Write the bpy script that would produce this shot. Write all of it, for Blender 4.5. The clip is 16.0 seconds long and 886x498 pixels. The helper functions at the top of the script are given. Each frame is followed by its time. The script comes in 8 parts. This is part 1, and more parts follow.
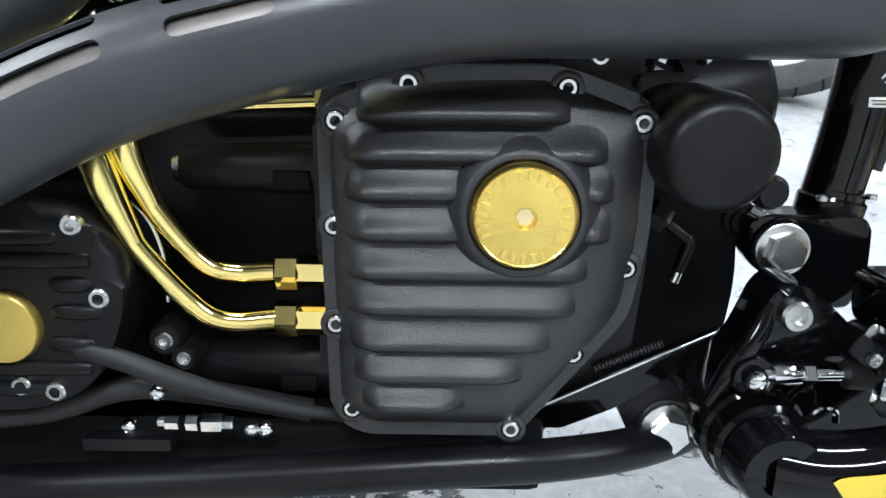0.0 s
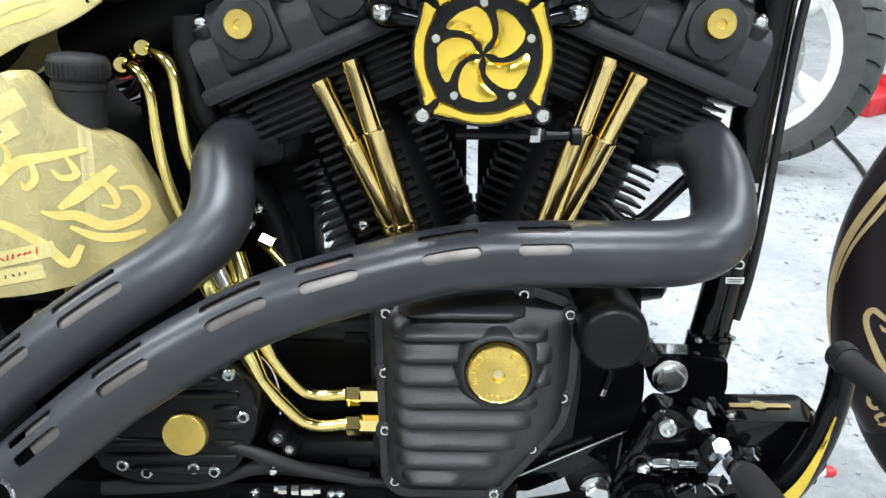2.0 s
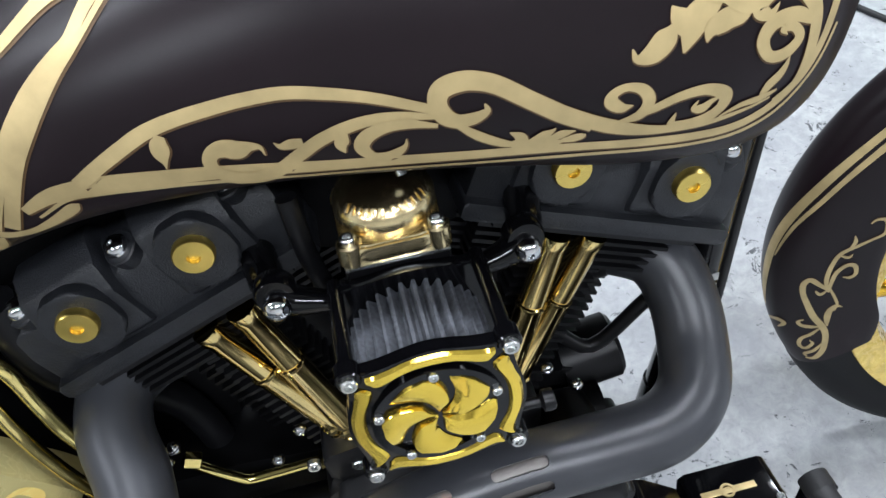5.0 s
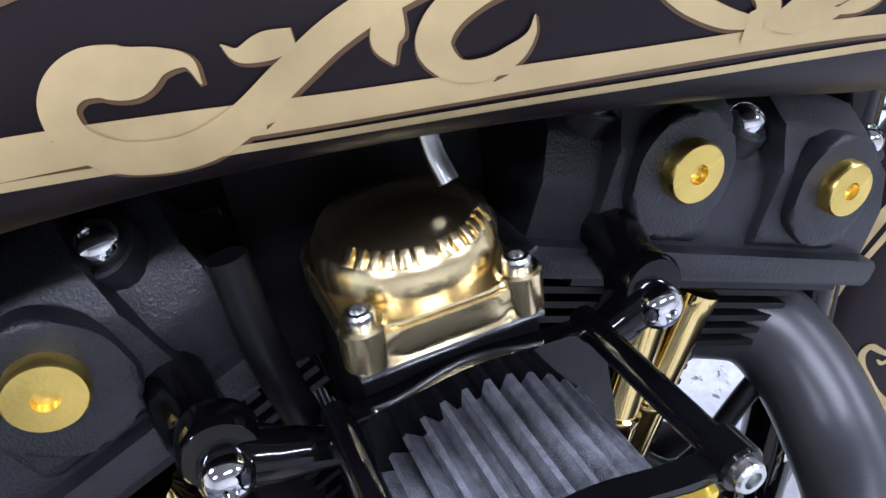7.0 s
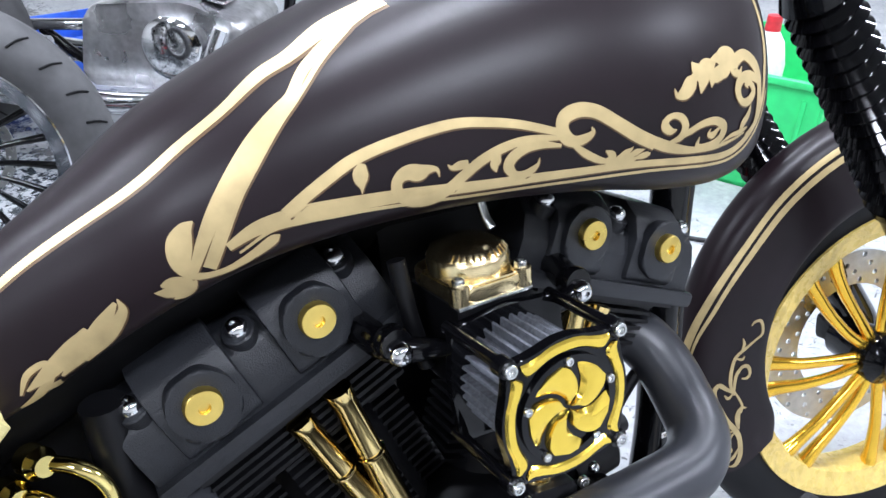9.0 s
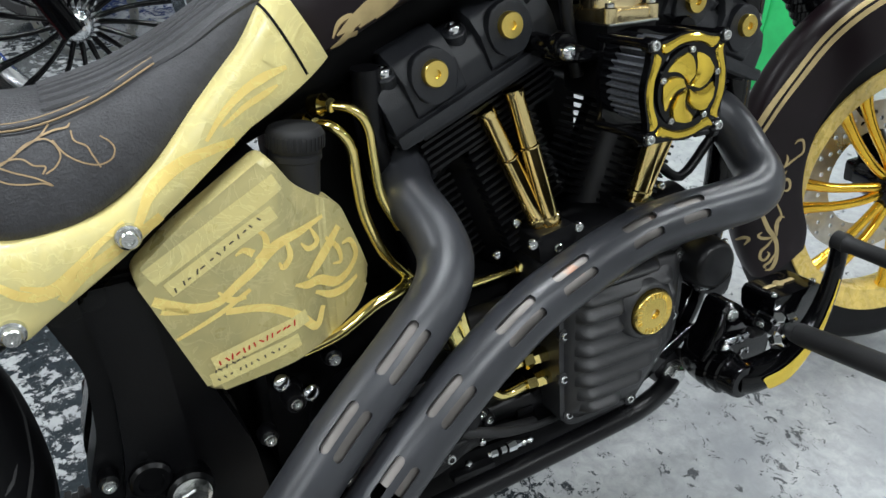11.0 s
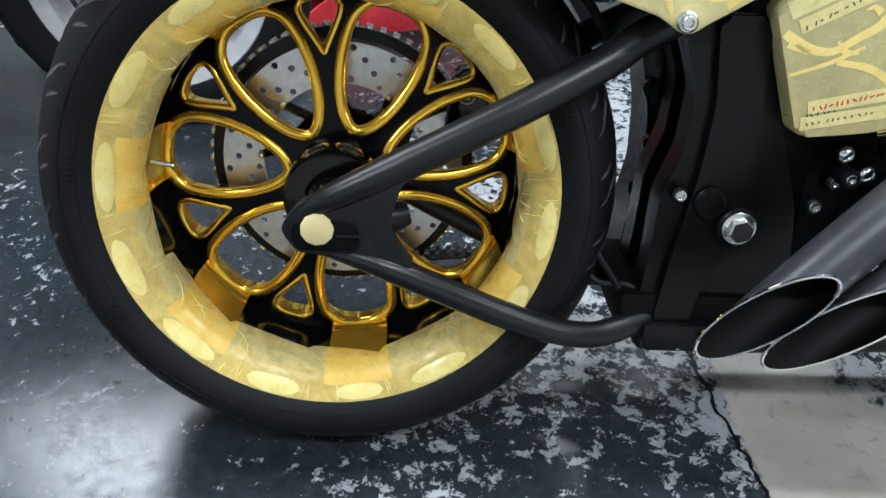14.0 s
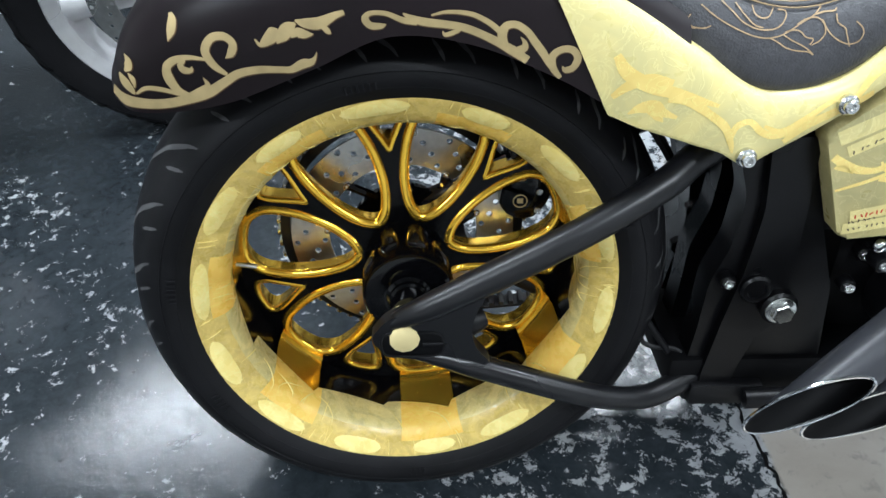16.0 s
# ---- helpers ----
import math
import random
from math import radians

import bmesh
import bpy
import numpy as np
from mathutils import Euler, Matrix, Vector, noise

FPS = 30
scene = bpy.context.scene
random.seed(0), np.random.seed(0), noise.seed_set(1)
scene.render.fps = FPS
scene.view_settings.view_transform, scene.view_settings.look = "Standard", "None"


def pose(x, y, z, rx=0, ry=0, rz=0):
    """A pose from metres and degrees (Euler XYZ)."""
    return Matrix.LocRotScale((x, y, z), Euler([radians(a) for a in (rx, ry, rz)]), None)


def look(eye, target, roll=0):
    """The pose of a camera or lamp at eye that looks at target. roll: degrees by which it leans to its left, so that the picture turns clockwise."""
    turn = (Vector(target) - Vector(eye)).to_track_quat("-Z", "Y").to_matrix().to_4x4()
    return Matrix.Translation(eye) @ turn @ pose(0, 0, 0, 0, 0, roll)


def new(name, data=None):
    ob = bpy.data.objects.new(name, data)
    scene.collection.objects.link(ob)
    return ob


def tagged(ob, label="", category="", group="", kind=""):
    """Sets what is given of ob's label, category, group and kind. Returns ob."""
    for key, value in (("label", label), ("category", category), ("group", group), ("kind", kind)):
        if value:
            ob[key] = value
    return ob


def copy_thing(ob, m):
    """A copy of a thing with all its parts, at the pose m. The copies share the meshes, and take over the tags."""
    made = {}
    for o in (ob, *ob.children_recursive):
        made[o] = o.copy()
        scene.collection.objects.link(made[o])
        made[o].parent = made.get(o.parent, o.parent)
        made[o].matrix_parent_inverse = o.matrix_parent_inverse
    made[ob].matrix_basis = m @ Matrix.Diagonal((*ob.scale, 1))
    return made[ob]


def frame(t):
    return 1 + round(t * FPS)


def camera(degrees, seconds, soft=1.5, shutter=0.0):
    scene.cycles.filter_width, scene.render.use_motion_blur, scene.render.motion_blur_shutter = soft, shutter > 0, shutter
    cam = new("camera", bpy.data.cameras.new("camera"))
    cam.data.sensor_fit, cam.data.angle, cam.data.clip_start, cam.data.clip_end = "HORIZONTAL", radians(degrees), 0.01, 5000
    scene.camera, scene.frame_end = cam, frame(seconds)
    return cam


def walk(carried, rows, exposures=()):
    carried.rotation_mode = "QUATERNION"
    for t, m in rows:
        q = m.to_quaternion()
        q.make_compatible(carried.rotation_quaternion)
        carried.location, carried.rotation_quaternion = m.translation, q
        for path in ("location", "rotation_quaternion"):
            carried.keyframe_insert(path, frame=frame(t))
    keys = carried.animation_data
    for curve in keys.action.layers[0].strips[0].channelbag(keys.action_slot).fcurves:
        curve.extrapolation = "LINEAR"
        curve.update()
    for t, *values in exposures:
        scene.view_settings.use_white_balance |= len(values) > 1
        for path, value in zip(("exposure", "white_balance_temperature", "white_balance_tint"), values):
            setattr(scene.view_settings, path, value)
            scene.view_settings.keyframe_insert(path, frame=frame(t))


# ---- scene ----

from mathutils.bvhtree import BVHTree
from mathutils.kdtree import KDTree

# the motorcycle leans on its stand: its own upright frame set into the level room
BIKE = Matrix.Translation((0, 0, -0.035)) @ Matrix.Rotation(radians(-12.3), 4, "X")

cam = camera(60.99, 16.0)
PATH = [
    (0, (-0.0104, -0.4691, 0.4765), (-0.0141, 0.3984, 0.2367), 0.61),
    (0.5, (-0.0178, -0.5404, 0.5095), (-0.0510, 0.3280, 0.2757), 1.00),
    (1, (-0.0183, -0.6047, 0.5573), (-0.0591, 0.2630, 0.3215), 0.60),
    (1.5, (-0.0100, -0.6461, 0.6025), (-0.0389, 0.2231, 0.3709), 0.29),
    (2, (-0.0025, -0.6853, 0.6497), (-0.0260, 0.1850, 0.4217), 0.02),
    (2.5, (-0.0010, -0.7109, 0.6982), (-0.0169, 0.1451, 0.4208), -0.03),
    (3, (0.0150, -0.6680, 0.8124), (0.0044, 0.1492, 0.4357), -0.12),
    (3.5, (0.0298, -0.6213, 0.9595), (0.0204, 0.1308, 0.4652), -0.51),
    (4, (0.0430, -0.5763, 1.0386), (0.0358, 0.1255, 0.4753), -1.94),
    (4.5, (0.0408, -0.5053, 1.0153), (0.0647, 0.1728, 0.4241), -4.84),
    (5, (-0.0030, -0.4029, 0.9783), (0.0750, 0.2683, 0.3838), -8.58),
    (5.2, (-0.0162, -0.3711, 0.9696), (0.0861, 0.2981, 0.3766), -9.75),
    (7.3, (-0.0616, -0.2515, 0.8334), (0.2089, 0.4884, 0.3982), -8.27),
    (7.5, (-0.0742, -0.2738, 0.8518), (0.2149, 0.4730, 0.4411), -8.00),
    (8, (-0.0986, -0.3437, 0.9068), (0.2333, 0.4173, 0.5593), -7.42),
    (8.2, (-0.1197, -0.3800, 0.9354), (0.2296, 0.3837, 0.6116), -7.14),
    (10.3, (-0.4330, -0.6027, 0.8660), (-0.0176, 0.1264, 0.5407), -4.67),
    (10.5, (-0.4547, -0.6192, 0.8530), (-0.0503, 0.1115, 0.5176), -4.53),
    (11, (-0.4920, -0.6534, 0.7967), (-0.1216, 0.0834, 0.4361), -3.35),
    (11.5, (-0.5178, -0.7016, 0.7470), (-0.1886, 0.0449, 0.3671), -2.20),
    (12, (-0.5468, -0.7444, 0.7108), (-0.2711, 0.0216, 0.3270), -1.32),
    (12.5, (-0.5909, -0.7751, 0.6815), (-0.3866, 0.0128, 0.2975), -0.45),
    (13, (-0.6473, -0.7865, 0.6515), (-0.5247, 0.0205, 0.2724), 0.37),
    (13.5, (-0.7038, -0.7956, 0.6449), (-0.6651, 0.0212, 0.2688), 0.72),
    (14, (-0.7549, -0.7961, 0.6334), (-0.7657, 0.0260, 0.2674), 1.23),
    (14.5, (-0.7874, -0.7714, 0.6286), (-0.8161, 0.0466, 0.2544), 1.23),
    (15, (-0.8003, -0.7527, 0.6574), (-0.8234, 0.0591, 0.2696), 0.78),
    (15.5, (-0.8273, -0.7493, 0.7413), (-0.8350, 0.0393, 0.3078), 0.14),
    (16, (-0.8491, -0.7527, 0.8669), (-0.8424, 0.0056, 0.3821), -0.92),
]
# seconds, stops, kelvin, tint
EXPOSURE = [(0, 0.5, 6050, 12), (1, 0.85, 6150, 10), (1.5, 0.58, 6150, 10), (2, 0.4, 6200, 10), (2.5, 0.25, 6400, 10), (3, 0.05, 6600, 10), (3.5, -0.05, 6500, 12), (4.5, -0.18, 6200, 14), (5.2, -0.05, 6000, 14), (7.3, 0.45, 5600, 26), (8.2, 0.5, 5600, 24), (10.3, -0.1, 6400, 10), (11, -0.4, 6300, 10), (12, -0.4, 6100, 10), (13, -0.05, 5900, 10), (14.5, -0.05, 5900, 10), (16, 0.05, 5900, 10)]
walk(cam, [(t, BIKE @ look(eye, target, roll)) for t, eye, target, roll in PATH], EXPOSURE)

# ---- light ----
world = bpy.data.worlds.new("room_air")
scene.world = world
world.use_nodes = True
world.node_tree.nodes["Background"].inputs[0].default_value = (0.75, 0.82, 0.9, 1)
world.node_tree.nodes["Background"].inputs[1].default_value = 0.15
CEILING = 2.9
LAMP_POWER = 52.0
LAMPS = [(x, y) for x in (-2.5, 0.2, 2.9) for y in (-1.7, 0.35, 2.0)]


# ---- materials ----
def material(name, base, rough=0.5, metal=0.0, scale=60.0, vary=0.25, bump=0.0, bump_scale=400.0, coat=0.0, rough_vary=0.1, wear=None, spec=0.5):
    """A surface with colour and gloss varied at two scales and a fine relief; wear is a colour that shows in spots."""
    m = bpy.data.materials.new(name)
    m.use_nodes = True
    t = m.node_tree
    n, l = t.nodes, t.links
    p = n["Principled BSDF"]
    p.inputs["Metallic"].default_value = metal
    p.inputs["Coat Weight"].default_value = coat
    p.inputs["Coat Roughness"].default_value = 0.06
    p.inputs["Specular IOR Level"].default_value = spec
    co = n.new("ShaderNodeTexCoord")
    a = n.new("ShaderNodeTexNoise")
    a.inputs["Scale"].default_value = scale
    a.inputs["Detail"].default_value = 6
    b = n.new("ShaderNodeTexNoise")
    b.inputs["Scale"].default_value = scale / 9
    b.inputs["Detail"].default_value = 3
    for x in (a, b):
        l.new(co.outputs["Object"], x.inputs["Vector"])
    add = n.new("ShaderNodeMath")
    add.operation = "ADD"
    l.new(a.outputs["Fac"], add.inputs[0])
    l.new(b.outputs["Fac"], add.inputs[1])
    ramp = n.new("ShaderNodeMapRange")
    ramp.inputs["From Min"].default_value = 0.7
    ramp.inputs["From Max"].default_value = 1.3
    ramp.inputs["To Min"].default_value = 1 - vary
    ramp.inputs["To Max"].default_value = 1 + vary
    l.new(add.outputs[0], ramp.inputs["Value"])
    mix = n.new("ShaderNodeMix")
    mix.data_type = "RGBA"
    mix.blend_type = "MULTIPLY"
    mix.inputs["Factor"].default_value = 1
    mix.inputs["A"].default_value = (*base, 1)
    l.new(ramp.outputs[0], mix.inputs["B"])
    colour = mix.outputs["Result"]
    if wear:
        w = n.new("ShaderNodeValToRGB")
        w.color_ramp.elements[0].position = 0.62
        w.color_ramp.elements[1].position = 0.7
        l.new(a.outputs["Fac"], w.inputs[0])
        mw = n.new("ShaderNodeMix")
        mw.data_type = "RGBA"
        l.new(w.outputs[0], mw.inputs["Factor"])
        l.new(colour, mw.inputs["A"])
        mw.inputs["B"].default_value = (*wear, 1)
        colour = mw.outputs["Result"]
    l.new(colour, p.inputs["Base Color"])
    r = n.new("ShaderNodeMapRange")
    r.inputs["From Min"].default_value = 0.3
    r.inputs["From Max"].default_value = 0.7
    r.inputs["To Min"].default_value = max(0.02, rough - rough_vary)
    r.inputs["To Max"].default_value = min(1, rough + rough_vary)
    l.new(b.outputs["Fac"], r.inputs["Value"])
    l.new(r.outputs[0], p.inputs["Roughness"])
    if bump:
        c = n.new("ShaderNodeTexNoise")
        c.inputs["Scale"].default_value = bump_scale
        c.inputs["Detail"].default_value = 4
        l.new(co.outputs["Object"], c.inputs["Vector"])
        bu = n.new("ShaderNodeBump")
        bu.inputs["Strength"].default_value = bump
        bu.inputs["Distance"].default_value = 0.001
        l.new(c.outputs["Fac"], bu.inputs["Height"])
        l.new(bu.outputs[0], p.inputs["Normal"])
    return m


M_WRINKLE = material("black_wrinkle_paint", (0.017, 0.0172, 0.0190), 0.38, 0, 90, 0.3, 0.3, 900, spec=0.55)
M_ROCKER = material("dark_wrinkle_paint", (0.0135, 0.0145, 0.0175), 0.42, 0, 90, 0.3, 0.45, 900, spec=0.45)
M_SATIN = material("satin_black_powder_coat", (0.0046, 0.0046, 0.0054), 0.36, 0, 40, 0.25, 0.05, 700, spec=0.25)
M_SWING = material("smooth_black_powder_coat", (0.0065, 0.0066, 0.0078), 0.33, 0, 40, 0.2, 0.04, 700, spec=0.42)
M_GLOSS = material("gloss_black_enamel", (0.002, 0.002, 0.0025), 0.07, 0, 30, 0.3, rough_vary=0.04, coat=0.05, spec=0.3)
M_PIPE = material("black_ceramic_pipe", (0.031, 0.0325, 0.038), 0.36, 0, 25, 0.22, 0.08, 1200, rough_vary=0.05)
M_SPOKE = material("black_anodised_face", (0.0016, 0.0016, 0.002), 0.22, 0, 30, 0.3, spec=0.14)
M_CASTING = material("black_painted_casting", (0.0022, 0.0022, 0.0027), 0.30, 0, 45, 0.3, 0.12, 260, spec=0.22)
# dull black parts, and shade painted into the exhaust ends and axle slot
M_SHADOWED = material("dull_black_and_shade", (0.002, 0.002, 0.0025), 0.6, 0, 60, 0.3, spec=0.15)
M_GOLD = material("polished_gold", (0.98, 0.80, 0.30), 0.09, 1, 30, 0.12, rough_vary=0.04)
M_BRASS = material("brushed_brass", (0.86, 0.64, 0.17), 0.3, 1, 60, 0.14, 0.1, 600)
M_CARBGOLD = material("cast_gold", (0.90, 0.74, 0.42), 0.24, 1, 50, 0.2, 0.1, 300)
M_BRASS2 = material("warm_polished_gold", (0.96, 0.74, 0.31), 0.10, 1, 20, 0.15, rough_vary=0.04)
M_AMBER = material("amber_anodised", (0.98, 0.60, 0.06), 0.17, 0.9, 30, 0.15, rough_vary=0.05)
M_YELLOWGOLD = material("yellow_anodised", (1.0, 0.72, 0.10), 0.17, 0.92, 30, 0.1)
M_CHROME = material("chrome", (0.75, 0.76, 0.78), 0.08, 1, 20, 0.08, rough_vary=0.04)
M_ZINC = material("zinc_plate", (0.66, 0.67, 0.66), 0.26, 1, 3, 0.08, rough_vary=0.05)
M_STEEL = material("brushed_steel", (0.52, 0.52, 0.50), 0.32, 1, 80, 0.2, 0.1, 800)
M_RUBBER = material("black_rubber", (0.008, 0.008, 0.009), 0.62, 0, 50, 0.3, 0.2, 500)
M_TYRE = material("tyre_rubber", (0.005, 0.005, 0.006), 0.55, 0, 30, 0.35, 0.15, 600, spec=0.22)
M_SILVER = material("painted_silver", (0.72, 0.72, 0.73), 0.3, 0.5, 40, 0.12)
M_TYRE_GREY = material("dusty_and_lit_tyre_rubber", (0.06, 0.06, 0.062), 0.7, 0, 30, 0.3, 0.15, 600)
M_PAINT = material("dark_brown_lacquer", (0.0085, 0.0046, 0.0062), 0.37, 0, 8, 0.4, 0.03, 300, spec=0.25, rough_vary=0.04)
M_LEAFGOLD = material("gold_leaf_paint", (0.52, 0.40, 0.195), 0.40, 0.45, 60, 0.2, 0.05, 600)
M_LEAFEDGE = material("bronze_shade_paint", (0.10, 0.055, 0.02), 0.4, 0.1, 60, 0.2)


def film_material(name, thin, thick, scale=16.0, crinkle=0.6, rough=0.36):
    """Thin film over a painted surface: two shades where it lies double, fine pale creases and a crinkled relief."""
    m = bpy.data.materials.new(name)
    m.use_nodes = True
    n, l = m.node_tree.nodes, m.node_tree.links
    p = n["Principled BSDF"]
    co = n.new("ShaderNodeTexCoord")

    def noise_at(size, detail, distort):
        q = n.new("ShaderNodeTexNoise")
        q.inputs["Scale"].default_value, q.inputs["Detail"].default_value, q.inputs["Distortion"].default_value = size, detail, distort
        l.new(co.outputs["Object"], q.inputs["Vector"])
        return q.outputs["Fac"]

    def span(v, a, b, c, d):
        q = n.new("ShaderNodeMapRange")
        for key, x in (("From Min", a), ("From Max", b), ("To Min", c), ("To Max", d)):
            q.inputs[key].default_value = x
        l.new(v, q.inputs["Value"])
        return q.outputs[0]

    def op(kind, a, b):
        q = n.new("ShaderNodeMath")
        q.operation = kind
        for i, v in enumerate((a, b)):
            if isinstance(v, (int, float)):
                q.inputs[i].default_value = v
            else:
                l.new(v, q.inputs[i])
        return q.outputs[0]

    def blend(f, a, b):
        q = n.new("ShaderNodeMix")
        q.data_type = "RGBA"
        l.new(f, q.inputs["Factor"])
        for key, v in (("A", a), ("B", b)):
            if isinstance(v, tuple):
                q.inputs[key].default_value = (*v, 1)
            else:
                l.new(v, q.inputs[key])
        return q.outputs["Result"]

    folds = noise_at(scale, 5, 1.6)
    crease = span(op("ABSOLUTE", op("SUBTRACT", noise_at(scale * 2.3, 3, 2.2), 0.5), 0), 0.0, 0.035, 1.0, 0.0)
    colour = blend(span(folds, 0.40, 0.62, 0.0, 1.0), thin, thick)
    pale = tuple(min(0.92, c * 1.25 + 0.06) for c in thick)
    colour = blend(op("MULTIPLY", crease, 0.28), colour, pale)
    l.new(colour, p.inputs["Base Color"])
    l.new(span(noise_at(scale * 3, 3, 0.5), 0.3, 0.7, rough - 0.12, rough + 0.12), p.inputs["Roughness"])
    bu = n.new("ShaderNodeBump")
    bu.inputs["Strength"].default_value = crinkle
    bu.inputs["Distance"].default_value = 0.0012
    l.new(op("ADD", folds, op("MULTIPLY", crease, 0.35)), bu.inputs["Height"])
    l.new(bu.outputs[0], p.inputs["Normal"])
    return m


M_TAPE = film_material("masking_film", (0.64, 0.56, 0.25), (0.74, 0.63, 0.26), 14, 0.3)
M_COVERTAPE = material("plain_masking_tape", (0.66, 0.55, 0.27), 0.6, 0, 30, 0.12, 0.1, 110)
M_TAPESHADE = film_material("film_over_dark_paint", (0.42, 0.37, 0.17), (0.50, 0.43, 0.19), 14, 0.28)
M_FILM = film_material("crinkled_rim_film", (0.58, 0.42, 0.11), (0.74, 0.55, 0.15), 26, 0.35, 0.3)
M_FILMGOLD = film_material("film_over_gold", (0.86, 0.53, 0.09), (0.92, 0.62, 0.13), 20, 0.3, 0.3)
M_FILMTHIN = film_material("thin_rim_film", (0.52, 0.43, 0.17), (0.72, 0.59, 0.23), 30, 0.3, 0.32)
M_FILMPUFF = film_material("puffed_rim_film", (0.88, 0.70, 0.22), (0.93, 0.77, 0.28), 18, 0.2, 0.3)
M_COVERED = film_material("gold_under_film", (0.80, 0.60, 0.18), (0.88, 0.68, 0.22), 18, 0.4)
M_INKRED = material("red_ink", (0.62, 0.03, 0.015), 0.6)
M_INK = material("dark_ink", (0.12, 0.10, 0.06), 0.6)
M_LEATHER = material("black_leather", (0.034, 0.034, 0.038), 0.48, 0, 120, 0.3, 0.7, 450)
M_THREAD = material("tan_thread", (0.36, 0.25, 0.13), 0.7, 0, 200, 0.2)
M_FILTER = material("grey_filter_cloth", (0.085, 0.09, 0.105), 0.8, 0, 300, 0.5, 1.0, 1600)
M_WHITE = material("white_paint", (0.75, 0.75, 0.73), 0.5)
M_RED = material("red_plastic", (0.55, 0.03, 0.04), 0.35)
M_GREEN = material("green_plastic", (0.03, 0.50, 0.14), 0.4, 0, 30, 0.15)
M_BLUE = material("blue_plastic", (0.03, 0.10, 0.5), 0.4)
M_ALU = material("cast_aluminium", (0.62, 0.62, 0.63), 0.3, 1, 60, 0.25, 0.2, 300)
M_HEAT = material("heat_tinted_steel", (0.2, 0.185, 0.175), 0.5, 1, 14, 0.5, 0.05, 400, wear=(0.45, 0.22, 0.12))
M_WALL = material("pale_painted_wall", (0.68, 0.68, 0.66), 0.7, 0, 6, 0.12, 0.2, 80)
M_CEIL = material("off_white_ceiling", (0.3, 0.3, 0.29), 0.8, 0, 6, 0.1)


def floor_material():
    """Worn workshop floor: pale scuffed paint, black paint that flakes off, and a bare strip along a crack."""
    m = bpy.data.materials.new("worn_painted_concrete")
    m.use_nodes = True
    n, l = m.node_tree.nodes, m.node_tree.links
    p = n["Principled BSDF"]
    co = n.new("ShaderNodeTexCoord")

    def noise_at(scale, detail, distort=0.0, rough=0.6):
        q = n.new("ShaderNodeTexNoise")
        q.inputs["Scale"].default_value, q.inputs["Detail"].default_value = scale, detail
        q.inputs["Distortion"].default_value, q.inputs["Roughness"].default_value = distort, rough
        l.new(co.outputs["Object"], q.inputs["Vector"])
        return q.outputs["Fac"]

    def span(v, a, b, c=0.0, d=1.0):
        q = n.new("ShaderNodeMapRange")
        for key, x in (("From Min", a), ("From Max", b), ("To Min", c), ("To Max", d)):
            q.inputs[key].default_value = x
        l.new(v, q.inputs["Value"])
        return q.outputs[0]

    def op(kind, a, b):
        q = n.new("ShaderNodeMath")
        q.operation = kind
        for i, v in enumerate((a, b)):
            if isinstance(v, (int, float)):
                q.inputs[i].default_value = v
            else:
                l.new(v, q.inputs[i])
        return q.outputs[0]

    def blend(f, a, b):
        q = n.new("ShaderNodeMix")
        q.data_type = "RGBA"
        l.new(f, q.inputs["Factor"])
        for key, v in (("A", a), ("B", b)):
            if isinstance(v, tuple):
                q.inputs[key].default_value = (*v, 1)
            else:
                l.new(v, q.inputs[key])
        return q.outputs["Result"]

    xyz = n.new("ShaderNodeSeparateXYZ")
    l.new(co.outputs["Object"], xyz.inputs[0])
    x, y = xyz.outputs["X"], xyz.outputs["Y"]
    wob = op("MULTIPLY", op("SUBTRACT", noise_at(3.5, 6), 0.5), 0.5)
    xw = op("ADD", x, wob)
    coarse, fine, chips = noise_at(5, 8, 0.3), noise_at(45, 8, 0.4, 0.7), noise_at(36, 12, 0.3, 0.76)
    pale = blend(span(fine, 0.35, 0.65), (0.27, 0.28, 0.285), (0.41, 0.42, 0.425))
    pale = blend(span(coarse, 0.4, 0.75), pale, (0.23, 0.24, 0.26))
    specks = span(op("ADD", noise_at(30, 9, 1.0, 0.75), op("MULTIPLY", noise_at(4, 3), 0.25)), 0.725, 0.745)
    pale = blend(specks, pale, (0.05, 0.055, 0.06))
    black = blend(span(fine, 0.3, 0.7), (0.012, 0.016, 0.019), (0.030, 0.036, 0.042))
    wornpaint = op("ADD", chips, op("MULTIPLY", noise_at(3.0, 4), 0.5))
    # how much of the black paint is gone, growing towards the bare strip and beyond
    gone = span(xw, -1.1, -0.38, 0.045, 0.16)
    gone2 = span(xw, -0.12, 0.36, 0.0, 0.40)
    flaked = span(op("ADD", wornpaint, op("ADD", gone, gone2)), 0.90, 0.925)
    flaked = op("MAXIMUM", flaked, span(op("ADD", noise_at(150, 6, 0.3, 0.7), op("MULTIPLY", coarse, 0.3)), 0.83, 0.86))
    both = blend(flaked, black, pale)
    dirt = blend(span(coarse, 0.3, 0.7), (0.30, 0.27, 0.23), (0.42, 0.39, 0.35))
    dirt = blend(span(fine, 0.55, 0.75), dirt, (0.2, 0.19, 0.17))
    strip = op("MULTIPLY", span(op("ADD", x, op("MULTIPLY", wob, 0.16)), -0.385, -0.378), span(xw, -0.17, -0.15, 1.0, 0.0))
    strip = op("MULTIPLY", strip, span(op("ADD", y, wob), 0.55, 0.75, 1.0, 0.0))
    both = blend(strip, both, dirt)
    l.new(both, p.inputs["Base Color"])
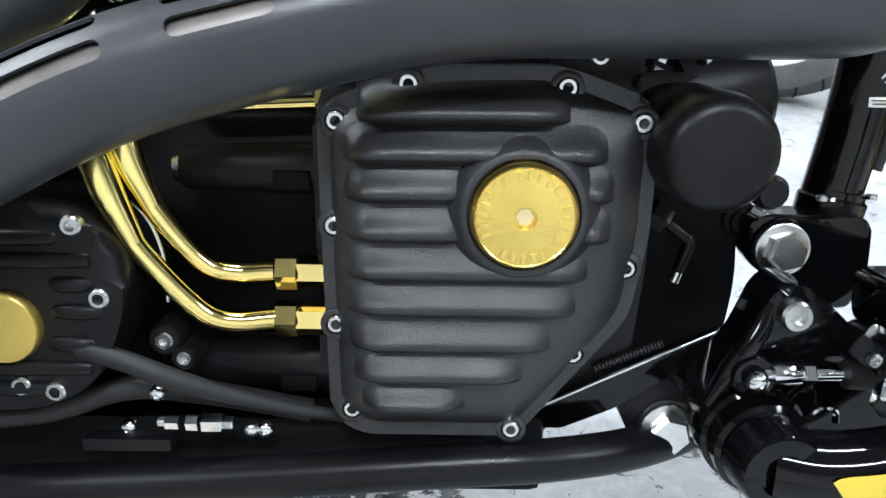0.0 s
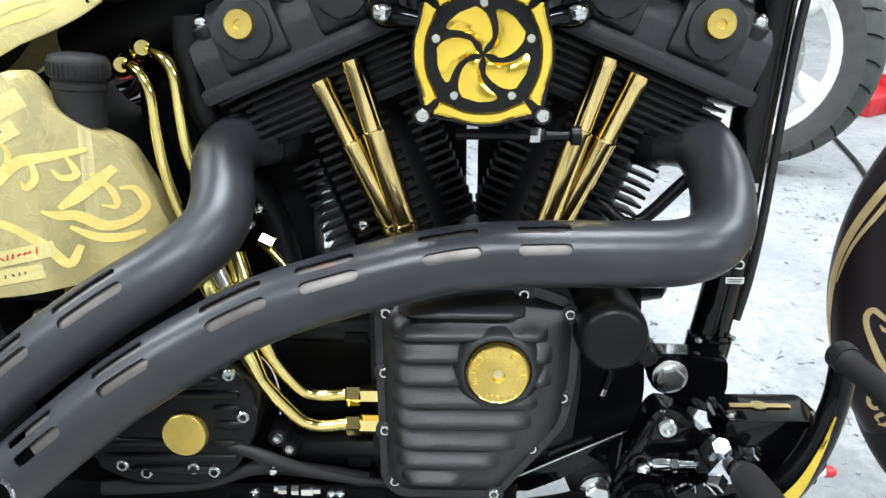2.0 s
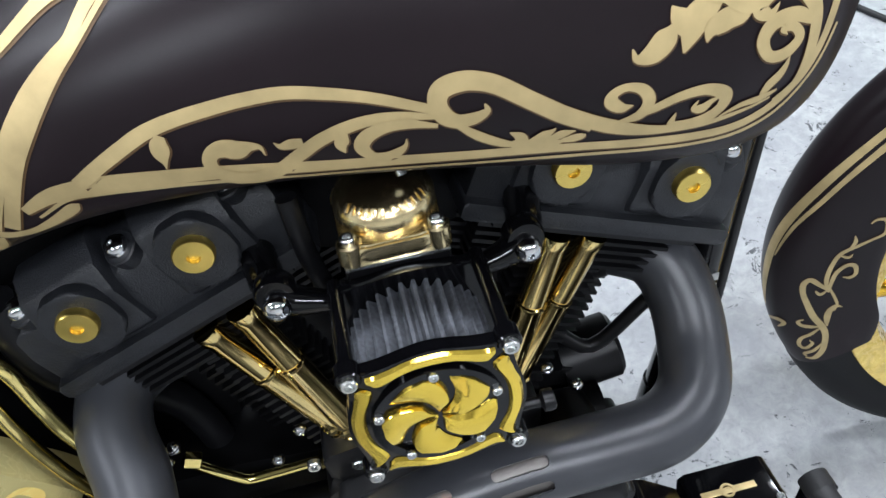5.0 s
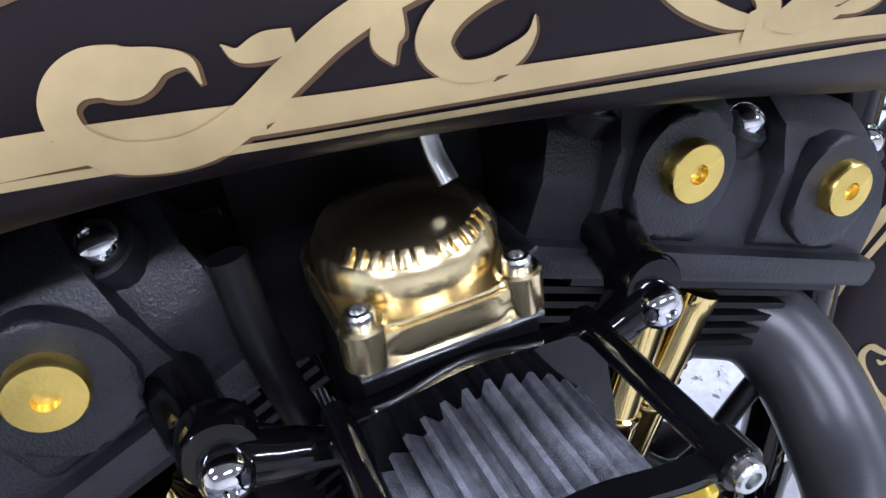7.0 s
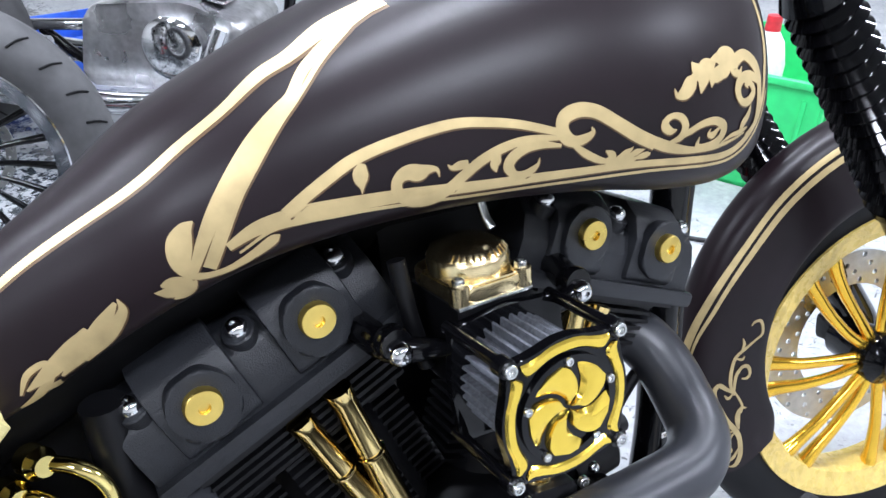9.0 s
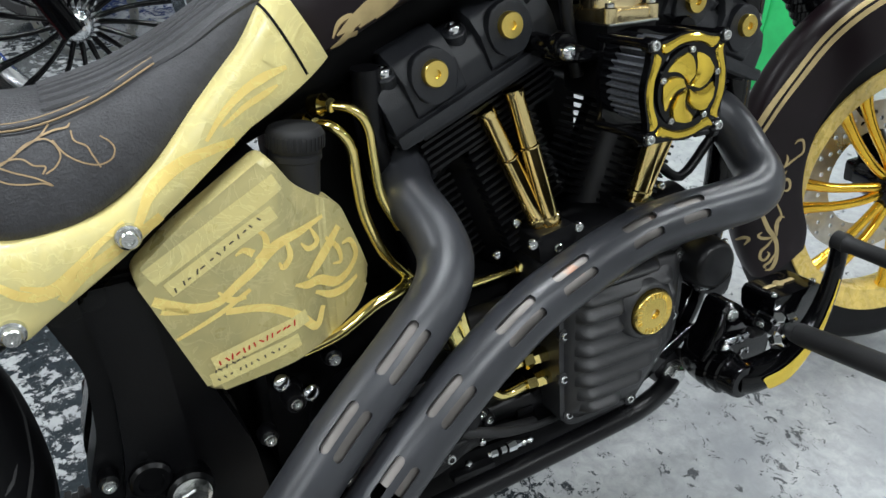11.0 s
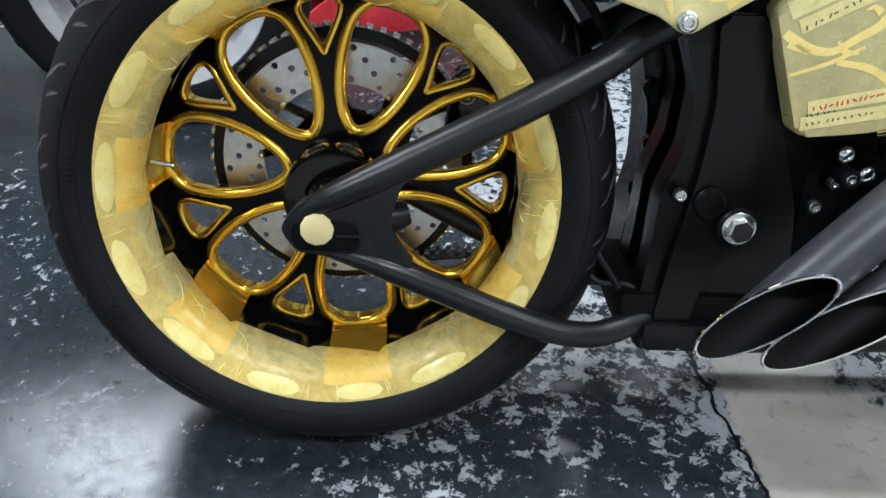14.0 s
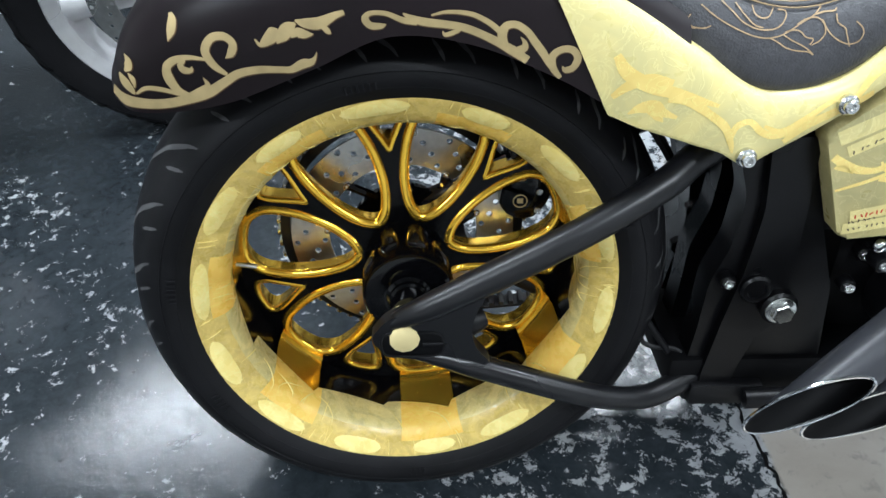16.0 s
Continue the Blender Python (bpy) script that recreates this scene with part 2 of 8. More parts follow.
    l.new(span(op("ADD", flaked, strip), 0.0, 1.0, 0.16, 0.48), p.inputs["Roughness"])
    bu = n.new("ShaderNodeBump")
    bu.inputs["Strength"].default_value = 0.25
    bu.inputs["Distance"].default_value = 0.002
    l.new(op("SUBTRACT", fine, flaked), bu.inputs["Height"])
    l.new(bu.outputs[0], p.inputs["Normal"])
    return m


M_FLOOR = floor_material()
M_LIGHT = bpy.data.materials.new("lit_diffuser")
M_LIGHT.use_nodes = True
M_LIGHT.node_tree.nodes["Principled BSDF"].inputs["Emission Color"].default_value = (0.95, 1.0, 0.98, 1)
M_LIGHT.node_tree.nodes["Principled BSDF"].inputs["Emission Strength"].default_value = 10.0


# ---- building tools ----
def part(name, bm, mats, parent=None, label="", angle=38):
    """Links a bmesh as one mesh object under a thing or part."""
    bmesh.ops.recalc_face_normals(bm, faces=bm.faces)
    lim = radians(angle)
    for f in bm.faces:
        f.smooth = True
    for e in bm.edges:
        if len(e.link_faces) == 2 and e.calc_face_angle(0) > lim:
            e.smooth = False
    me = bpy.data.meshes.new(name)
    bm.to_mesh(me)
    bm.free()
    for m in (mats if isinstance(mats, (list, tuple)) else [mats]):
        me.materials.append(m)
    ob = new(name, me)
    ob.parent = parent
    if label:
        ob["label"] = label
    return ob


def copy_part(name, me, m, parent, label=""):
    """Another object on a mesh that is there already, at the pose m in its parent."""
    ob = new(name, me)
    ob.parent = parent
    ob.matrix_basis = m
    if label:
        ob["label"] = label
    return ob


def spline(pts, sub=8, closed=False):
    """Points along a smooth curve through pts (tuples of any length)."""
    pts = [np.array(p, float) for p in pts]
    n, out = len(pts), []
    for i in range(n if closed else n - 1):
        a, b = pts[i], pts[(i + 1) % n]
        p = pts[i - 1] if (closed or i) else 2 * a - b
        q = pts[(i + 2) % n] if (closed or i + 2 < n) else 2 * b - a
        for k in range(sub):
            s = k / sub
            out.append(0.5 * (2 * a + (b - p) * s + (2 * p - 5 * a + 4 * b - q) * s ** 2 + (3 * a - 3 * b + q - p) * s ** 3))
    if not closed:
        out.append(pts[-1])
    return out


def frames(path, up=(0, 0, 1)):
    """A steady pair of cross directions at each point of a path."""
    ps = [Vector(p[:3]) for p in path]
    tang = [(ps[min(i + 1, len(ps) - 1)] - ps[max(i - 1, 0)]).normalized() for i in range(len(ps))]
    u = Vector(up)
    if abs(u.dot(tang[0])) > 0.95:
        u = Vector((1, 0, 0))
    out = []
    for t in tang:
        u = (u - t * u.dot(t)).normalized()
        out.append((u.copy(), t.cross(u)))
    return ps, out


def tube(pts, r, n=18, sub=8, bm=None, cap=True, smooth=True, skip=None):
    """A round bar or pipe along a smooth path; r is one radius or one for each given point. skip(i, k) leaves out faces."""
    bm = bm or bmesh.new()
    rr = r if isinstance(r, (list, tuple)) else [r] * len(pts)
    rows = [(*p, q) for p, q in zip(pts, rr)]
    path = spline(rows, sub) if smooth else [np.array(p, float) for p in rows]
    ps, fr = frames(path)
    rings = []
    for p, (u, v), row in zip(ps, fr, path):
        rings.append([bm.verts.new(p + (u * math.cos(a) + v * math.sin(a)) * row[3]) for a in [2 * math.pi * k / n for k in range(n)]])
    for i in range(len(rings) - 1):
        for k in range(n):
            if skip and skip(i, k):
                continue
            bm.faces.new((rings[i][k], rings[i][(k + 1) % n], rings[i + 1][(k + 1) % n], rings[i + 1][k]))
    if cap:
        bm.faces.new(rings[0])
        bm.faces.new(rings[-1][::-1])
    return bm


def lathe(at, axis, profile, n=36, bm=None, closed=False):
    """A turned body: profile rows of (distance along axis, radius)."""
    bm = bm or bmesh.new()
    a = Vector(axis).normalized()
    u = a.orthogonal().normalized()
    if abs(a.y) > 0.9:
        u = Vector((1, 0, 0))
        u = (u - a * u.dot(a)).normalized()
    v = a.cross(u)
    rings = []
    for d, r in profile:
        c = Vector(at) + a * d
        if r < 1e-6:
            rings.append([bm.verts.new(c)])
        else:
            rings.append([bm.verts.new(c + (u * math.cos(t) + v * math.sin(t)) * r) for t in [2 * math.pi * k / n for k in range(n)]])
    pairs = list(zip(rings, rings[1:])) + ([(rings[-1], rings[0])] if closed else [])
    for p, q in pairs:
        for k in range(n):
            k2 = (k + 1) % n
            if len(p) == 1 and len(q) == 1:
                continue
            if len(p) == 1:
                bm.faces.new((p[0], q[k], q[k2]))
            elif len(q) == 1:
                bm.faces.new((p[k], q[0], p[k2]))
            else:
                bm.faces.new((p[k], p[k2], q[k2], q[k]))
    if not closed:
        for ring in (rings[0], rings[-1]):
            if len(ring) > 1:
                bm.faces.new(ring)
    return bm


def prism(outline, y0, y1, bev=0.0, seg=2, bm=None, back=False):
    """A plate with its outline in x and z, from y0 (the near face) to y1, with a rounded near rim."""
    own = bmesh.new()
    a = [own.verts.new((x, y0, z)) for x, z in outline]
    b = [own.verts.new((x, y1, z)) for x, z in outline]
    n = len(a)
    own.faces.new(a)
    own.faces.new(b[::-1])
    for i in range(n):
        own.faces.new((a[i], b[i], b[(i + 1) % n], a[(i + 1) % n]))
    if bev:
        near = set(a) | (set(b) if back else set())
        edges = [e for e in own.edges if all(v in near for v in e.verts) and abs(e.verts[0].co.y - e.verts[1].co.y) < 1e-9]
        bmesh.ops.bevel(own, geom=edges, offset=bev, segments=seg, profile=0.6, affect="EDGES", clamp_overlap=True)
    if bm is None:
        return own
    return join(bm, own)


def join(bm, other):
    me = bpy.data.meshes.new("joined")
    other.to_mesh(me)
    other.free()
    bm.from_mesh(me)
    bpy.data.meshes.remove(me)
    return bm


def rounded(outline, r, seg=4):
    """The outline with its corners rounded."""
    out, n = [], len(outline)
    for i in range(n):
        p, a, b = (np.array(outline[j % n], float) for j in (i, i - 1, i + 1))
        da, db = a - p, b - p
        la, lb = np.linalg.norm(da), np.linalg.norm(db)
        s = min(r, la * 0.45, lb * 0.45)
        pa, pb = p + da / la * s, p + db / lb * s
        for k in range(seg + 1):
            t = k / seg
            out.append(tuple((1 - t) ** 2 * pa + 2 * t * (1 - t) * p + t * t * pb))
    return out


def block(cx, cy, cz, sx, sy, sz, bev=0.003, rot=None, bm=None, seg=2):
    """A box with rounded edges, turned by rot round its middle."""
    own = bmesh.new()
    bmesh.ops.create_cube(own, size=1)
    bmesh.ops.scale(own, vec=(sx, sy, sz), verts=own.verts)
    if bev:
        bmesh.ops.bevel(own, geom=own.edges[:], offset=bev, segments=seg, profile=0.6, affect="EDGES")
    m = Matrix.Translation((cx, cy, cz)) @ (rot or Matrix())
    bmesh.ops.transform(own, matrix=m, verts=own.verts)
    return join(bm, own) if bm else own


def aim(at, axis=(0, -1, 0), spin=0.0, s=1.0):
    """A pose at a place whose z points along axis."""
    q = Vector(axis).to_track_quat("Z", "Y").to_matrix().to_4x4()
    return Matrix.Translation(at) @ q @ Matrix.Rotation(spin, 4, "Z") @ Matrix.Scale(s, 4)


def mesh_of(bm, mats, angle=35):
    ob = part("pattern", bm, mats, None, angle=angle)
    me = ob.data
    bpy.data.objects.remove(ob)
    return me


def ring_points(n, r, z, turn=0.0):
    return [Vector((r * math.cos(turn + 2 * math.pi * k / n), r * math.sin(turn + 2 * math.pi * k / n), z)) for k in range(n)]


def hexagon(bm, r, z0, z1, cham=0.12):
    """A six-sided bolt head with a chamfered top."""
    rings = [[bm.verts.new(p) for p in ring_points(6, q, z)] for q, z in ((r, z0), (r, z1 - r * cham), (r * 0.86, z1))]
    for a, b in zip(rings, rings[1:]):
        for k in range(6):
            bm.faces.new((a[k], a[(k + 1) % 6], b[(k + 1) % 6], b[k]))
    bm.faces.new(rings[-1])
    bm.faces.new(rings[0][::-1])
    return bm


def skin(bm):
    """A surface to lay painted lines on."""
    bmesh.ops.recalc_face_normals(bm, faces=bm.faces)
    bm.normal_update()
    return BVHTree.FromBMesh(bm)


def make_socket():
    """A cap screw one unit in radius, with a hexagonal socket."""
    bm = lathe((0, 0, 0), (0, 0, 1), [(0, 1.0), (0.75, 1.0), (0.95, 0.85), (0.95, 0.55), (0.35, 0.5), (0.35, 0)], 18)
    return mesh_of(bm, M_ZINC)


def make_hex():
    bm = lathe((0, 0, 0), (0, 0, 1), [(0, 1.3), (0.16, 1.3), (0.22, 1.2), (0.22, 0)], 28)
    hexagon(bm, 1.0, 0.2, 0.9)
    return mesh_of(bm, M_ZINC)


def make_dome():
    bm = lathe((0, 0, 0), (0, 0, 1), [(0, 1.0), (0.5, 1.0), (0.85, 0.8), (1.05, 0.5), (1.1, 0.28), (0.9, 0.26), (0.9, 0)], 22)
    return mesh_of(bm, M_CHROME)


SOCKET, HEXBOLT, DOME = make_socket(), make_hex(), make_dome()


def screw(parent, at, r, axis=(0, -1, 0), kind=None, label="", name="screw"):
    return copy_part(name, kind or SOCKET, aim(at, axis, at[0] * 40, r), parent, label)


def ribbon(path, surface, mat, name, parent, lift=0.0009, sub=8, label=""):
    """Painted line on a surface: path rows of (x, z, width), laid on it along y, as far as it stays on the surface."""
    pts = spline(path, sub)
    runs, run = [], []
    for i, p in enumerate(pts):
        a, b = pts[max(i - 1, 0)], pts[min(i + 1, len(pts) - 1)]
        d = b[:2] - a[:2]
        d = d / (np.linalg.norm(d) + 1e-9)
        nrm = np.array((-d[1], d[0]))
        row = []
        for s in (-0.5, 0.0, 0.5):
            x, z = p[:2] + nrm * s * max(p[2], 0.0003)
            hit, no, _, _ = surface.ray_cast(Vector((x, -0.6, z)), Vector((0, 1, 0)))
            if hit is not None:
                row.append(hit + no * (lift if no.y < 0 else -lift))
        if len(row) == 3:
            run.append(row)
        else:
            runs.append(run)
            run = []
    runs.append(run)
    bm = bmesh.new()
    prev = None
    for row in max(runs, key=len):
        row = [bm.verts.new(p) for p in row]
        if prev:
            bm.faces.new((prev[0], prev[1], row[1], row[0]))
            bm.faces.new((prev[1], prev[2], row[2], row[1]))
        prev = row
    return part(name, bm, mat, parent, label, angle=80)


def loft(stations, section, sub=4, mirror=True, bm=None, cap=True):
    """A skin over cross sections: stations rows of numbers, the first x; section(row) gives (y, z) points."""
    bm = bm or bmesh.new()
    rings = []
    for row in spline(stations, sub):
        rings.append([bm.verts.new((row[0], y, z)) for y, z in section(row)])
    for p, q in zip(rings, rings[1:]):
        for k in range(len(p) - 1):
            bm.faces.new((p[k], p[k + 1], q[k + 1], q[k]))
    if cap:
        for ring in (rings[0], rings[-1]):
            bm.faces.new(ring)
    return bm


# ---- room ----
def plane(name, x0, x1, y0, y1, z, mat, thick, kind="structure"):
    bm = block((x0 + x1) / 2, (y0 + y1) / 2, z - thick / 2, x1 - x0, y1 - y0, thick, 0)
    return tagged(part(name, bm, mat), kind=kind)


RX0, RX1, RY0, RY1 = -5.0, 6.0, -4.0, 5.0
tagged(plane("floor", RX0, RX1, RY0, RY1, 0, M_FLOOR, 0.1), "worn concrete workshop floor with flaking black paint", "floor")
tagged(plane("ceiling", RX0, RX1, RY0, RY1, CEILING + 0.1, M_CEIL, 0.1), "plain off-white workshop ceiling", "ceiling")
for name, bx in (("wall_north", (0.5, RY1 + 0.1, 11, 0.2)), ("wall_south", (0.5, RY0 - 0.1, 11, 0.2)), ("wall_west", (RX0 - 0.1, 0.5, 0.2, 9)), ("wall_east", (RX1 + 0.1, 0.5, 0.2, 9))):
    tagged(part(name, block(bx[0], bx[1], CEILING / 2, bx[2], bx[3], CEILING, 0), M_WALL), "plain grey painted workshop wall", "wall", kind="structure")

first = None
for x, y in LAMPS:
    if first is None:
        first = tagged(new("ceiling_light"), "white fluorescent ceiling light with lit diffuser", "light", "ceiling lights")
        part("housing", block(0, 0, 0.03, 1.25, 0.2, 0.05, 0.005), M_WHITE, first)
        part("diffuser", block(0, 0, -0.01, 1.2, 0.15, 0.03, 0.01), M_LIGHT, first)
        first.matrix_basis = pose(x, y, CEILING - 0.06)
    else:
        copy_thing(first, pose(x, y, CEILING - 0.06))
    data = bpy.data.lights.new("tube_light", "AREA")
    data.shape, data.size, data.size_y, data.energy, data.color = "RECTANGLE", 1.2, 0.16, LAMP_POWER, (0.96, 1.0, 1.0)
    new("tube_light", data).matrix_basis = pose(x, y, CEILING - 0.09)

# ---- the motorcycle ----
bike = tagged(new("motorcycle"), "black and gold custom motorcycle leaning on its stand", "motorcycle")
bike.matrix_basis = BIKE

# ---- tank, fender, seat ----
def half(points):
    """A closed-over section from its right half, lowest point first."""
    return [(-y, z) for y, z in points] + [(y, z) for y, z in points[-2::-1]]


TANK = [  # x, half width, bottom, top
    (-0.305, 0.040, 0.690, 0.765), (-0.27, 0.048, 0.704, 0.790), (-0.225, 0.062, 0.728, 0.818), (-0.18, 0.080, 0.750, 0.848),
    (-0.13, 0.094, 0.765, 0.872), (-0.066, 0.108, 0.772, 0.897), (0.0, 0.122, 0.772, 0.919), (0.068, 0.134, 0.765, 0.936),
    (0.13, 0.139, 0.753, 0.944), (0.185, 0.134, 0.747, 0.942), (0.222, 0.122, 0.756, 0.934), (0.252, 0.098, 0.780, 0.918),
    (0.272, 0.066, 0.806, 0.900), (0.282, 0.03, 0.83, 0.885)]
TANK_FORM = [(0.0, 0.02), (0.72, 0.0), (0.88, 0.02), (0.955, 0.07), (0.985, 0.14), (1.0, 0.26), (0.975, 0.42), (0.90, 0.60), (0.76, 0.77), (0.55, 0.90), (0.28, 0.975), (0.0, 1.0)]


def tank_section(row):
    _, w, z0, z1 = row
    return half([(w * f, z0 + (z1 - z0) * g) for f, g in spline(TANK_FORM, 3)])


tank_bm = loft(TANK, tank_section, 6)
TANK_SKIN = skin(tank_bm)
tank = part("fuel_tank", tank_bm, M_PAINT, bike, "dark brown lacquered fuel tank with gold scrollwork", angle=60)

# rear fender: x, half width, lower edge, top
FENDER = [(-1.155, 0.060, 0.604, 0.640), (-1.13, 0.085, 0.600, 0.685), (-1.085, 0.098, 0.604, 0.722), (-1.03, 0.103, 0.615, 0.748), (-0.955, 0.105, 0.644, 0.768),
          (-0.885, 0.106, 0.672, 0.776), (-0.81, 0.106, 0.662, 0.770), (-0.735, 0.106, 0.630, 0.752), (-0.685, 0.106, 0.602, 0.735), (-0.62, 0.106, 0.575, 0.70)]


def fender_section(row):
    _, w, z0, z1 = row
    h = z1 - z0
    out = [(1.0, 0.0), (1.0, 0.3), (0.97, 0.52), (0.86, 0.74), (0.66, 0.89), (0.36, 0.975), (0.0, 1.0)]
    ring = [(w * f, z0 + h * g) for f, g in spline(out, 3)]
    inner = [(y * 0.965, z - 0.004 if y < w * 0.9 else z) for y, z in ring]
    outer = [(-y, z) for y, z in ring] + [(y, z) for y, z in ring[-2::-1]]
    inside = [(y, z) for y, z in inner] + [(-y, z) for y, z in inner[-2::-1]]
    return outer + inside + [outer[0]]


fender_bm = loft(FENDER, fender_section, 6, cap=False)
FENDER_SKIN = skin(fender_bm)
fender = part("rear_fender", fender_bm, M_PAINT, bike, "dark lacquered rear fender with gold scrollwork", angle=60)

# masked side rail: x, outer half width, lower edge, upper edge
RAIL = [(-0.692, 0.1085, 0.597, 0.728), (-0.665, 0.109, 0.583, 0.708), (-0.62, 0.108, 0.568, 0.664), (-0.58, 0.106, 0.555, 0.632), (-0.552, 0.104, 0.540, 0.616),
        (-0.528, 0.102, 0.551, 0.612), (-0.48, 0.098, 0.578, 0.618), (-0.44, 0.093, 0.604, 0.642), (-0.40, 0.083, 0.630, 0.680), (-0.36, 0.069, 0.655, 0.714), (-0.33, 0.059, 0.672, 0.739), (-0.308, 0.0555, 0.685, 0.749), (-0.286, 0.0555, 0.699, 0.757)]


def rail_section(row):
    _, w, z0, z1 = row
    h = z1 - z0
    pts = [(w * 0.9, z0 + 0.004), (w * 0.97, z0), (w, z0 + 0.004), (w + 0.002, z0 + h * 0.35), (w, z0 + h * 0.7), (w - 0.006, z0 + h * 0.92), (w - 0.018, z1), (w - 0.034, z1 - 0.002)]
    pts = [tuple(p) for p in spline(pts, 3)]
    inside = [(w - 0.034, z0 + 0.012)]
    return [(-y, z) for y, z in pts + inside + pts[:1]]


rail_bm = loft(RAIL, rail_section, 6)
for v in rail_bm.verts:
    # the film's rear edge runs on the slant, its front edge the other way
    if v.co.x < -0.60:
        v.co.x -= 0.5 * (v.co.z - 0.6) * min(1, (-0.60 - v.co.x) / 0.09)
    elif v.co.x > -0.36:
        v.co.x -= 0.55 * (v.co.z - 0.70) * min(1, (v.co.x + 0.36) / 0.07)
RAIL_SKIN = skin(rail_bm)
rail = part("side_rail", rail_bm, M_TAPE, bike, "side rail wrapped in pale yellow masking film", angle=60)
lrail = bmesh.new()
lrail.from_mesh(rail.data)
bmesh.ops.scale(lrail, vec=(1, -1, 1), verts=lrail.verts)
part("side_rail", lrail, M_TAPE, bike, "side rail wrapped in pale yellow masking film", angle=60)

SEAT = [(-0.715, 0.05, 0.720, 0.748), (-0.67, 0.074, 0.694, 0.740), (-0.61, 0.086, 0.640, 0.715), (-0.56, 0.093, 0.612, 0.700), (-0.51, 0.092, 0.606, 0.696), (-0.46, 0.086, 0.624, 0.705),
        (-0.41, 0.072, 0.662, 0.725), (-0.36, 0.052, 0.705, 0.752), (-0.315, 0.036, 0.738, 0.772), (-0.29, 0.028, 0.752, 0.778)]


def seat_section(row):
    _, w, z0, z1 = row
    h = z1 - z0
    form = [(0.8, 0.0), (0.97, 0.05), (1.0, 0.2), (0.95, 0.5), (0.82, 0.75), (0.6, 0.9), (0.3, 0.98), (0.0, 1.0)]
    return half([(w * f, z0 + h * g) for f, g in spline(form, 3)])


seat_bm = loft(SEAT, seat_section, 6)
SEAT_SKIN = skin(seat_bm)
seat = part("seat", seat_bm, M_LEATHER, bike, "black leather solo seat with stitched scrolls", angle=60)

# ---- oil tank ----
OIL = [(-0.472, 0.564), (-0.4306, 0.4455), (-0.375, 0.4505), (-0.32, 0.4595), (-0.281, 0.4665), (-0.260, 0.489), (-0.270, 0.520), (-0.292, 0.575), (-0.318, 0.592), (-0.337, 0.607), (-0.357, 0.639), (-0.437, 0.591)]


def wrapped(outline, y0, y1, bev):
    """A plate whose front end curves back round the frame."""
    bm = prism(rounded(outline, 0.010), y0, y1, bev, 3)
    for k in range(12):
        bmesh.ops.bisect_plane(bm, geom=bm.verts[:] + bm.edges[:] + bm.faces[:], plane_co=(-0.36 + 0.0085 * k, 0, 0), plane_no=(1, 0, 0))
    for v in bm.verts:
        v.co.y += 0.058 * max(0, (v.co.x + 0.36) / 0.10) ** 1.4
    return bm


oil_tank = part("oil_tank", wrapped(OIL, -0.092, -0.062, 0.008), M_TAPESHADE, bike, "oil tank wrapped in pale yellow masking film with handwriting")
part("tank_body", wrapped([(x * 0.97 - 0.011, z * 0.97 + 0.016) for x, z in OIL], -0.062, 0.06, 0.002), M_SHADOWED, oil_tank)
cap = part("filler_neck", lathe((-0.326, -0.050, 0.590), (0.09, -0.06, 1), [(0, 0.0205), (0.03, 0.0205), (0.031, 0.0222), (0.036, 0.0222), (0.037, 0.0205), (0.0385, 0.0205)], 40), M_RUBBER, bike, "black oil filler neck with round ribbed cap")
cap_way = Vector((0.09, -0.06, 1)).normalized()
lid = part("filler_cap", lathe(Vector((-0.326, -0.050, 0.590)) + cap_way * 0.039, cap_way, [(0, 0.0225), (0.002, 0.0240), (0.014, 0.0240), (0.0175, 0.0225), (0.019, 0.0200), (0.0186, 0.0190), (0.0205, 0.013), (0.021, 0)], 48), M_RUBBER, cap)
grip = mesh_of(block(0.0242, 0, 0, 0.0016, 0.0016, 0.011, 0.0004), M_RUBBER)
for k in range(36):
    copy_part("grip_rib", grip, aim(Vector((-0.326, -0.050, 0.590)) + cap_way * 0.047, cap_way, 2 * math.pi * k / 36), lid)

# ---- frame ----
part("backbone", tube([(-0.36, 0.03, 0.645), (-0.24, 0.03, 0.70), (-0.1, 0.03, 0.752), (0.06, 0.03, 0.758), (0.2, 0.03, 0.765), (0.27, 0.02, 0.80)], [0.03, 0.036, 0.042, 0.045, 0.045, 0.04], 16, 5), M_SHADOWED, bike)
part("intake_plenum", block(0.0085, 0.035, 0.70, 0.10, 0.09, 0.10, 0.01), M_SHADOWED, bike)
part("sump_plate", block(-0.26, 0.015, 0.235, 0.62, 0.16, 0.05, 0.008), M_SHADOWED, bike)
part("down_tube", tube([(0.236, 0.012, 0.37), (0.249, 0.012, 0.45), (0.256, 0.012, 0.55), (0.265, 0.012, 0.66), (0.277, 0.012, 0.76), (0.302, 0.008, 0.92)], 0.0185), M_GLOSS, bike, "gloss black front down tube")
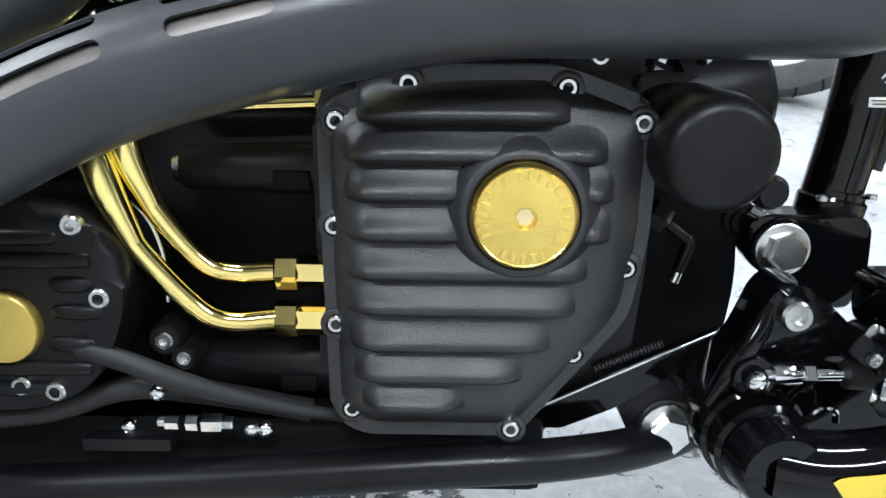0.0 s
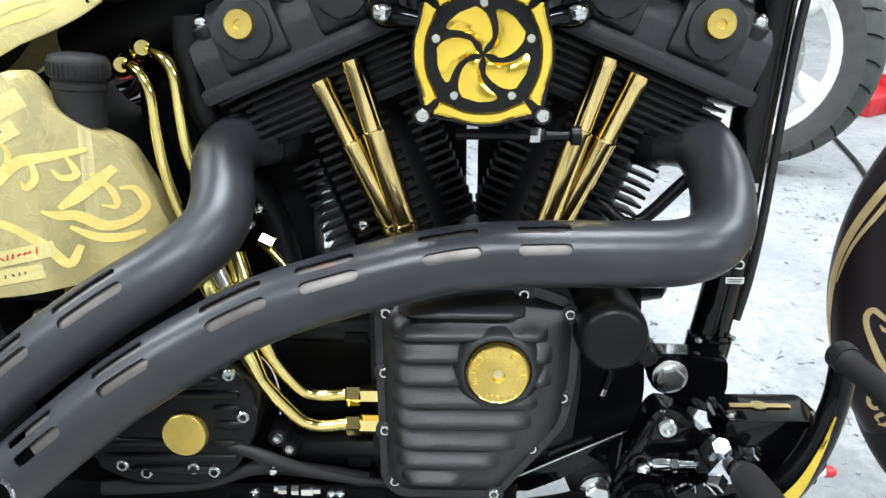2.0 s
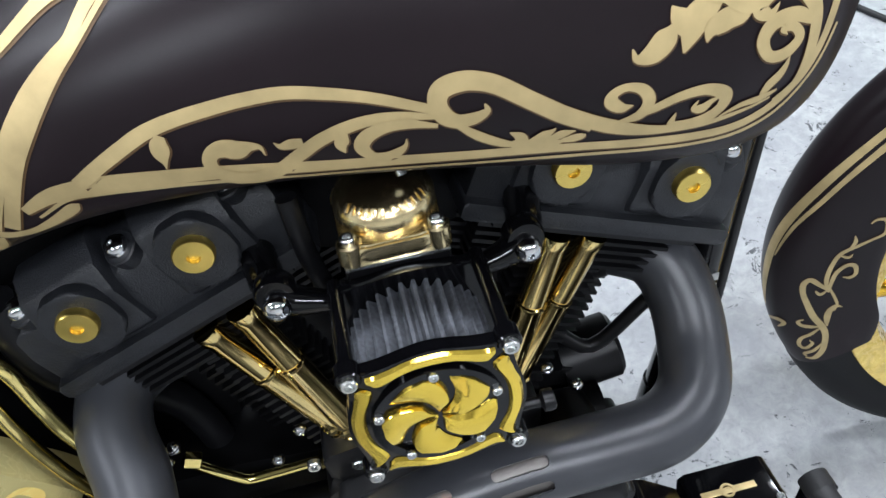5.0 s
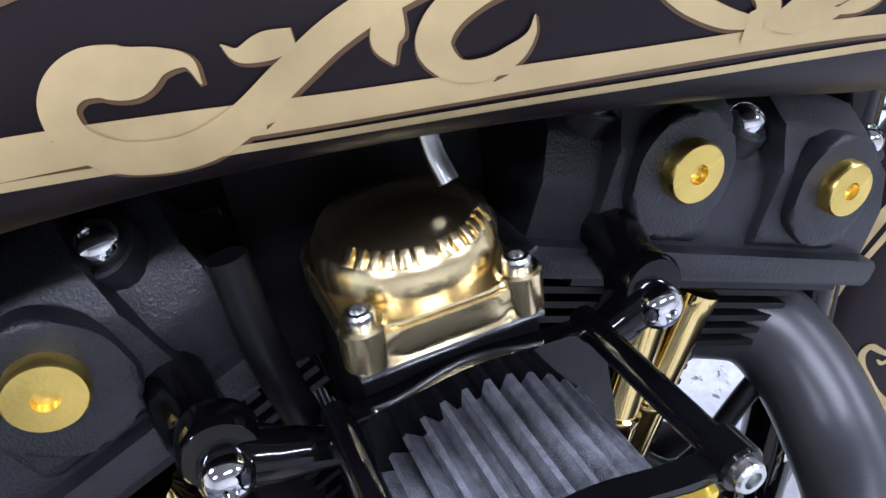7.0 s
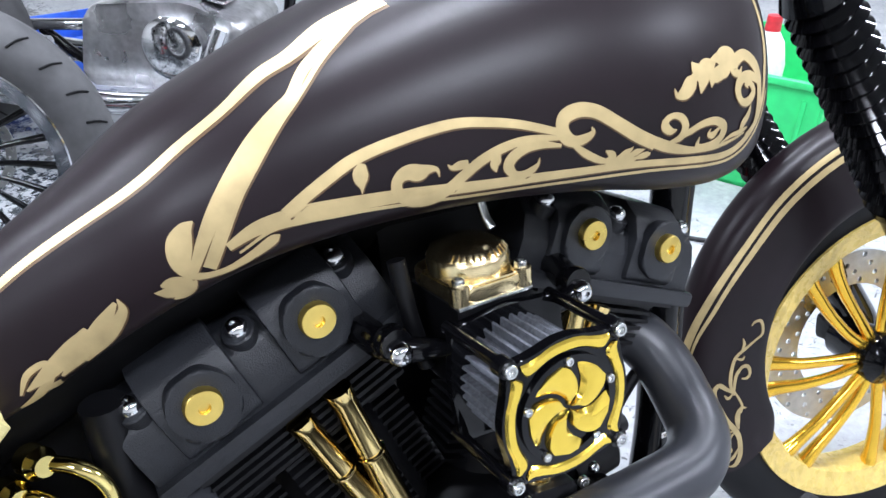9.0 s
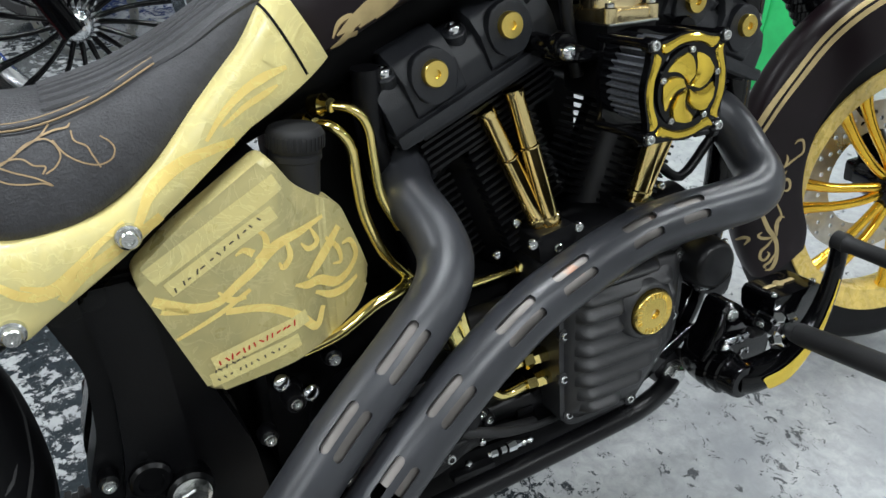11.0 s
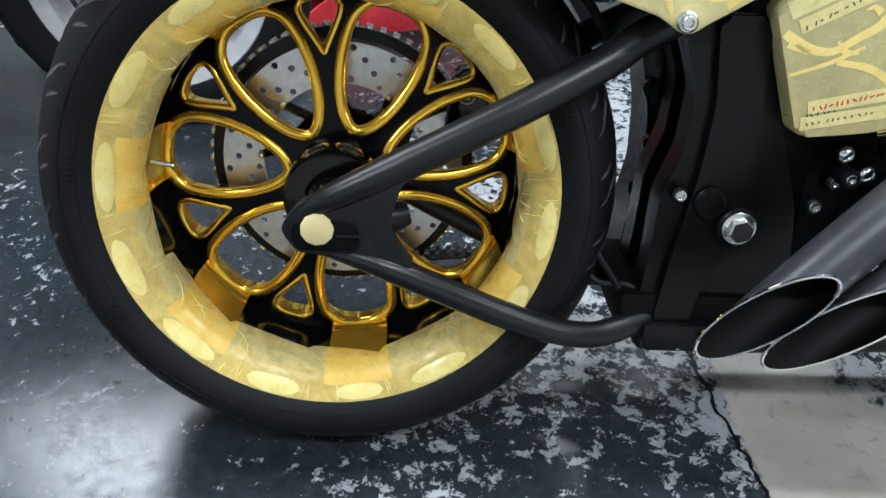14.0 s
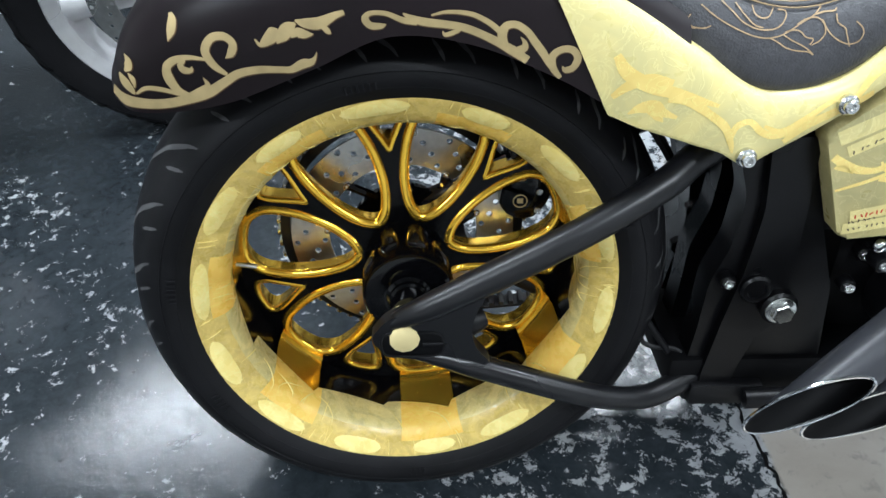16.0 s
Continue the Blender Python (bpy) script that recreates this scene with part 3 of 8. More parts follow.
for side in (-1, 1):
    part("lower_tube", tube([(0.165, side * 0.030, 0.252), (0.14, side * 0.046, 0.244), (0.10, side * 0.068, 0.2435), (0.05, side * 0.085, 0.2455), (0.0, side * 0.09, 0.2445), (-0.15, side * 0.09, 0.233), (-0.3, side * 0.09, 0.225), (-0.48, side * 0.085, 0.215)], 0.0125), M_SATIN, bike)
    part("swingarm_upper", tube([(-0.908, side * 0.115, 0.360), (-0.89, side * 0.117, 0.373), (-0.86, side * 0.117, 0.388), (-0.80, side * 0.112, 0.417), (-0.70, side * 0.1, 0.466), (-0.62, side * 0.08, 0.507), (-0.585, side * 0.062, 0.528), (-0.55, side * 0.05, 0.545)], [0.006, 0.0105, 0.0145, 0.0165, 0.0165, 0.0165, 0.0165, 0.0165], 20), M_SWING, bike, "satin black swingarm tube")
    part("swingarm_lower", tube([(-0.895, side * 0.116, 0.331), (-0.87, side * 0.118, 0.325), (-0.84, side * 0.117, 0.316), (-0.80, side * 0.115, 0.300), (-0.70, side * 0.103, 0.252), (-0.645, side * 0.092, 0.228), (-0.60, side * 0.080, 0.217), (-0.565, side * 0.066, 0.220), (-0.535, side * 0.052, 0.228), (-0.505, side * 0.034, 0.238)], [0.005, 0.008, 0.0115, 0.0142, 0.0145, 0.0145, 0.0145, 0.0145, 0.0145, 0.0145], 20), M_SWING, bike, "satin black swingarm tube")
    part("axle_plate", prism(rounded([(-0.925, 0.350), (-0.905, 0.376), (-0.85, 0.400), (-0.795, 0.412), (-0.808, 0.388), (-0.815, 0.362), (-0.810, 0.336), (-0.790, 0.312), (-0.845, 0.317), (-0.905, 0.327)], 0.010), side * 0.124 if side < 0 else 0.106, -0.106 if side < 0 else 0.124, 0.004), M_SWING, bike)

# ---- rear wheel ----
WX, WZ = -0.8875, 0.3506
rear = new("rear_wheel")
rear.parent = bike
# the wheel stands a little askew to the engine
rear.matrix_basis = pose(WX, 0.016, WZ, -2.06, 0, 4.0)
SPIN = Matrix.Rotation(radians(-5.3), 4, "Y")
rear["label"] = "gold and black seven-spoke rear wheel with masked rim"
TYRE = [(-0.070, 0.236), (-0.0775, 0.2425), (-0.084, 0.254), (-0.089, 0.265), (-0.087, 0.277), (-0.077, 0.2925), (-0.054, 0.3065), (-0.027, 0.3145), (0, 0.317), (0.027, 0.3140), (0.054, 0.3050), (0.077, 0.2905), (0.087, 0.277), (0.089, 0.265), (0.084, 0.254), (0.0775, 0.2425), (0.070, 0.236), (0.068, 0.23), (-0.068, 0.23)]
tyre = part("tyre", lathe((0, 0, 0), (0, -1, 0), TYRE, 120, closed=True), M_TYRE, rear, "wide black tyre with shallow tread grooves")


def on_tyre(a, y, lift=0.0006):
    """A place on the tyre's tread at an angle round the wheel and a distance across it."""
    ys, rs = [p[0] for p in TYRE[3:14]], [p[1] for p in TYRE[3:14]]
    r = float(np.interp(y, ys, rs)) + lift
    return Vector((r * math.cos(a), -y, r * math.sin(a)))


def groove(width, rows):
    """A tread groove, its lit wall painted as paler grey: rows of (turn in degrees, distance across)."""
    bm = bmesh.new()
    prev = None
    for i, p in enumerate(spline(rows, 6)):
        s = width * min(1, 0.25 + 3 * min(i, 6 * (len(rows) - 1) - i) / (6 * (len(rows) - 1)))
        row = [bm.verts.new(on_tyre(radians(p[0] + e * s), p[1])) for e in (-0.5, 0.5)]
        if prev:
            bm.faces.new((prev[0], prev[1], row[1], row[0]))
        prev = row
    return mesh_of(bm, M_TYRE_GREY)


for me, turns in ((groove(1.5, [(0, 0.082), (2.5, 0.07), (7, 0.048), (13, 0.022), (17, 0.006)]), range(0, 360, 15)), (groove(0.9, [(6, 0.0835), (7.2, 0.076), (8.5, 0.066)]), range(0, 360, 15))):
    for a in turns:
        copy_part("tread_groove", me, Matrix.Rotation(-radians(a), 4, "Y"), tyre)
for r, y, w in ((0.2520, 0.0820, 0.0012), (0.2560, 0.0848, 0.0008), (0.272, 0.0882, 0.0009)):
    part("sidewall_ring", lathe((0, 0, 0), (0, -1, 0), [(y - w, r - w), (y + w * 0.5, r - w * 0.3), (y + w * 0.5, r + w * 0.3), (y - w, r + w)], 120, closed=True), M_TYRE, tyre)
sidebar = mesh_of(block(0.260, -0.0888, 0, 0.009, 0.0012, 0.0022, 0.0003, Matrix.Rotation(radians(-8), 4, "Z")), M_TYRE)
for start, n in ((168, 6), (205, 5), (20, 6), (318, 5), (95, 6), (268, 4)):
    for k in range(n):
        copy_part("sidewall_mark", sidebar, Matrix.Rotation(-radians(start + k * 1.3), 4, "Y"), tyre)
part("rim", lathe((0, 0, 0), (0, -1, 0), [(-0.075, 0.2455), (-0.062, 0.2265), (-0.055, 0.2165), (0.05, 0.2165), (0.06, 0.2275), (0.070, 0.2445), (0.0715, 0.2440), (0.062, 0.2255), (0.053, 0.2130), (-0.055, 0.2120), (-0.064, 0.2245), (-0.0765, 0.2445)], 120, closed=True), M_GLOSS, rear, "gloss black rim")

# masking film round the lip, laid in overlapping strips whose inner edges run straight
bm = bmesh.new()
rng = random.Random(4)
steps = 224
strips, a = [], 0
while a < 360:
    w = rng.uniform(17, 33)
    strips.append((a, min(a + w, 360), rng.uniform(0.004, 0.020), rng.uniform(0.010, 0.030)))
    a += w
rings = []
for k in range(steps):
    deg = 360 * k / steps
    a = radians(deg)
    lo, hi, e0, e1 = next(q for q in strips if q[0] <= deg < q[1])
    u = (deg - lo) / (hi - lo)
    edge = e0 + (e1 - e0) * u + 0.010 * (2 * u - 1) ** 2
    puff = 0.0004 * math.sin(k * 1.1) + rng.uniform(0, 0.0004)
    prof = [(0.074, 0.2475), (0.0778, 0.2465 + puff * 0.3), (0.0775, 0.2425), (0.0722 + puff, 0.2345), (0.0675 + puff, 0.2250), (0.059, 0.2125 - puff), (0.047, 0.2052 - puff * 0.6), (edge + 0.006, 0.2048), (edge, 0.2052)]
    rings.append([bm.verts.new((r * math.cos(a), -y, r * math.sin(a))) for y, r in prof])
for k in range(steps):
    p, q = rings[k], rings[(k + 1) % steps]
    for i in range(len(p) - 1):
        f = bm.faces.new((p[i], p[i + 1], q[i + 1], q[i]))
        turn = (math.degrees(2 * math.pi * k / steps) + 90 - 5.3 + 180 / 7) % (360 / 7) - 180 / 7
        if i >= 5:
            f.material_index = 2 if abs(turn) < 10.2 else 1
        elif i == 4 and abs(turn) < 10.2:
            f.material_index = 2
film = part("masking_film", bm, [M_FILM, M_FILMTHIN, M_FILMGOLD], rear, "crinkled yellow masking film round the rim", angle=40)


def film_place(a, y, lift=0.0):
    """A place on the film: the angle round the wheel and the depth across the lip."""
    r = 0.2048 if y < 0.047 else float(np.interp(y, (0.047, 0.059, 0.0675, 0.0722, 0.0778), (0.2052, 0.2125, 0.2250, 0.2345, 0.2435)))
    return ((r - lift * 0.5) * math.cos(a), -y - (lift if y > 0.047 else 0), (r - lift * 0.5) * math.sin(a))


# puffed pockets where the film stands off the lip, two to each large opening
for k in range(14):
    a = radians(-84.7 + k * 180 / 7 + rng.uniform(-1.5, 1.5))
    reach, puffed = rng.uniform(0.115, 0.165), rng.uniform(0.0042, 0.0054)
    bm = bmesh.new()
    prev = None
    for q in range(19):
        u = q / 9 - 1
        fat = puffed * max(0.0, 1 - abs(u) ** 2.6) ** 0.6 + 0.0001
        row = [bm.verts.new(film_place(a + reach * u, 0.0716 + fat * v, 0.0010 + 0.0016 * (1 - v * v) * (1 - u * u))) for v in (-1, -0.6, 0, 0.6, 1)]
        if prev:
            for i in range(4):
                bm.faces.new((prev[i], prev[i + 1], row[i + 1], row[i]))
        prev = row
    part("film_pocket", bm, M_FILMPUFF, film, angle=60)
# wrinkles: short ones across the lip, long sweeping ones towards the inner edge
for k in range(120):
    a = 2 * math.pi * rng.random()
    if k % 3:
        y0, y1, bend = rng.uniform(0.0735, 0.0770), rng.uniform(0.064, 0.070), rng.uniform(-0.02, 0.02)
    else:
        y0, y1, bend = rng.uniform(0.056, 0.066), rng.uniform(0.030, 0.044), rng.uniform(-0.16, 0.16)
    pts = [film_place(a + bend * u * u, y0 + (y1 - y0) * u, 0.0006) for u in (0, 0.25, 0.5, 0.75, 1)]
    part("crease", tube(pts, [0.0002, 0.0006, 0.0008, 0.0006, 0.0002], 6, 2), M_FILMPUFF, film)

SPOKE_EDGE = [(0.2035, 25.714), (0.202, 19.5), (0.196, 15.2), (0.184, 11.6), (0.165, 9.2), (0.143, 7.3), (0.12, 6.3), (0.1, 6.3), (0.083, 8.0), (0.070, 11.6), (0.061, 18.0), (0.057, 25.714)]
HOLE_EDGE = [(0.140, 0), (0.151, 2.0), (0.166, 4.6), (0.182, 6.6), (0.194, 6.8), (0.2, 4.4), (0.2015, 0)]


def make_spoke():
    """One forked spoke, its face black and its milled edges gold, set upright."""
    bm = bmesh.new()

    def at(r, deg):
        a = radians(90 + deg)
        y = 0.028 + 0.022 * min(1, max(0, (r - 0.055) / 0.15)) ** 0.8
        return bm.verts.new((r * math.cos(a), y, r * math.sin(a)))

    for s in (1, -1):
        hole = [(r, abs(d)) for r, d in spline(HOLE_EDGE, 3)]
        edge = [(r, min(d, 25.714)) for r, d in spline(SPOKE_EDGE, 3)]
        loop = [(0.045, 0), (0.08, 0), (0.11, 0)] + hole + [(0.2115, 0), (0.2115, 8.5), (0.2115, 17), (0.2115, 25.714)] + edge + [(0.045, 25.714), (0.045, 12)]
        bm.faces.new([at(r, s * d) for r, d in loop])
    bmesh.ops.remove_doubles(bm, verts=bm.verts, dist=1e-5)
    bmesh.ops.recalc_face_normals(bm, faces=bm.faces)
    for f in bm.faces:
        if f.normal.y > 0:
            f.normal_flip()
    face = bm.faces[:]
    ins = bmesh.ops.inset_region(bm, faces=face, thickness=0.0040, depth=0.0, use_even_offset=True)
    inner = {v for f in face for v in f.verts}
    for v in inner:
        v.co.y -= 0.005
    for f in ins["faces"]:
        f.material_index = 1
    rim = [e for e in bm.edges if len(e.link_faces) == 1]
    ext = bmesh.ops.extrude_edge_only(bm, edges=rim)
    for g in ext["geom"]:
        if isinstance(g, bmesh.types.BMVert):
            g.co.y += 0.034
        elif isinstance(g, bmesh.types.BMFace):
            g.material_index = 1
    return mesh_of(bm, [M_SPOKE, M_AMBER], 30)


SPOKE = make_spoke()
# rounded gold edges round the openings
def edge_loop(side_rows, r, shift):
    """A gold bead round an opening, from one of its sides: rows of (radius, degrees from the opening's middle)."""
    rows = [(q, -d) for q, d in side_rows] + [(q, d) for q, d in side_rows[::-1]]
    out = []
    for q, d in rows:
        a = radians(90 + d)
        y = 0.028 + 0.022 * min(1, max(0, (q - 0.055) / 0.15)) ** 0.8
        out.append((q * math.cos(a), y + shift, q * math.sin(a)))
    return mesh_of(tube(out + out[:1], r, 12, 2), M_AMBER, 60)


big = [(q, 25.714 - d) for q, d in spline(SPOKE_EDGE, 3)]
EDGE_BIG = edge_loop([(q, max(d - 0.6, 0)) for q, d in big], 0.0068, -0.0015)
EDGE_SMALL = edge_loop([(q, d + 0.4) for q, d in spline(HOLE_EDGE, 2)], 0.0044, -0.0015)
# gold milled panels on the inside of the rim, one at each large opening
bm = bmesh.new()
prev = None
for k in range(11):
    a = radians(-90 + (k - 5) * 1.95)
    row = [bm.verts.new((r * math.cos(a), y, r * math.sin(a))) for y, r in ((-0.050, 0.2078), (0.02, 0.2078), (0.026, 0.2055), (0.034, 0.2055), (0.038, 0.2025), (0.05, 0.2025))]
    if prev:
        for i in range(len(row) - 1):
            bm.faces.new((prev[i], prev[i + 1], row[i + 1], row[i]))
    prev = row
PANEL = mesh_of(bm, M_AMBER, 30)
for k in range(7):
    turn = SPIN @ Matrix.Rotation(2 * math.pi * k / 7, 4, "Y")
    copy_part("spoke", SPOKE, turn, rear, "black spoke with gold milled edges" if k == 0 else "")
    copy_part("gold_panel", PANEL, turn, rear)
    copy_part("gold_edge", EDGE_BIG, turn @ Matrix.Rotation(math.pi / 7, 4, "Y"), rear)
    copy_part("gold_edge", EDGE_SMALL, turn, rear)
part("hub", lathe((0, 0, 0), (0, -1, 0), [(-0.08, 0.05), (-0.035, 0.054), (-0.024, 0.0505), (-0.012, 0.047), (0.022, 0.0475), (0.025, 0.0530), (0.027, 0.0545), (0.058, 0.0535), (0.0625, 0.0505), (0.064, 0.0455), (0.0645, 0.026), (0.068, 0.0225), (0.073, 0.0225), (0.075, 0.0195), (0.080, 0.0195), (0.081, 0.0215), (0.1, 0.0215), (0.1, 0)], 56), M_GLOSS, rear, "gloss black wheel hub")
part("axle_end", lathe((-0.0086, 0, -0.0036), (0, -1, 0), [(0.1, 0.0165), (0.1425, 0.0165), (0.1432, 0.0155), (0.1432, 0)], 11), M_COVERTAPE, rear, "axle end covered with round yellow tape")
part("valve", tube([(-0.199, -0.02, 0.03), (-0.175, -0.022, 0.026)], [0.003, 0.003], 10, 2), M_ZINC, rear)


def drilled_disc(r0, r1, y, thick, mat, name, parent, cells=54):
    """A brake disc with round holes through it."""
    bm = bmesh.new()
    rows = 4
    for k in range(cells):
        for i in range(rows):
            ra, rb = r0 + (r1 - r0) * i / rows, r0 + (r1 - r0) * (i + 1) / rows
            a0, a1 = 2 * math.pi * k / cells, 2 * math.pi * (k + 1) / cells
            am, rm = (a0 + a1) / 2, (ra + rb) / 2
            ring = [(ra, a0), (ra, am), (ra, a1), (rm, a1), (rb, a1), (rb, am), (rb, a0), (rm, a0)]
            vs = [bm.verts.new((r * math.cos(a), y, r * math.sin(a))) for r, a in ring]
            if (k + 2 * i) % 3 == 0:
                hole = []
                for v, (r, a) in zip(vs, ring):
                    c = Vector((rm * math.cos(am), y, rm * math.sin(am)))
                    hole.append(bm.verts.new(c + (v.co - c).normalized() * 0.0042))
                for q in range(8):
                    bm.faces.new((vs[q], vs[(q + 1) % 8], hole[(q + 1) % 8], hole[q]))
            else:
                bm.faces.new(vs)
    bmesh.ops.remove_doubles(bm, verts=bm.verts, dist=1e-5)
    ext = bmesh.ops.extrude_face_region(bm, geom=bm.faces[:])
    for g in ext["geom"]:
        if isinstance(g, bmesh.types.BMVert):
            g.co.y += thick
    return part(name, bm, mat, parent, angle=30)


disc = drilled_disc(0.098, 0.147, 0.088, 0.005, M_STEEL, "brake_disc", rear)
disc["label"] = "drilled steel brake disc"
part("disc_carrier", lathe((0, 0, 0), (0, -1, 0), [(-0.096, 0.04), (-0.086, 0.04), (-0.086, 0.07), (-0.096, 0.07)], 48, closed=True), M_GLOSS, rear)
for k in range(9):
    a = 2 * math.pi * k / 9
    arm = tube([(0.06 * math.cos(a), 0.09, 0.06 * math.sin(a)), (0.102 * math.cos(a + 0.25), 0.09, 0.102 * math.sin(a + 0.25))], 0.006, 8, 1)
    part("carrier_arm", arm, M_GLOSS, rear)
    screw(rear, (0.1 * math.cos(a + 0.25), 0.087, 0.1 * math.sin(a + 0.25)), 0.005, kind=DOME)
pulley = bmesh.new()
lathe((0, 0, 0), (0, -1, 0), [(-0.135, 0.150), (-0.105, 0.150), (-0.105, 0.163), (-0.135, 0.163)], 72, pulley, closed=True)
part("belt_pulley", pulley, M_SATIN, rear)
for k in range(60):
    a = 2 * math.pi * k / 60
    if k == 0:
        tooth = mesh_of(block(0.165, 0.12, 0, 0.005, 0.026, 0.008, 0.001), M_STEEL)
    copy_part("pulley_tooth", tooth, Matrix.Rotation(a, 4, "Y"), rear)

# toothed drive belt, its lower run
belt = part("drive_belt", block(-0.60, 0.12, 0.232, 0.62, 0.026, 0.004, 0.001, Matrix.Rotation(radians(-5), 4, "Y")), M_RUBBER, bike, "black toothed drive belt")
tooth = mesh_of(block(0, 0, 0, 0.007, 0.026, 0.006, 0.002), M_RUBBER)
for k in range(44):
    x = -0.90 + k * 0.014
    copy_part("belt_tooth", tooth, Matrix.Translation((x, 0.12, 0.232 + (x + 0.60) * math.tan(radians(5)) + 0.005)), belt)

# rear brake caliper
cal = part("brake_caliper", prism(rounded([(-0.80, 0.395), (-0.765, 0.375), (-0.735, 0.40), (-0.73, 0.45), (-0.755, 0.485), (-0.79, 0.47)], 0.012), 0.055, 0.10, 0.006), M_GLOSS, bike, "gloss black brake caliper with gold ringed badges")
cal.matrix_basis = Matrix.Translation((0.030, 0.035, -0.008))
for x, z in ((-0.772, 0.445), (-0.772, 0.407)):
    part("badge_ring", lathe((x, 0.0545, z), (0, -1, 0), [(0, 0.0095), (0.001, 0.0095), (0.001, 0.0082), (0, 0.0082)], 28, closed=True), M_LEAFGOLD, cal)
    part("badge_bar", block(x, 0.0545, z, 0.008, 0.0012, 0.007, 0.0004), M_LEAFGOLD, cal)
for x, z in ((-0.745, 0.455), (-0.748, 0.42), (-0.785, 0.463), (-0.75, 0.393)):
    screw(cal, (x, 0.056, z), 0.0042)

# ---- engine ----
def along(x0, x1, section, bev):
    """A bar along x with a given section of (y, z) points and bevelled edges."""
    bm = bmesh.new()
    ends = [[bm.verts.new((x, y, z)) for y, z in section] for x in (x0, x1)]
    n = len(section)
    bm.faces.new(ends[0])
    bm.faces.new(ends[1][::-1])
    for i in range(n):
        bm.faces.new((ends[0][i], ends[1][i], ends[1][(i + 1) % n], ends[0][(i + 1) % n]))
    bmesh.ops.recalc_face_normals(bm, faces=bm.faces)
    bmesh.ops.bevel(bm, geom=bm.edges[:], offset=bev, segments=2, profile=0.6, affect="EDGES", clamp_overlap=True)
    return bm


CX, CZ = 0.0085, 0.315
part("crankcase", prism(rounded([(-0.085, 0.262), (-0.06, 0.245), (0.07, 0.245), (0.098, 0.28), (0.106, 0.36), (0.100, 0.44), (0.07, 0.482), (-0.05, 0.482), (-0.085, 0.45)], 0.02), -0.052, 0.1, 0.01), M_SATIN, bike, "black engine crankcase")
part("gearbox_case", prism(rounded([(-0.37, 0.265), (-0.1, 0.25), (-0.07, 0.30), (-0.07, 0.43), (-0.15, 0.44), (-0.37, 0.43)], 0.02), -0.005, 0.12, 0.008), M_SHADOWED, bike)
part("primary_case", prism(rounded([(-0.42, 0.27), (-0.36, 0.235), (0.08, 0.235), (0.15, 0.30), (0.14, 0.38), (0.05, 0.43), (-0.38, 0.40)], 0.04), 0.10, 0.17, 0.01), M_SATIN, bike)
for z, zs, r in ((0.4045, 0.40, 0.0135), (0.283, 0.277, 0.0165)):
    leg = part("case_strut", lathe((-0.163, -0.035, z), (1, 0, 0), [(0, r * 0.9), (0.004, r), (0.085, r * 1.15), (0.1, r * 1.2)], 24), M_SATIN, bike)
    part("recess", block(-0.098, -0.035 - r * 1.05, zs, 0.022, 0.006, 0.011, 0.002), M_SHADOWED, leg)
    part("washer", lathe((-0.168, -0.035, z), (1, 0, 0), [(0, r * 0.62), (0.005, r * 0.75), (0.006, r * 0.6)], 20), M_ZINC, leg)


def axis_frame(sign):
    """The pose of a cylinder: z up its bore, x along the engine."""
    return Matrix.Translation((CX, 0, CZ)) @ Matrix.Rotation(radians(22.5 * sign), 4, "Y")


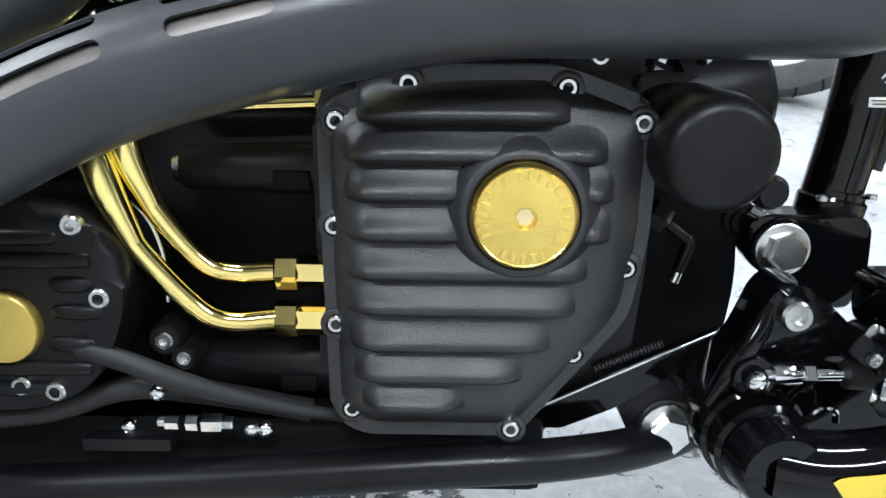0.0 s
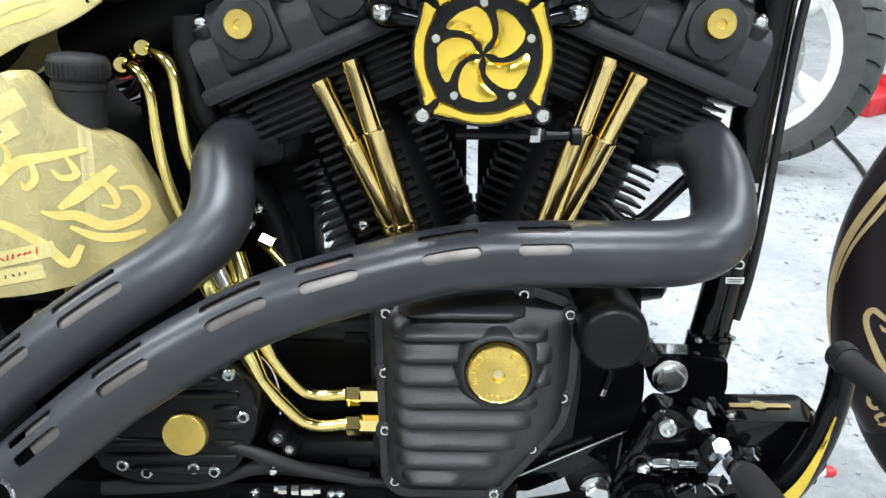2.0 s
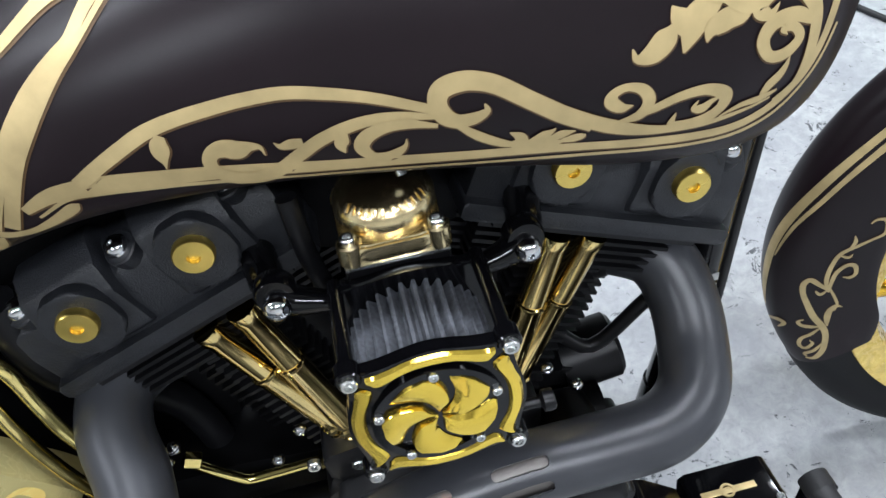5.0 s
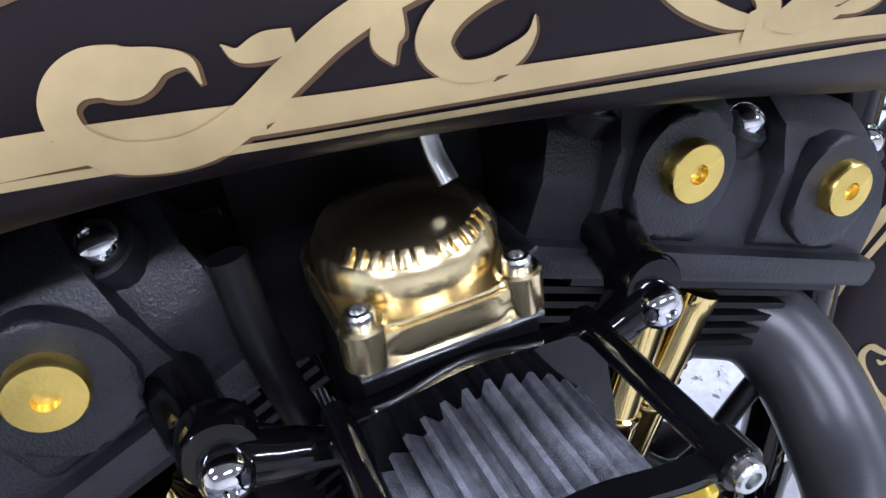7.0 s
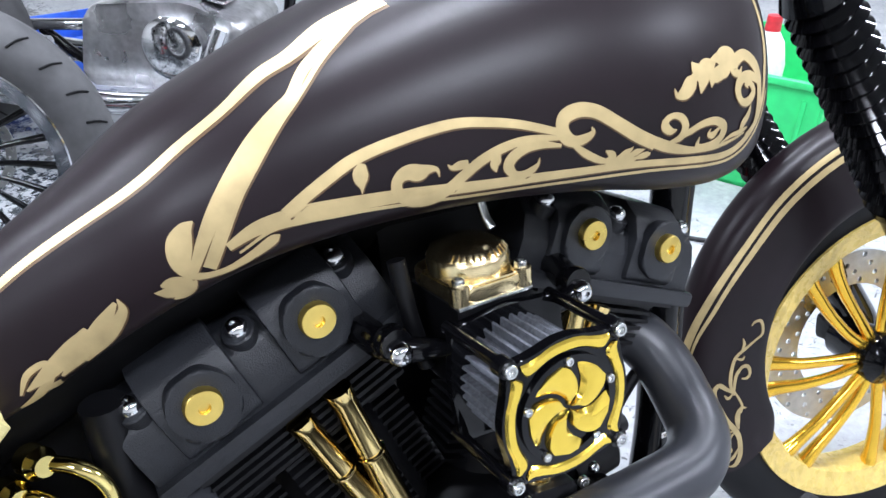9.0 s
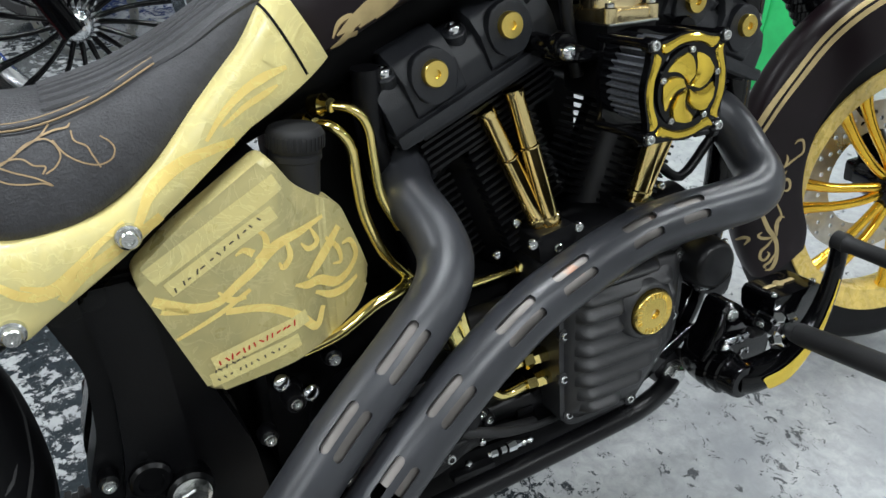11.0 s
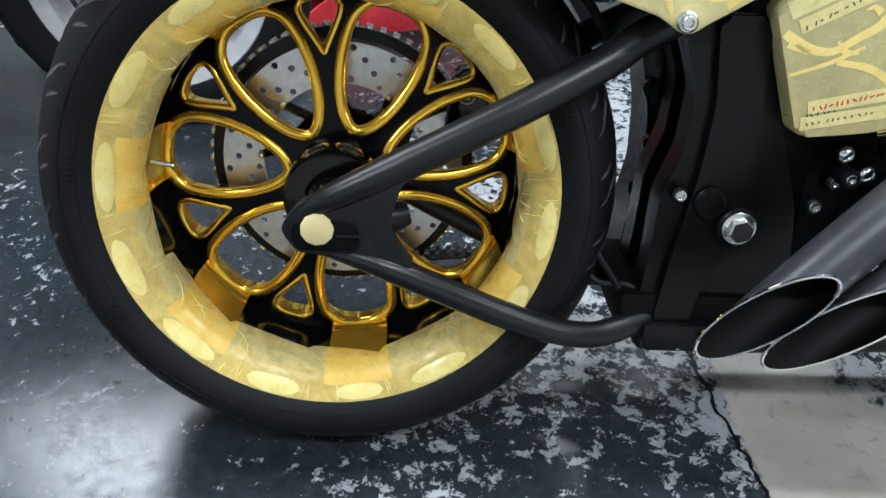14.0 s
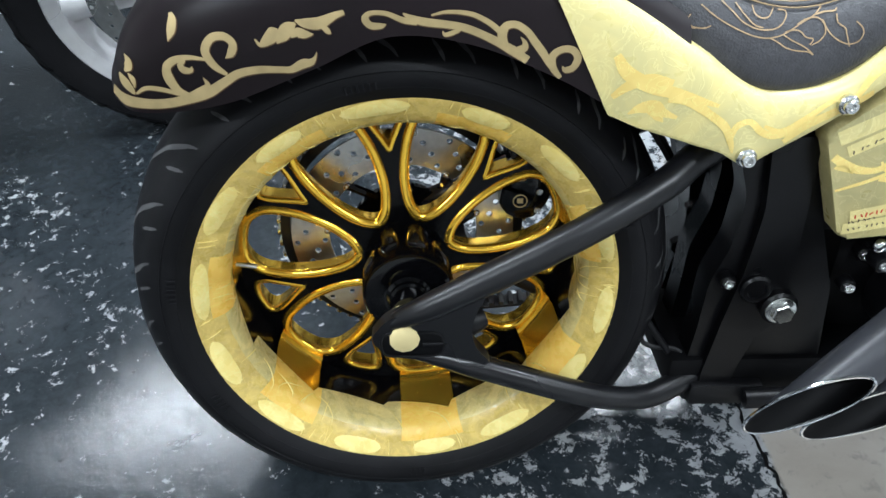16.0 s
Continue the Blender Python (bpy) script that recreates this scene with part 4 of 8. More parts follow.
for sign in (-1, 1):
    f = axis_frame(sign)
    barrel = lathe((0, 0.045, 0.1), (0, 0, 1), [(0, 0.052), (0.22, 0.052)], 28)
    bmesh.ops.transform(barrel, matrix=f, verts=barrel.verts)
    cyl = part("cylinder", barrel, M_SATIN, bike, "black finned engine cylinder")
    fin_bm = block(0, 0, 0, 0.146, 0.128, 0.0032, 0)
    bmesh.ops.bevel(fin_bm, geom=[e for e in fin_bm.edges if abs(e.verts[0].co.z - e.verts[1].co.z) > 0.001], offset=0.04, segments=5, affect="EDGES")
    fin = mesh_of(fin_bm, M_SATIN)
    for k in range(15):
        copy_part("fin", fin, f @ Matrix.Translation((0, 0.045, 0.172 + k * 0.0093)), cyl)
    head = block(0, 0.04, 0.331, 0.15, 0.1, 0.06, 0.006)
    bmesh.ops.transform(head, matrix=f, verts=head.verts)
    hd = part("cylinder_head", head, M_SATIN, bike, "black finned cylinder head")
    hf_bm = block(0, 0, 0, 0.19, 0.118, 0.0032, 0)
    bmesh.ops.bevel(hf_bm, geom=[e for e in hf_bm.edges if abs(e.verts[0].co.z - e.verts[1].co.z) > 0.001], offset=0.018, segments=4, affect="EDGES")
    hf = mesh_of(hf_bm, M_SATIN)
    for k in range(7):
        copy_part("fin", hf, f @ Matrix.Translation((0, 0.035 if k < 6 else 0.015, 0.310 + k * 0.0072)), hd)
    rb = along(-0.098, 0.098, [(-0.033, 0.355), (-0.036, 0.360), (-0.036, 0.390), (-0.030, 0.408), (-0.012, 0.422), (0.06, 0.422), (0.06, 0.355)], 0.004)
    bmesh.ops.transform(rb, matrix=f, verts=rb.verts)
    rocker = part("rocker_cover", rb, M_ROCKER, bike, "black wrinkle-finish rocker cover")
    for s in (-1, 1):
        box = along(s * 0.0435 - 0.029, s * 0.0435 + 0.029, [(-0.035, 0.368), (-0.0415, 0.374), (-0.0415, 0.406), (-0.033, 0.424), (-0.015, 0.435), (0.05, 0.435), (0.05, 0.368)], 0.004)
        bmesh.ops.transform(box, matrix=f, verts=box.verts)
        part("boss", box, M_ROCKER, rocker)
        x = s * 0.0435
        pad = prism(rounded([(x - 0.021, 0.384), (x, 0.372), (x + 0.021, 0.384), (x + 0.0235, 0.408), (x + 0.012, 0.426), (x - 0.012, 0.426), (x - 0.0235, 0.408)], 0.008), -0.0475, -0.038, 0.0028, 3)
        bmesh.ops.transform(pad, matrix=f, verts=pad.verts)
        part("pad", pad, M_ROCKER, rocker)
        c = f @ Vector((s * 0.0435, -0.046, 0.404))
        part("plug", lathe(c, (0, -1, 0), [(0, 0.0125), (0.006, 0.0125), (0.0075, 0.0115), (0.0078, 0.004), (0.005, 0.0035), (0.005, 0)], 28), M_BRASS, rocker, "round brass rocker shaft plug")

# pushrod tubes
for a, b in (((-0.127, -0.030, 0.630), (-0.060, -0.030, 0.490)), ((-0.098, -0.037, 0.648), (-0.050, -0.036, 0.490)), ((0.147, -0.030, 0.635), (0.079, -0.028, 0.490)), ((0.118, -0.037, 0.650), (0.066, -0.036, 0.490))):
    va, vb = Vector(a), Vector(b)
    va = va + (vb - va) * 0.03
    L = (vb - va).length
    part("pushrod_tube", lathe(va, vb - va, [(0, 0.0105), (L * 0.05, 0.0105), (L * 0.06, 0.0098), (L * 0.38, 0.0098), (L * 0.385, 0.0116), (L * 0.40, 0.0116), (L * 0.405, 0.0112), (L * 0.91, 0.0108), (L * 0.92, 0.0122), (L * 0.95, 0.0122), (L * 0.955, 0.0105), (L * 0.97, 0.0105), (L * 0.975, 0.0122), (L, 0.0122)], 24), M_BRASS2, bike, "polished gold pushrod tube")

# cam cover
COVER = [(-0.0766, 0.4455), (-0.0515, 0.4545), (-0.031, 0.4645), (0.0476, 0.4655), (0.092, 0.4495), (0.0965, 0.432), (0.0955, 0.378), (0.088, 0.334), (0.0335, 0.2665), (0.025, 0.2625), (-0.057, 0.2625), (-0.0735, 0.274), (-0.0755, 0.36)]
cover = part("cam_cover", prism(rounded(COVER, 0.01), -0.088, -0.05, 0.004), M_WRINKLE, bike, "black wrinkle-finish cam cover with horizontal ribs")
# its face swells outwards inside the flange
bm = bmesh.new()
rings = []
for f, y in ((0.935, -0.086), (0.915, -0.0895), (0.875, -0.0935), (0.80, -0.0985), (0.70, -0.1020), (0.55, -0.1040), (0.3, -0.1050)):
    rings.append([bm.verts.new((0.006 + (x - 0.006) * f, y, 0.363 + (z - 0.363) * f)) for x, z in rounded(COVER, 0.012)])
for p, q in zip(rings, rings[1:]):
    for i in range(len(p)):
        bm.faces.new((p[i], p[(i + 1) % len(p)], q[(i + 1) % len(q)], q[i]))
bm.faces.new(rings[-1])
COVER_SKIN = skin(bm)
part("domed_face", bm, M_WRINKLE, cover, angle=60)


def louvre(z, x0, x1):
    """A rib whose face swells outwards to a rounded lip below, fading into the cover at both ends."""
    form = spline([(0.0165, 0.0), (0.0130, 0.10), (0.0085, 0.38), (0.0045, 0.78), (0.0015, 1.0), (-0.0008, 0.99), (-0.0026, 0.78), (-0.0042, 0.36), (-0.0058, 0.0)], 2)
    bm = bmesh.new()
    prev = None
    steps = 26
    for k in range(steps + 1):
        u = 0.5 - 0.5 * math.cos(math.pi * k / steps)
        x = x0 + (x1 - x0) * u
        near = min(x - x0, x1 - x)
        d = math.sin(math.pi / 2 * min(1, near / min(0.016, (x1 - x0) / 2))) if near > 1e-6 else 0.0
        row = []
        for p, q in form:
            w = z + p * (0.8 + 0.2 * d)
            hit = COVER_SKIN.ray_cast(Vector((x, -0.6, w)), Vector((0, 1, 0)))[0]
            base = hit.y if hit is not None else -0.088
            row.append(bm.verts.new((x, base + 0.0004 + (min(-0.1118, base - 0.006) - base) * q * d, w)))
        if prev:
            for i in range(len(row) - 1):
                bm.faces.new((prev[i], prev[i + 1], row[i + 1], row[i]))
        prev = row
    return bm


for z, x0, x1 in ((0.4425, -0.056, 0.050), (0.4231, -0.062, 0.069), (0.4039, -0.062, 0.002), (0.3835, -0.062, 0.002), (0.3632, -0.062, 0.062), (0.3443, -0.062, 0.057), (0.3244, -0.061, 0.045), (0.3065, -0.059, 0.031), (0.2893, -0.055, 0.001), (0.4039, 0.050, 0.073), (0.3835, 0.050, 0.073)):
    part("rib", louvre(z, x0, x1), M_WRINKLE, cover, angle=60)
part("boss", lathe((0.0272, -0.085, 0.3955), (0, -1, 0), [(0.008, 0.046), (0.018, 0.0385), (0.0240, 0.0345), (0.0272, 0.0318), (0.0285, 0.0300), (0.0285, 0.0280), (0.024, 0.0272), (0.024, 0)], 56), M_WRINKLE, cover)
part("timer_cap", lathe((0.0272, -0.0945, 0.3955), (0, -1, 0), [(0, 0.0265), (0.0215, 0.0265), (0.0240, 0.0257), (0.0252, 0.0243), (0.0247, 0.0236), (0.0252, 0.0165), (0.0262, 0.0080), (0.0262, 0.0056), (0.0225, 0.0052), (0.0225, 0)], 56), M_BRASS, cover, "round brass cover with raised ring lettering")
for x, z in ((-0.0665, 0.4375), (0.0876, 0.4378), (-0.0689, 0.3835), (0.0844, 0.362), (0.0592, 0.3132), (0.0269, 0.2675), (-0.0692, 0.329), (-0.0615, 0.279), (-0.030, 0.456), (0.0488, 0.4549)):
    part("screw_seat", lathe((x, -0.084, z), (0, -1, 0), [(0, 0.0085), (0.0055, 0.0085), (0.0062, 0.0072), (0.0062, 0.0058), (0.002, 0.0056), (0.002, 0)], 20), M_WRINKLE, cover)
    screw(cover, (x, -0.0862, z), 0.0050)

# ---- exhaust ----
PIPE1 = [(0.175, 0.02, 0.575), (0.205, -0.004, 0.572), (0.217, -0.028, 0.552), (0.216, -0.058, 0.526), (0.203, -0.09, 0.507), (0.172, -0.108, 0.4975), (0.12, -0.111, 0.496), (0.058, -0.112, 0.496), (-0.012, -0.120, 0.493), (-0.102, -0.133, 0.474), (-0.168, -0.145, 0.453), (-0.246, -0.161, 0.411), (-0.303, -0.172, 0.369), (-0.354, -0.181, 0.327), (-0.413, -0.192, 0.277), (-0.472, -0.203, 0.226), (-0.532, -0.214, 0.176)]
PIPE2 = [(-0.175, 0.02, 0.575), (-0.205, -0.006, 0.570), (-0.212, -0.035, 0.555), (-0.205, -0.066, 0.530), (-0.208, -0.092, 0.508), (-0.232, -0.117, 0.486), (-0.28, -0.138, 0.457), (-0.34, -0.153, 0.414), (-0.40, -0.168, 0.362), (-0.45, -0.181, 0.316), (-0.50, -0.194, 0.268), (-0.55, -0.206, 0.218), (-0.60, -0.218, 0.168)]


def shield(path, slots, start, end, inner_path):
    """A slotted heat shield over its pipe, cut off on the slant: from start on its near side to end."""
    n, sub = 72, 32
    rows = spline([(*p, 0.0265) for p in path], sub)
    ps, fr = frames(rows)
    holes, moved = set(), {}

    def skin_at(row, k):
        """The place on the shield at a row of its path and a step round it, both with fractions."""
        i = min(int(row), len(ps) - 2)
        t, a = row - i, 2 * math.pi * k / n
        return ps[i].lerp(ps[i + 1], t) + (fr[i][0].lerp(fr[i + 1][0], t) * math.cos(a) + fr[i][1].lerp(fr[i + 1][1], t) * math.sin(a)).normalized() * 0.0265

    for x0, x1 in slots:
        ids = [i for i, p in enumerate(ps) if x0 <= p.x <= x1 and i > 5 * sub]
        mid = ids[len(ids) // 2]
        u, v = fr[mid]
        gap = (ps[mid + 1] - ps[mid - 1]).length / 2
        half_w = 2 * 0.0265 * 2 * math.pi / n
        for deg in (24, 63):
            way = Vector((0, -math.cos(radians(deg)), math.sin(radians(deg))))
            k = max(range(n), key=lambda q: (u * math.cos(2 * math.pi * q / n) + v * math.sin(2 * math.pi * q / n)).dot(way))
            i0, i1 = ids[0], ids[-1]
            centre, straight = (i0 + i1) / 2, (i1 - i0) / 2 * gap - half_w
            for i in range(i0, i1):
                holes.update((i, q % n) for q in (k - 2, k - 1, k, k + 1))
            for i in range(i0, i1 + 1):
                over = abs(i - centre) * gap - straight
                if over > 0:
                    # the rounded ends
                    side = 2 * math.sqrt(max(0, 1 - (over / half_w) ** 2))
                    for c in (-2, 2):
                        moved[(i, (k + c) % n)] = (i, k + math.copysign(max(side, 1.0 if i in (i0, i1) else 0), c))
            for i, way_out in ((i0, -1), (i1, 1)):
                for c in (-2, -1, 0, 1, 2):
                    q = {2: 1.75, 1: 1.0, 0: 0.0}[abs(c)]
                    reach = straight + half_w * math.sqrt(1 - (q / 2) ** 2)
                    moved[(i, (k + c) % n)] = (centre + way_out * reach / gap, k + math.copysign(q, c))
    bm = tube([(p.x, p.y, p.z) for p in ps], 0.0265, n, 1, cap=False, smooth=False, skip=lambda i, k: (i, k) in holes)
    bm.verts.ensure_lookup_table()
    for (i, k), (row, step) in moved.items():
        bm.verts[i * n + k].co = skin_at(row, step)
    bmesh.ops.delete(bm, geom=[w for w in bm.verts if not w.link_faces], context="VERTS")
    s, e = Vector(start), Vector(end)
    axis = (ps[-1] - ps[-20]).normalized()
    nrm = (e - s).cross(axis.cross(Vector((0, 1, 0)))).normalized()
    if nrm.dot(axis) < 0:
        nrm = -nrm
    bmesh.ops.bisect_plane(bm, geom=bm.verts[:] + bm.edges[:] + bm.faces[:], plane_co=s, plane_no=nrm, clear_outer=True)
    bmesh.ops.recalc_face_normals(bm, faces=bm.faces)
    lip = [ed for ed in bm.edges if len(ed.link_faces) == 1 and all(abs((v.co - s).dot(nrm)) < 1e-5 for v in ed.verts)]
    lip_pts = [(ed.verts[0].co.copy(), ed.verts[1].co.copy()) for ed in lip]
    bmesh.ops.solidify(bm, geom=bm.faces[:], thickness=0.0016)
    tree = KDTree(len(ps))
    for i, p in enumerate(ps):
        tree.insert(p, i)
    tree.balance()
    # shade inside the pipe is painted: inward faces take the near-black material
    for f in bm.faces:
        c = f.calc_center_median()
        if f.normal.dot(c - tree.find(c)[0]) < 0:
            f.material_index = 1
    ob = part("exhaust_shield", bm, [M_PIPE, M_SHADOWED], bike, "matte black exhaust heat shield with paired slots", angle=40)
    ring = bmesh.new()
    for a, b in lip_pts:
        tube([tuple(a), tuple(b)], 0.0019, 6, 1, ring, cap=False)
    part("polished_lip", ring, M_CHROME, ob)
    inner = part("exhaust_pipe", tube(inner_path, 0.0232, 24, 8, cap=False), M_HEAT, ob, "heat-tinted steel pipe inside the slots")
    return ob


shield(PIPE1, [(0.036, 0.081), (-0.035, 0.010), (-0.124, -0.080), (-0.190, -0.146), (-0.266, -0.229), (-0.328, -0.293)], (-0.3376, -0.2038, 0.3416), (-0.4215, -0.1760, 0.2320), PIPE1[:-4] + [(-0.316, -0.1745, 0.3585)])
shield(PIPE2, [(-0.302, -0.260), (-0.361, -0.322)], (-0.4148, -0.1992, 0.3456), (-0.5031, -0.170, 0.2304), PIPE2[:-4])
for path, t in ((PIPE1, 1), (PIPE2, 1)):
    a, b = Vector(path[0]), Vector(path[1])
    part("exhaust_flange", lathe(a, b - a, [(-0.02, 0.03), (0.006, 0.03), (0.01, 0.027)], 24), M_SATIN, bike)


# ---- air cleaner and carburettor ----
AX, AZ = 0.0105, 0.648


def wavy(r, notch, n=72):
    """A square outline with bowed sides and pointed corners, as (x, z) round the middle."""
    out = []
    for k in range(n):
        a = 2 * math.pi * k / n
        q = r / max(abs(math.cos(a)), abs(math.sin(a)))
        w = math.cos(4 * a)
        out.append((AX + math.cos(a) * (min(q, r * 1.33) + notch * w), AZ + math.sin(a) * (min(q, r * 1.33) + notch * w)))
    return out


ac = part("air_cleaner", prism(wavy(0.0455, 0.0032), -0.157, -0.149, 0.002), M_GLOSS, bike, "square gloss black air cleaner with gold swirl insert")


def annulus(r0, r1, y0, y1, mat, name, parent, n=56):
    return part(name, lathe((AX, 0, AZ), (0, -1, 0), [(-y1, r0), (-y0, r0), (-y0, r1), (-y1, r1)], n, closed=True), mat, parent)


annulus(0.0315, 0.0365, -0.160, -0.154, M_GLOSS, "ring", ac)
part("dish", lathe((AX, -0.1572, AZ), (0, -1, 0), [(0, 0.032), (0.0004, 0.032), (0.0004, 0)], 40), M_GLOSS, ac)


def scimitar():
    """One gold blade of the swirl, curved from the middle to the ring, with a bevelled hollow edge."""
    bm = bmesh.new()
    prev = None
    for k in range(15):
        s = 0.06 + 0.94 * k / 14
        r = 0.0316 * s
        grow = min(1, (s - 0.06) / 0.3) ** 0.7
        a1 = radians(97 + 54 * s)
        a0 = a1 - radians(3 + 56 * grow)
        if s > 0.86:
            a0 += radians(5) * ((s - 0.86) / 0.14) ** 2
            a1 -= radians(7) * ((s - 0.86) / 0.14) ** 2
        row = []
        for q, h in ((0, 0.0), (0.06, 0.0028), (0.5, 0.0034), (0.80, 0.0026), (1, 0.0002)):
            a = a0 + (a1 - a0) * q
            row.append(bm.verts.new((r * math.cos(a), r * math.sin(a), 0.0004 + h * (0.35 + 0.65 * grow))))
        if prev:
            for i in range(4):
                bm.faces.new((prev[i], prev[i + 1], row[i + 1], row[i]))
        prev = row
    ext = bmesh.ops.extrude_edge_only(bm, edges=[e for e in bm.edges if len(e.link_faces) == 1])
    for g in ext["geom"]:
        if isinstance(g, bmesh.types.BMVert):
            g.co.z = -0.001
    return mesh_of(bm, M_YELLOWGOLD, 25)


blade = scimitar()
for k in range(5):
    copy_part("blade", blade, aim((AX, -0.1577, AZ), (0, -1, 0), radians(72 * k)), ac, "gold swirl blade" if k == 0 else "")
    a = radians(90 + 72 * k)
    screw(ac, (AX + 0.0335 * math.cos(a), -0.1595, AZ + 0.0335 * math.sin(a)), 0.0029)
# gold inlays along the four sides
bm = bmesh.new()
side = [(-0.0335, -0.0005), (-0.029, -0.0032), (-0.023, -0.0018), (-0.012, 0.0022), (0, 0.0034), (0.012, 0.0022), (0.023, -0.0018), (0.029, -0.0032), (0.0335, -0.0005)]
prev = None
for x, z in spline(side, 4):
    w = 0.0078 + 0.0016 * max(0, 1 - ((abs(x) - 0.026) / 0.007) ** 2) - 0.0045 * max(0, (abs(x) - 0.0295) / 0.004)
    row = [bm.verts.new((x, z + 0.0395 + e * w, h)) for e, h in ((-0.5, 0), (-0.30, 0.0016), (0.30, 0.0016), (0.5, 0))]
    if prev:
        for i in range(3):
            bm.faces.new((prev[i], prev[i + 1], row[i + 1], row[i]))
    prev = row
INLAY = mesh_of(bm, M_YELLOWGOLD)
for k in range(4):
    copy_part("inlay", INLAY, aim((AX, -0.1572, AZ), (0, -1, 0), radians(90 * k)), ac, "gold inlay" if k == 0 else "")
for x in (-0.031, 0.052):
    for z in (0.607, 0.689):
        part("corner", lathe((x, -0.148, z), (0, -1, 0), [(0, 0.0068), (0.009, 0.0068), (0.010, 0.006), (0.010, 0)], 20), M_GLOSS, ac)
        screw(ac, (x, -0.157, z), 0.0046)
        part("stay", tube([(x, -0.15, z), (x, -0.085, z)], 0.0045, 12, 2), M_GLOSS, ac)
# pleated filter element
bm = bmesh.new()
pleats = 34
rings = []
for y in (-0.147, -0.094):
    rings.append([bm.verts.new((AX + (0.0405 if k % 4 in (0, 1) else 0.0345) * math.cos(2 * math.pi * k / (pleats * 4)), y, AZ + (0.0405 if k % 4 in (0, 1) else 0.0345) * math.sin(2 * math.pi * k / (pleats * 4)))) for k in range(pleats * 4)])
for k in range(pleats * 4):
    bm.faces.new((rings[0][k], rings[0][(k + 1) % (pleats * 4)], rings[1][(k + 1) % (pleats * 4)], rings[1][k]))
part("filter", bm, M_FILTER, ac, "grey pleated filter element", angle=20)
part("backplate", prism(wavy(0.0455, 0.0018), -0.095, -0.088, 0.002), M_GLOSS, ac)
for s in (-1, 1):
    m = Vector((0.0095 + s * 0.0745, -0.080, 0.679))
    part("mount_arm", tube([(AX + s * 0.04, -0.082, 0.672), (m.x, -0.07, m.z), (m.x + s * 0.012, -0.02, m.z + 0.008)], [0.0055, 0.011, 0.011], 14, 4), M_GLOSS, ac)
    screw(ac, m, 0.0085, kind=DOME, label="chrome breather bolt")
    part("breather_collar", lathe((m.x, m.y + 0.012, m.z + 0.004), (0, -1, 0.1), [(0, 0.0125), (0.01, 0.0125), (0.012, 0.011), (0.012, 0)], 24), M_GLOSS, ac)

carb = part("carburettor", block(0.0085, -0.05, 0.665, 0.062, 0.07, 0.075, 0.008), M_SATIN, bike, "black carburettor with cast gold top cover")
part("neck", lathe((0.0085, -0.09, 0.655), (0, 1, 0), [(0, 0.03), (0.02, 0.028), (0.07, 0.024), (0.12, 0.024)]), M_SATIN, carb)
top = bmesh.new()
sq = rounded([(-0.021, -0.087), (0.036, -0.087), (0.040, -0.02), (-0.024, -0.02)], 0.014, 5)
for z0, z1, k in ((0.700, 0.7105, 1.0), (0.7105, 0.7125, 0.97)):
    own = bmesh.new()
    lo = [own.verts.new((x if k == 1 else 0.008 + (x - 0.008) * k, y if k == 1 else -0.053 + (y + 0.053) * k, z0)) for x, y in sq]
    hi = [own.verts.new((v.co.x, v.co.y, z1)) for v in lo]
    n = len(lo)
    own.faces.new(lo[::-1])
    own.faces.new(hi)
    for i in range(n):
        own.faces.new((lo[i], lo[(i + 1) % n], hi[(i + 1) % n], hi[i]))
    bmesh.ops.bevel(own, geom=[e for e in own.edges if e.verts[0].co.z == e.verts[1].co.z], offset=0.001, segments=1, affect="EDGES")
    join(top, own)
lathe((0.008, -0.052, 0.712), (0, -0.06, 1), [(0, 0.0300), (0.009, 0.0298), (0.0145, 0.0272), (0.019, 0.0195), (0.0215, 0.009), (0.022, 0)], 44, top)
ctop = part("top_cover", top, M_CARBGOLD, carb, "cast gold domed cover with raised lettering band")
for k in range(12):
    a = radians(-146 + k * 9.6 + (7 if k > 5 else 0))
    p = (0.008 + 0.0262 * math.cos(a), -0.0525 + 0.0268 * math.sin(a), 0.7270)
    part("raised_bar", block(*p, 0.0030, 0.0020, 0.0060, 0.0005, Matrix.Rotation(a + math.pi / 2, 4, "Z") @ Matrix.Rotation(radians(-38), 4, "X")), M_CARBGOLD, ctop)
for x, y in ((-0.017, -0.081), (0.033, -0.081)):
    part("ear", lathe((x, y, 0.700), (0, 0, 1), [(0, 0.0075), (0.013, 0.0075), (0.014, 0.0065), (0.014, 0)], 18), M_CARBGOLD, ctop)
    screw(ctop, (x, y, 0.7135), 0.0046, (0, 0, 1))
part("gasket_line", block(0.008, -0.0535, 0.6985, 0.06, 0.069, 0.003, 0.001), M_ZINC, carb)
part("vacuum_pipe", tube([(-0.046, -0.05, 0.73), (-0.043, -0.055, 0.69), (-0.035, -0.058, 0.65)], 0.0065, 12, 4), M_SATIN, carb)
part("cable_stay", tube([(0.017, -0.055, 0.775), (0.018, -0.062, 0.752), (0.020, -0.068, 0.741)], 0.0035, 10, 4), M_ZINC, carb)
part("adjuster", tube([(0.058, -0.125, 0.590), (0.075, -0.125, 0.590), (0.077, -0.125, 0.590), (0.084, -0.125, 0.590)], [0.0035, 0.0035, 0.007, 0.007], 14, 2), M_SATIN, carb)
part("throttle_shaft", tube([(-0.008, -0.115, 0.590), (0.058, -0.12, 0.590)], 0.0042, 10, 2), M_SATIN, carb)
part("shaft_nut", hexagon(bmesh.new(), 0.0062, 0, 0.008), M_ZINC, carb).matrix_basis = aim((0.047, -0.119, 0.590), (1, 0, 0))

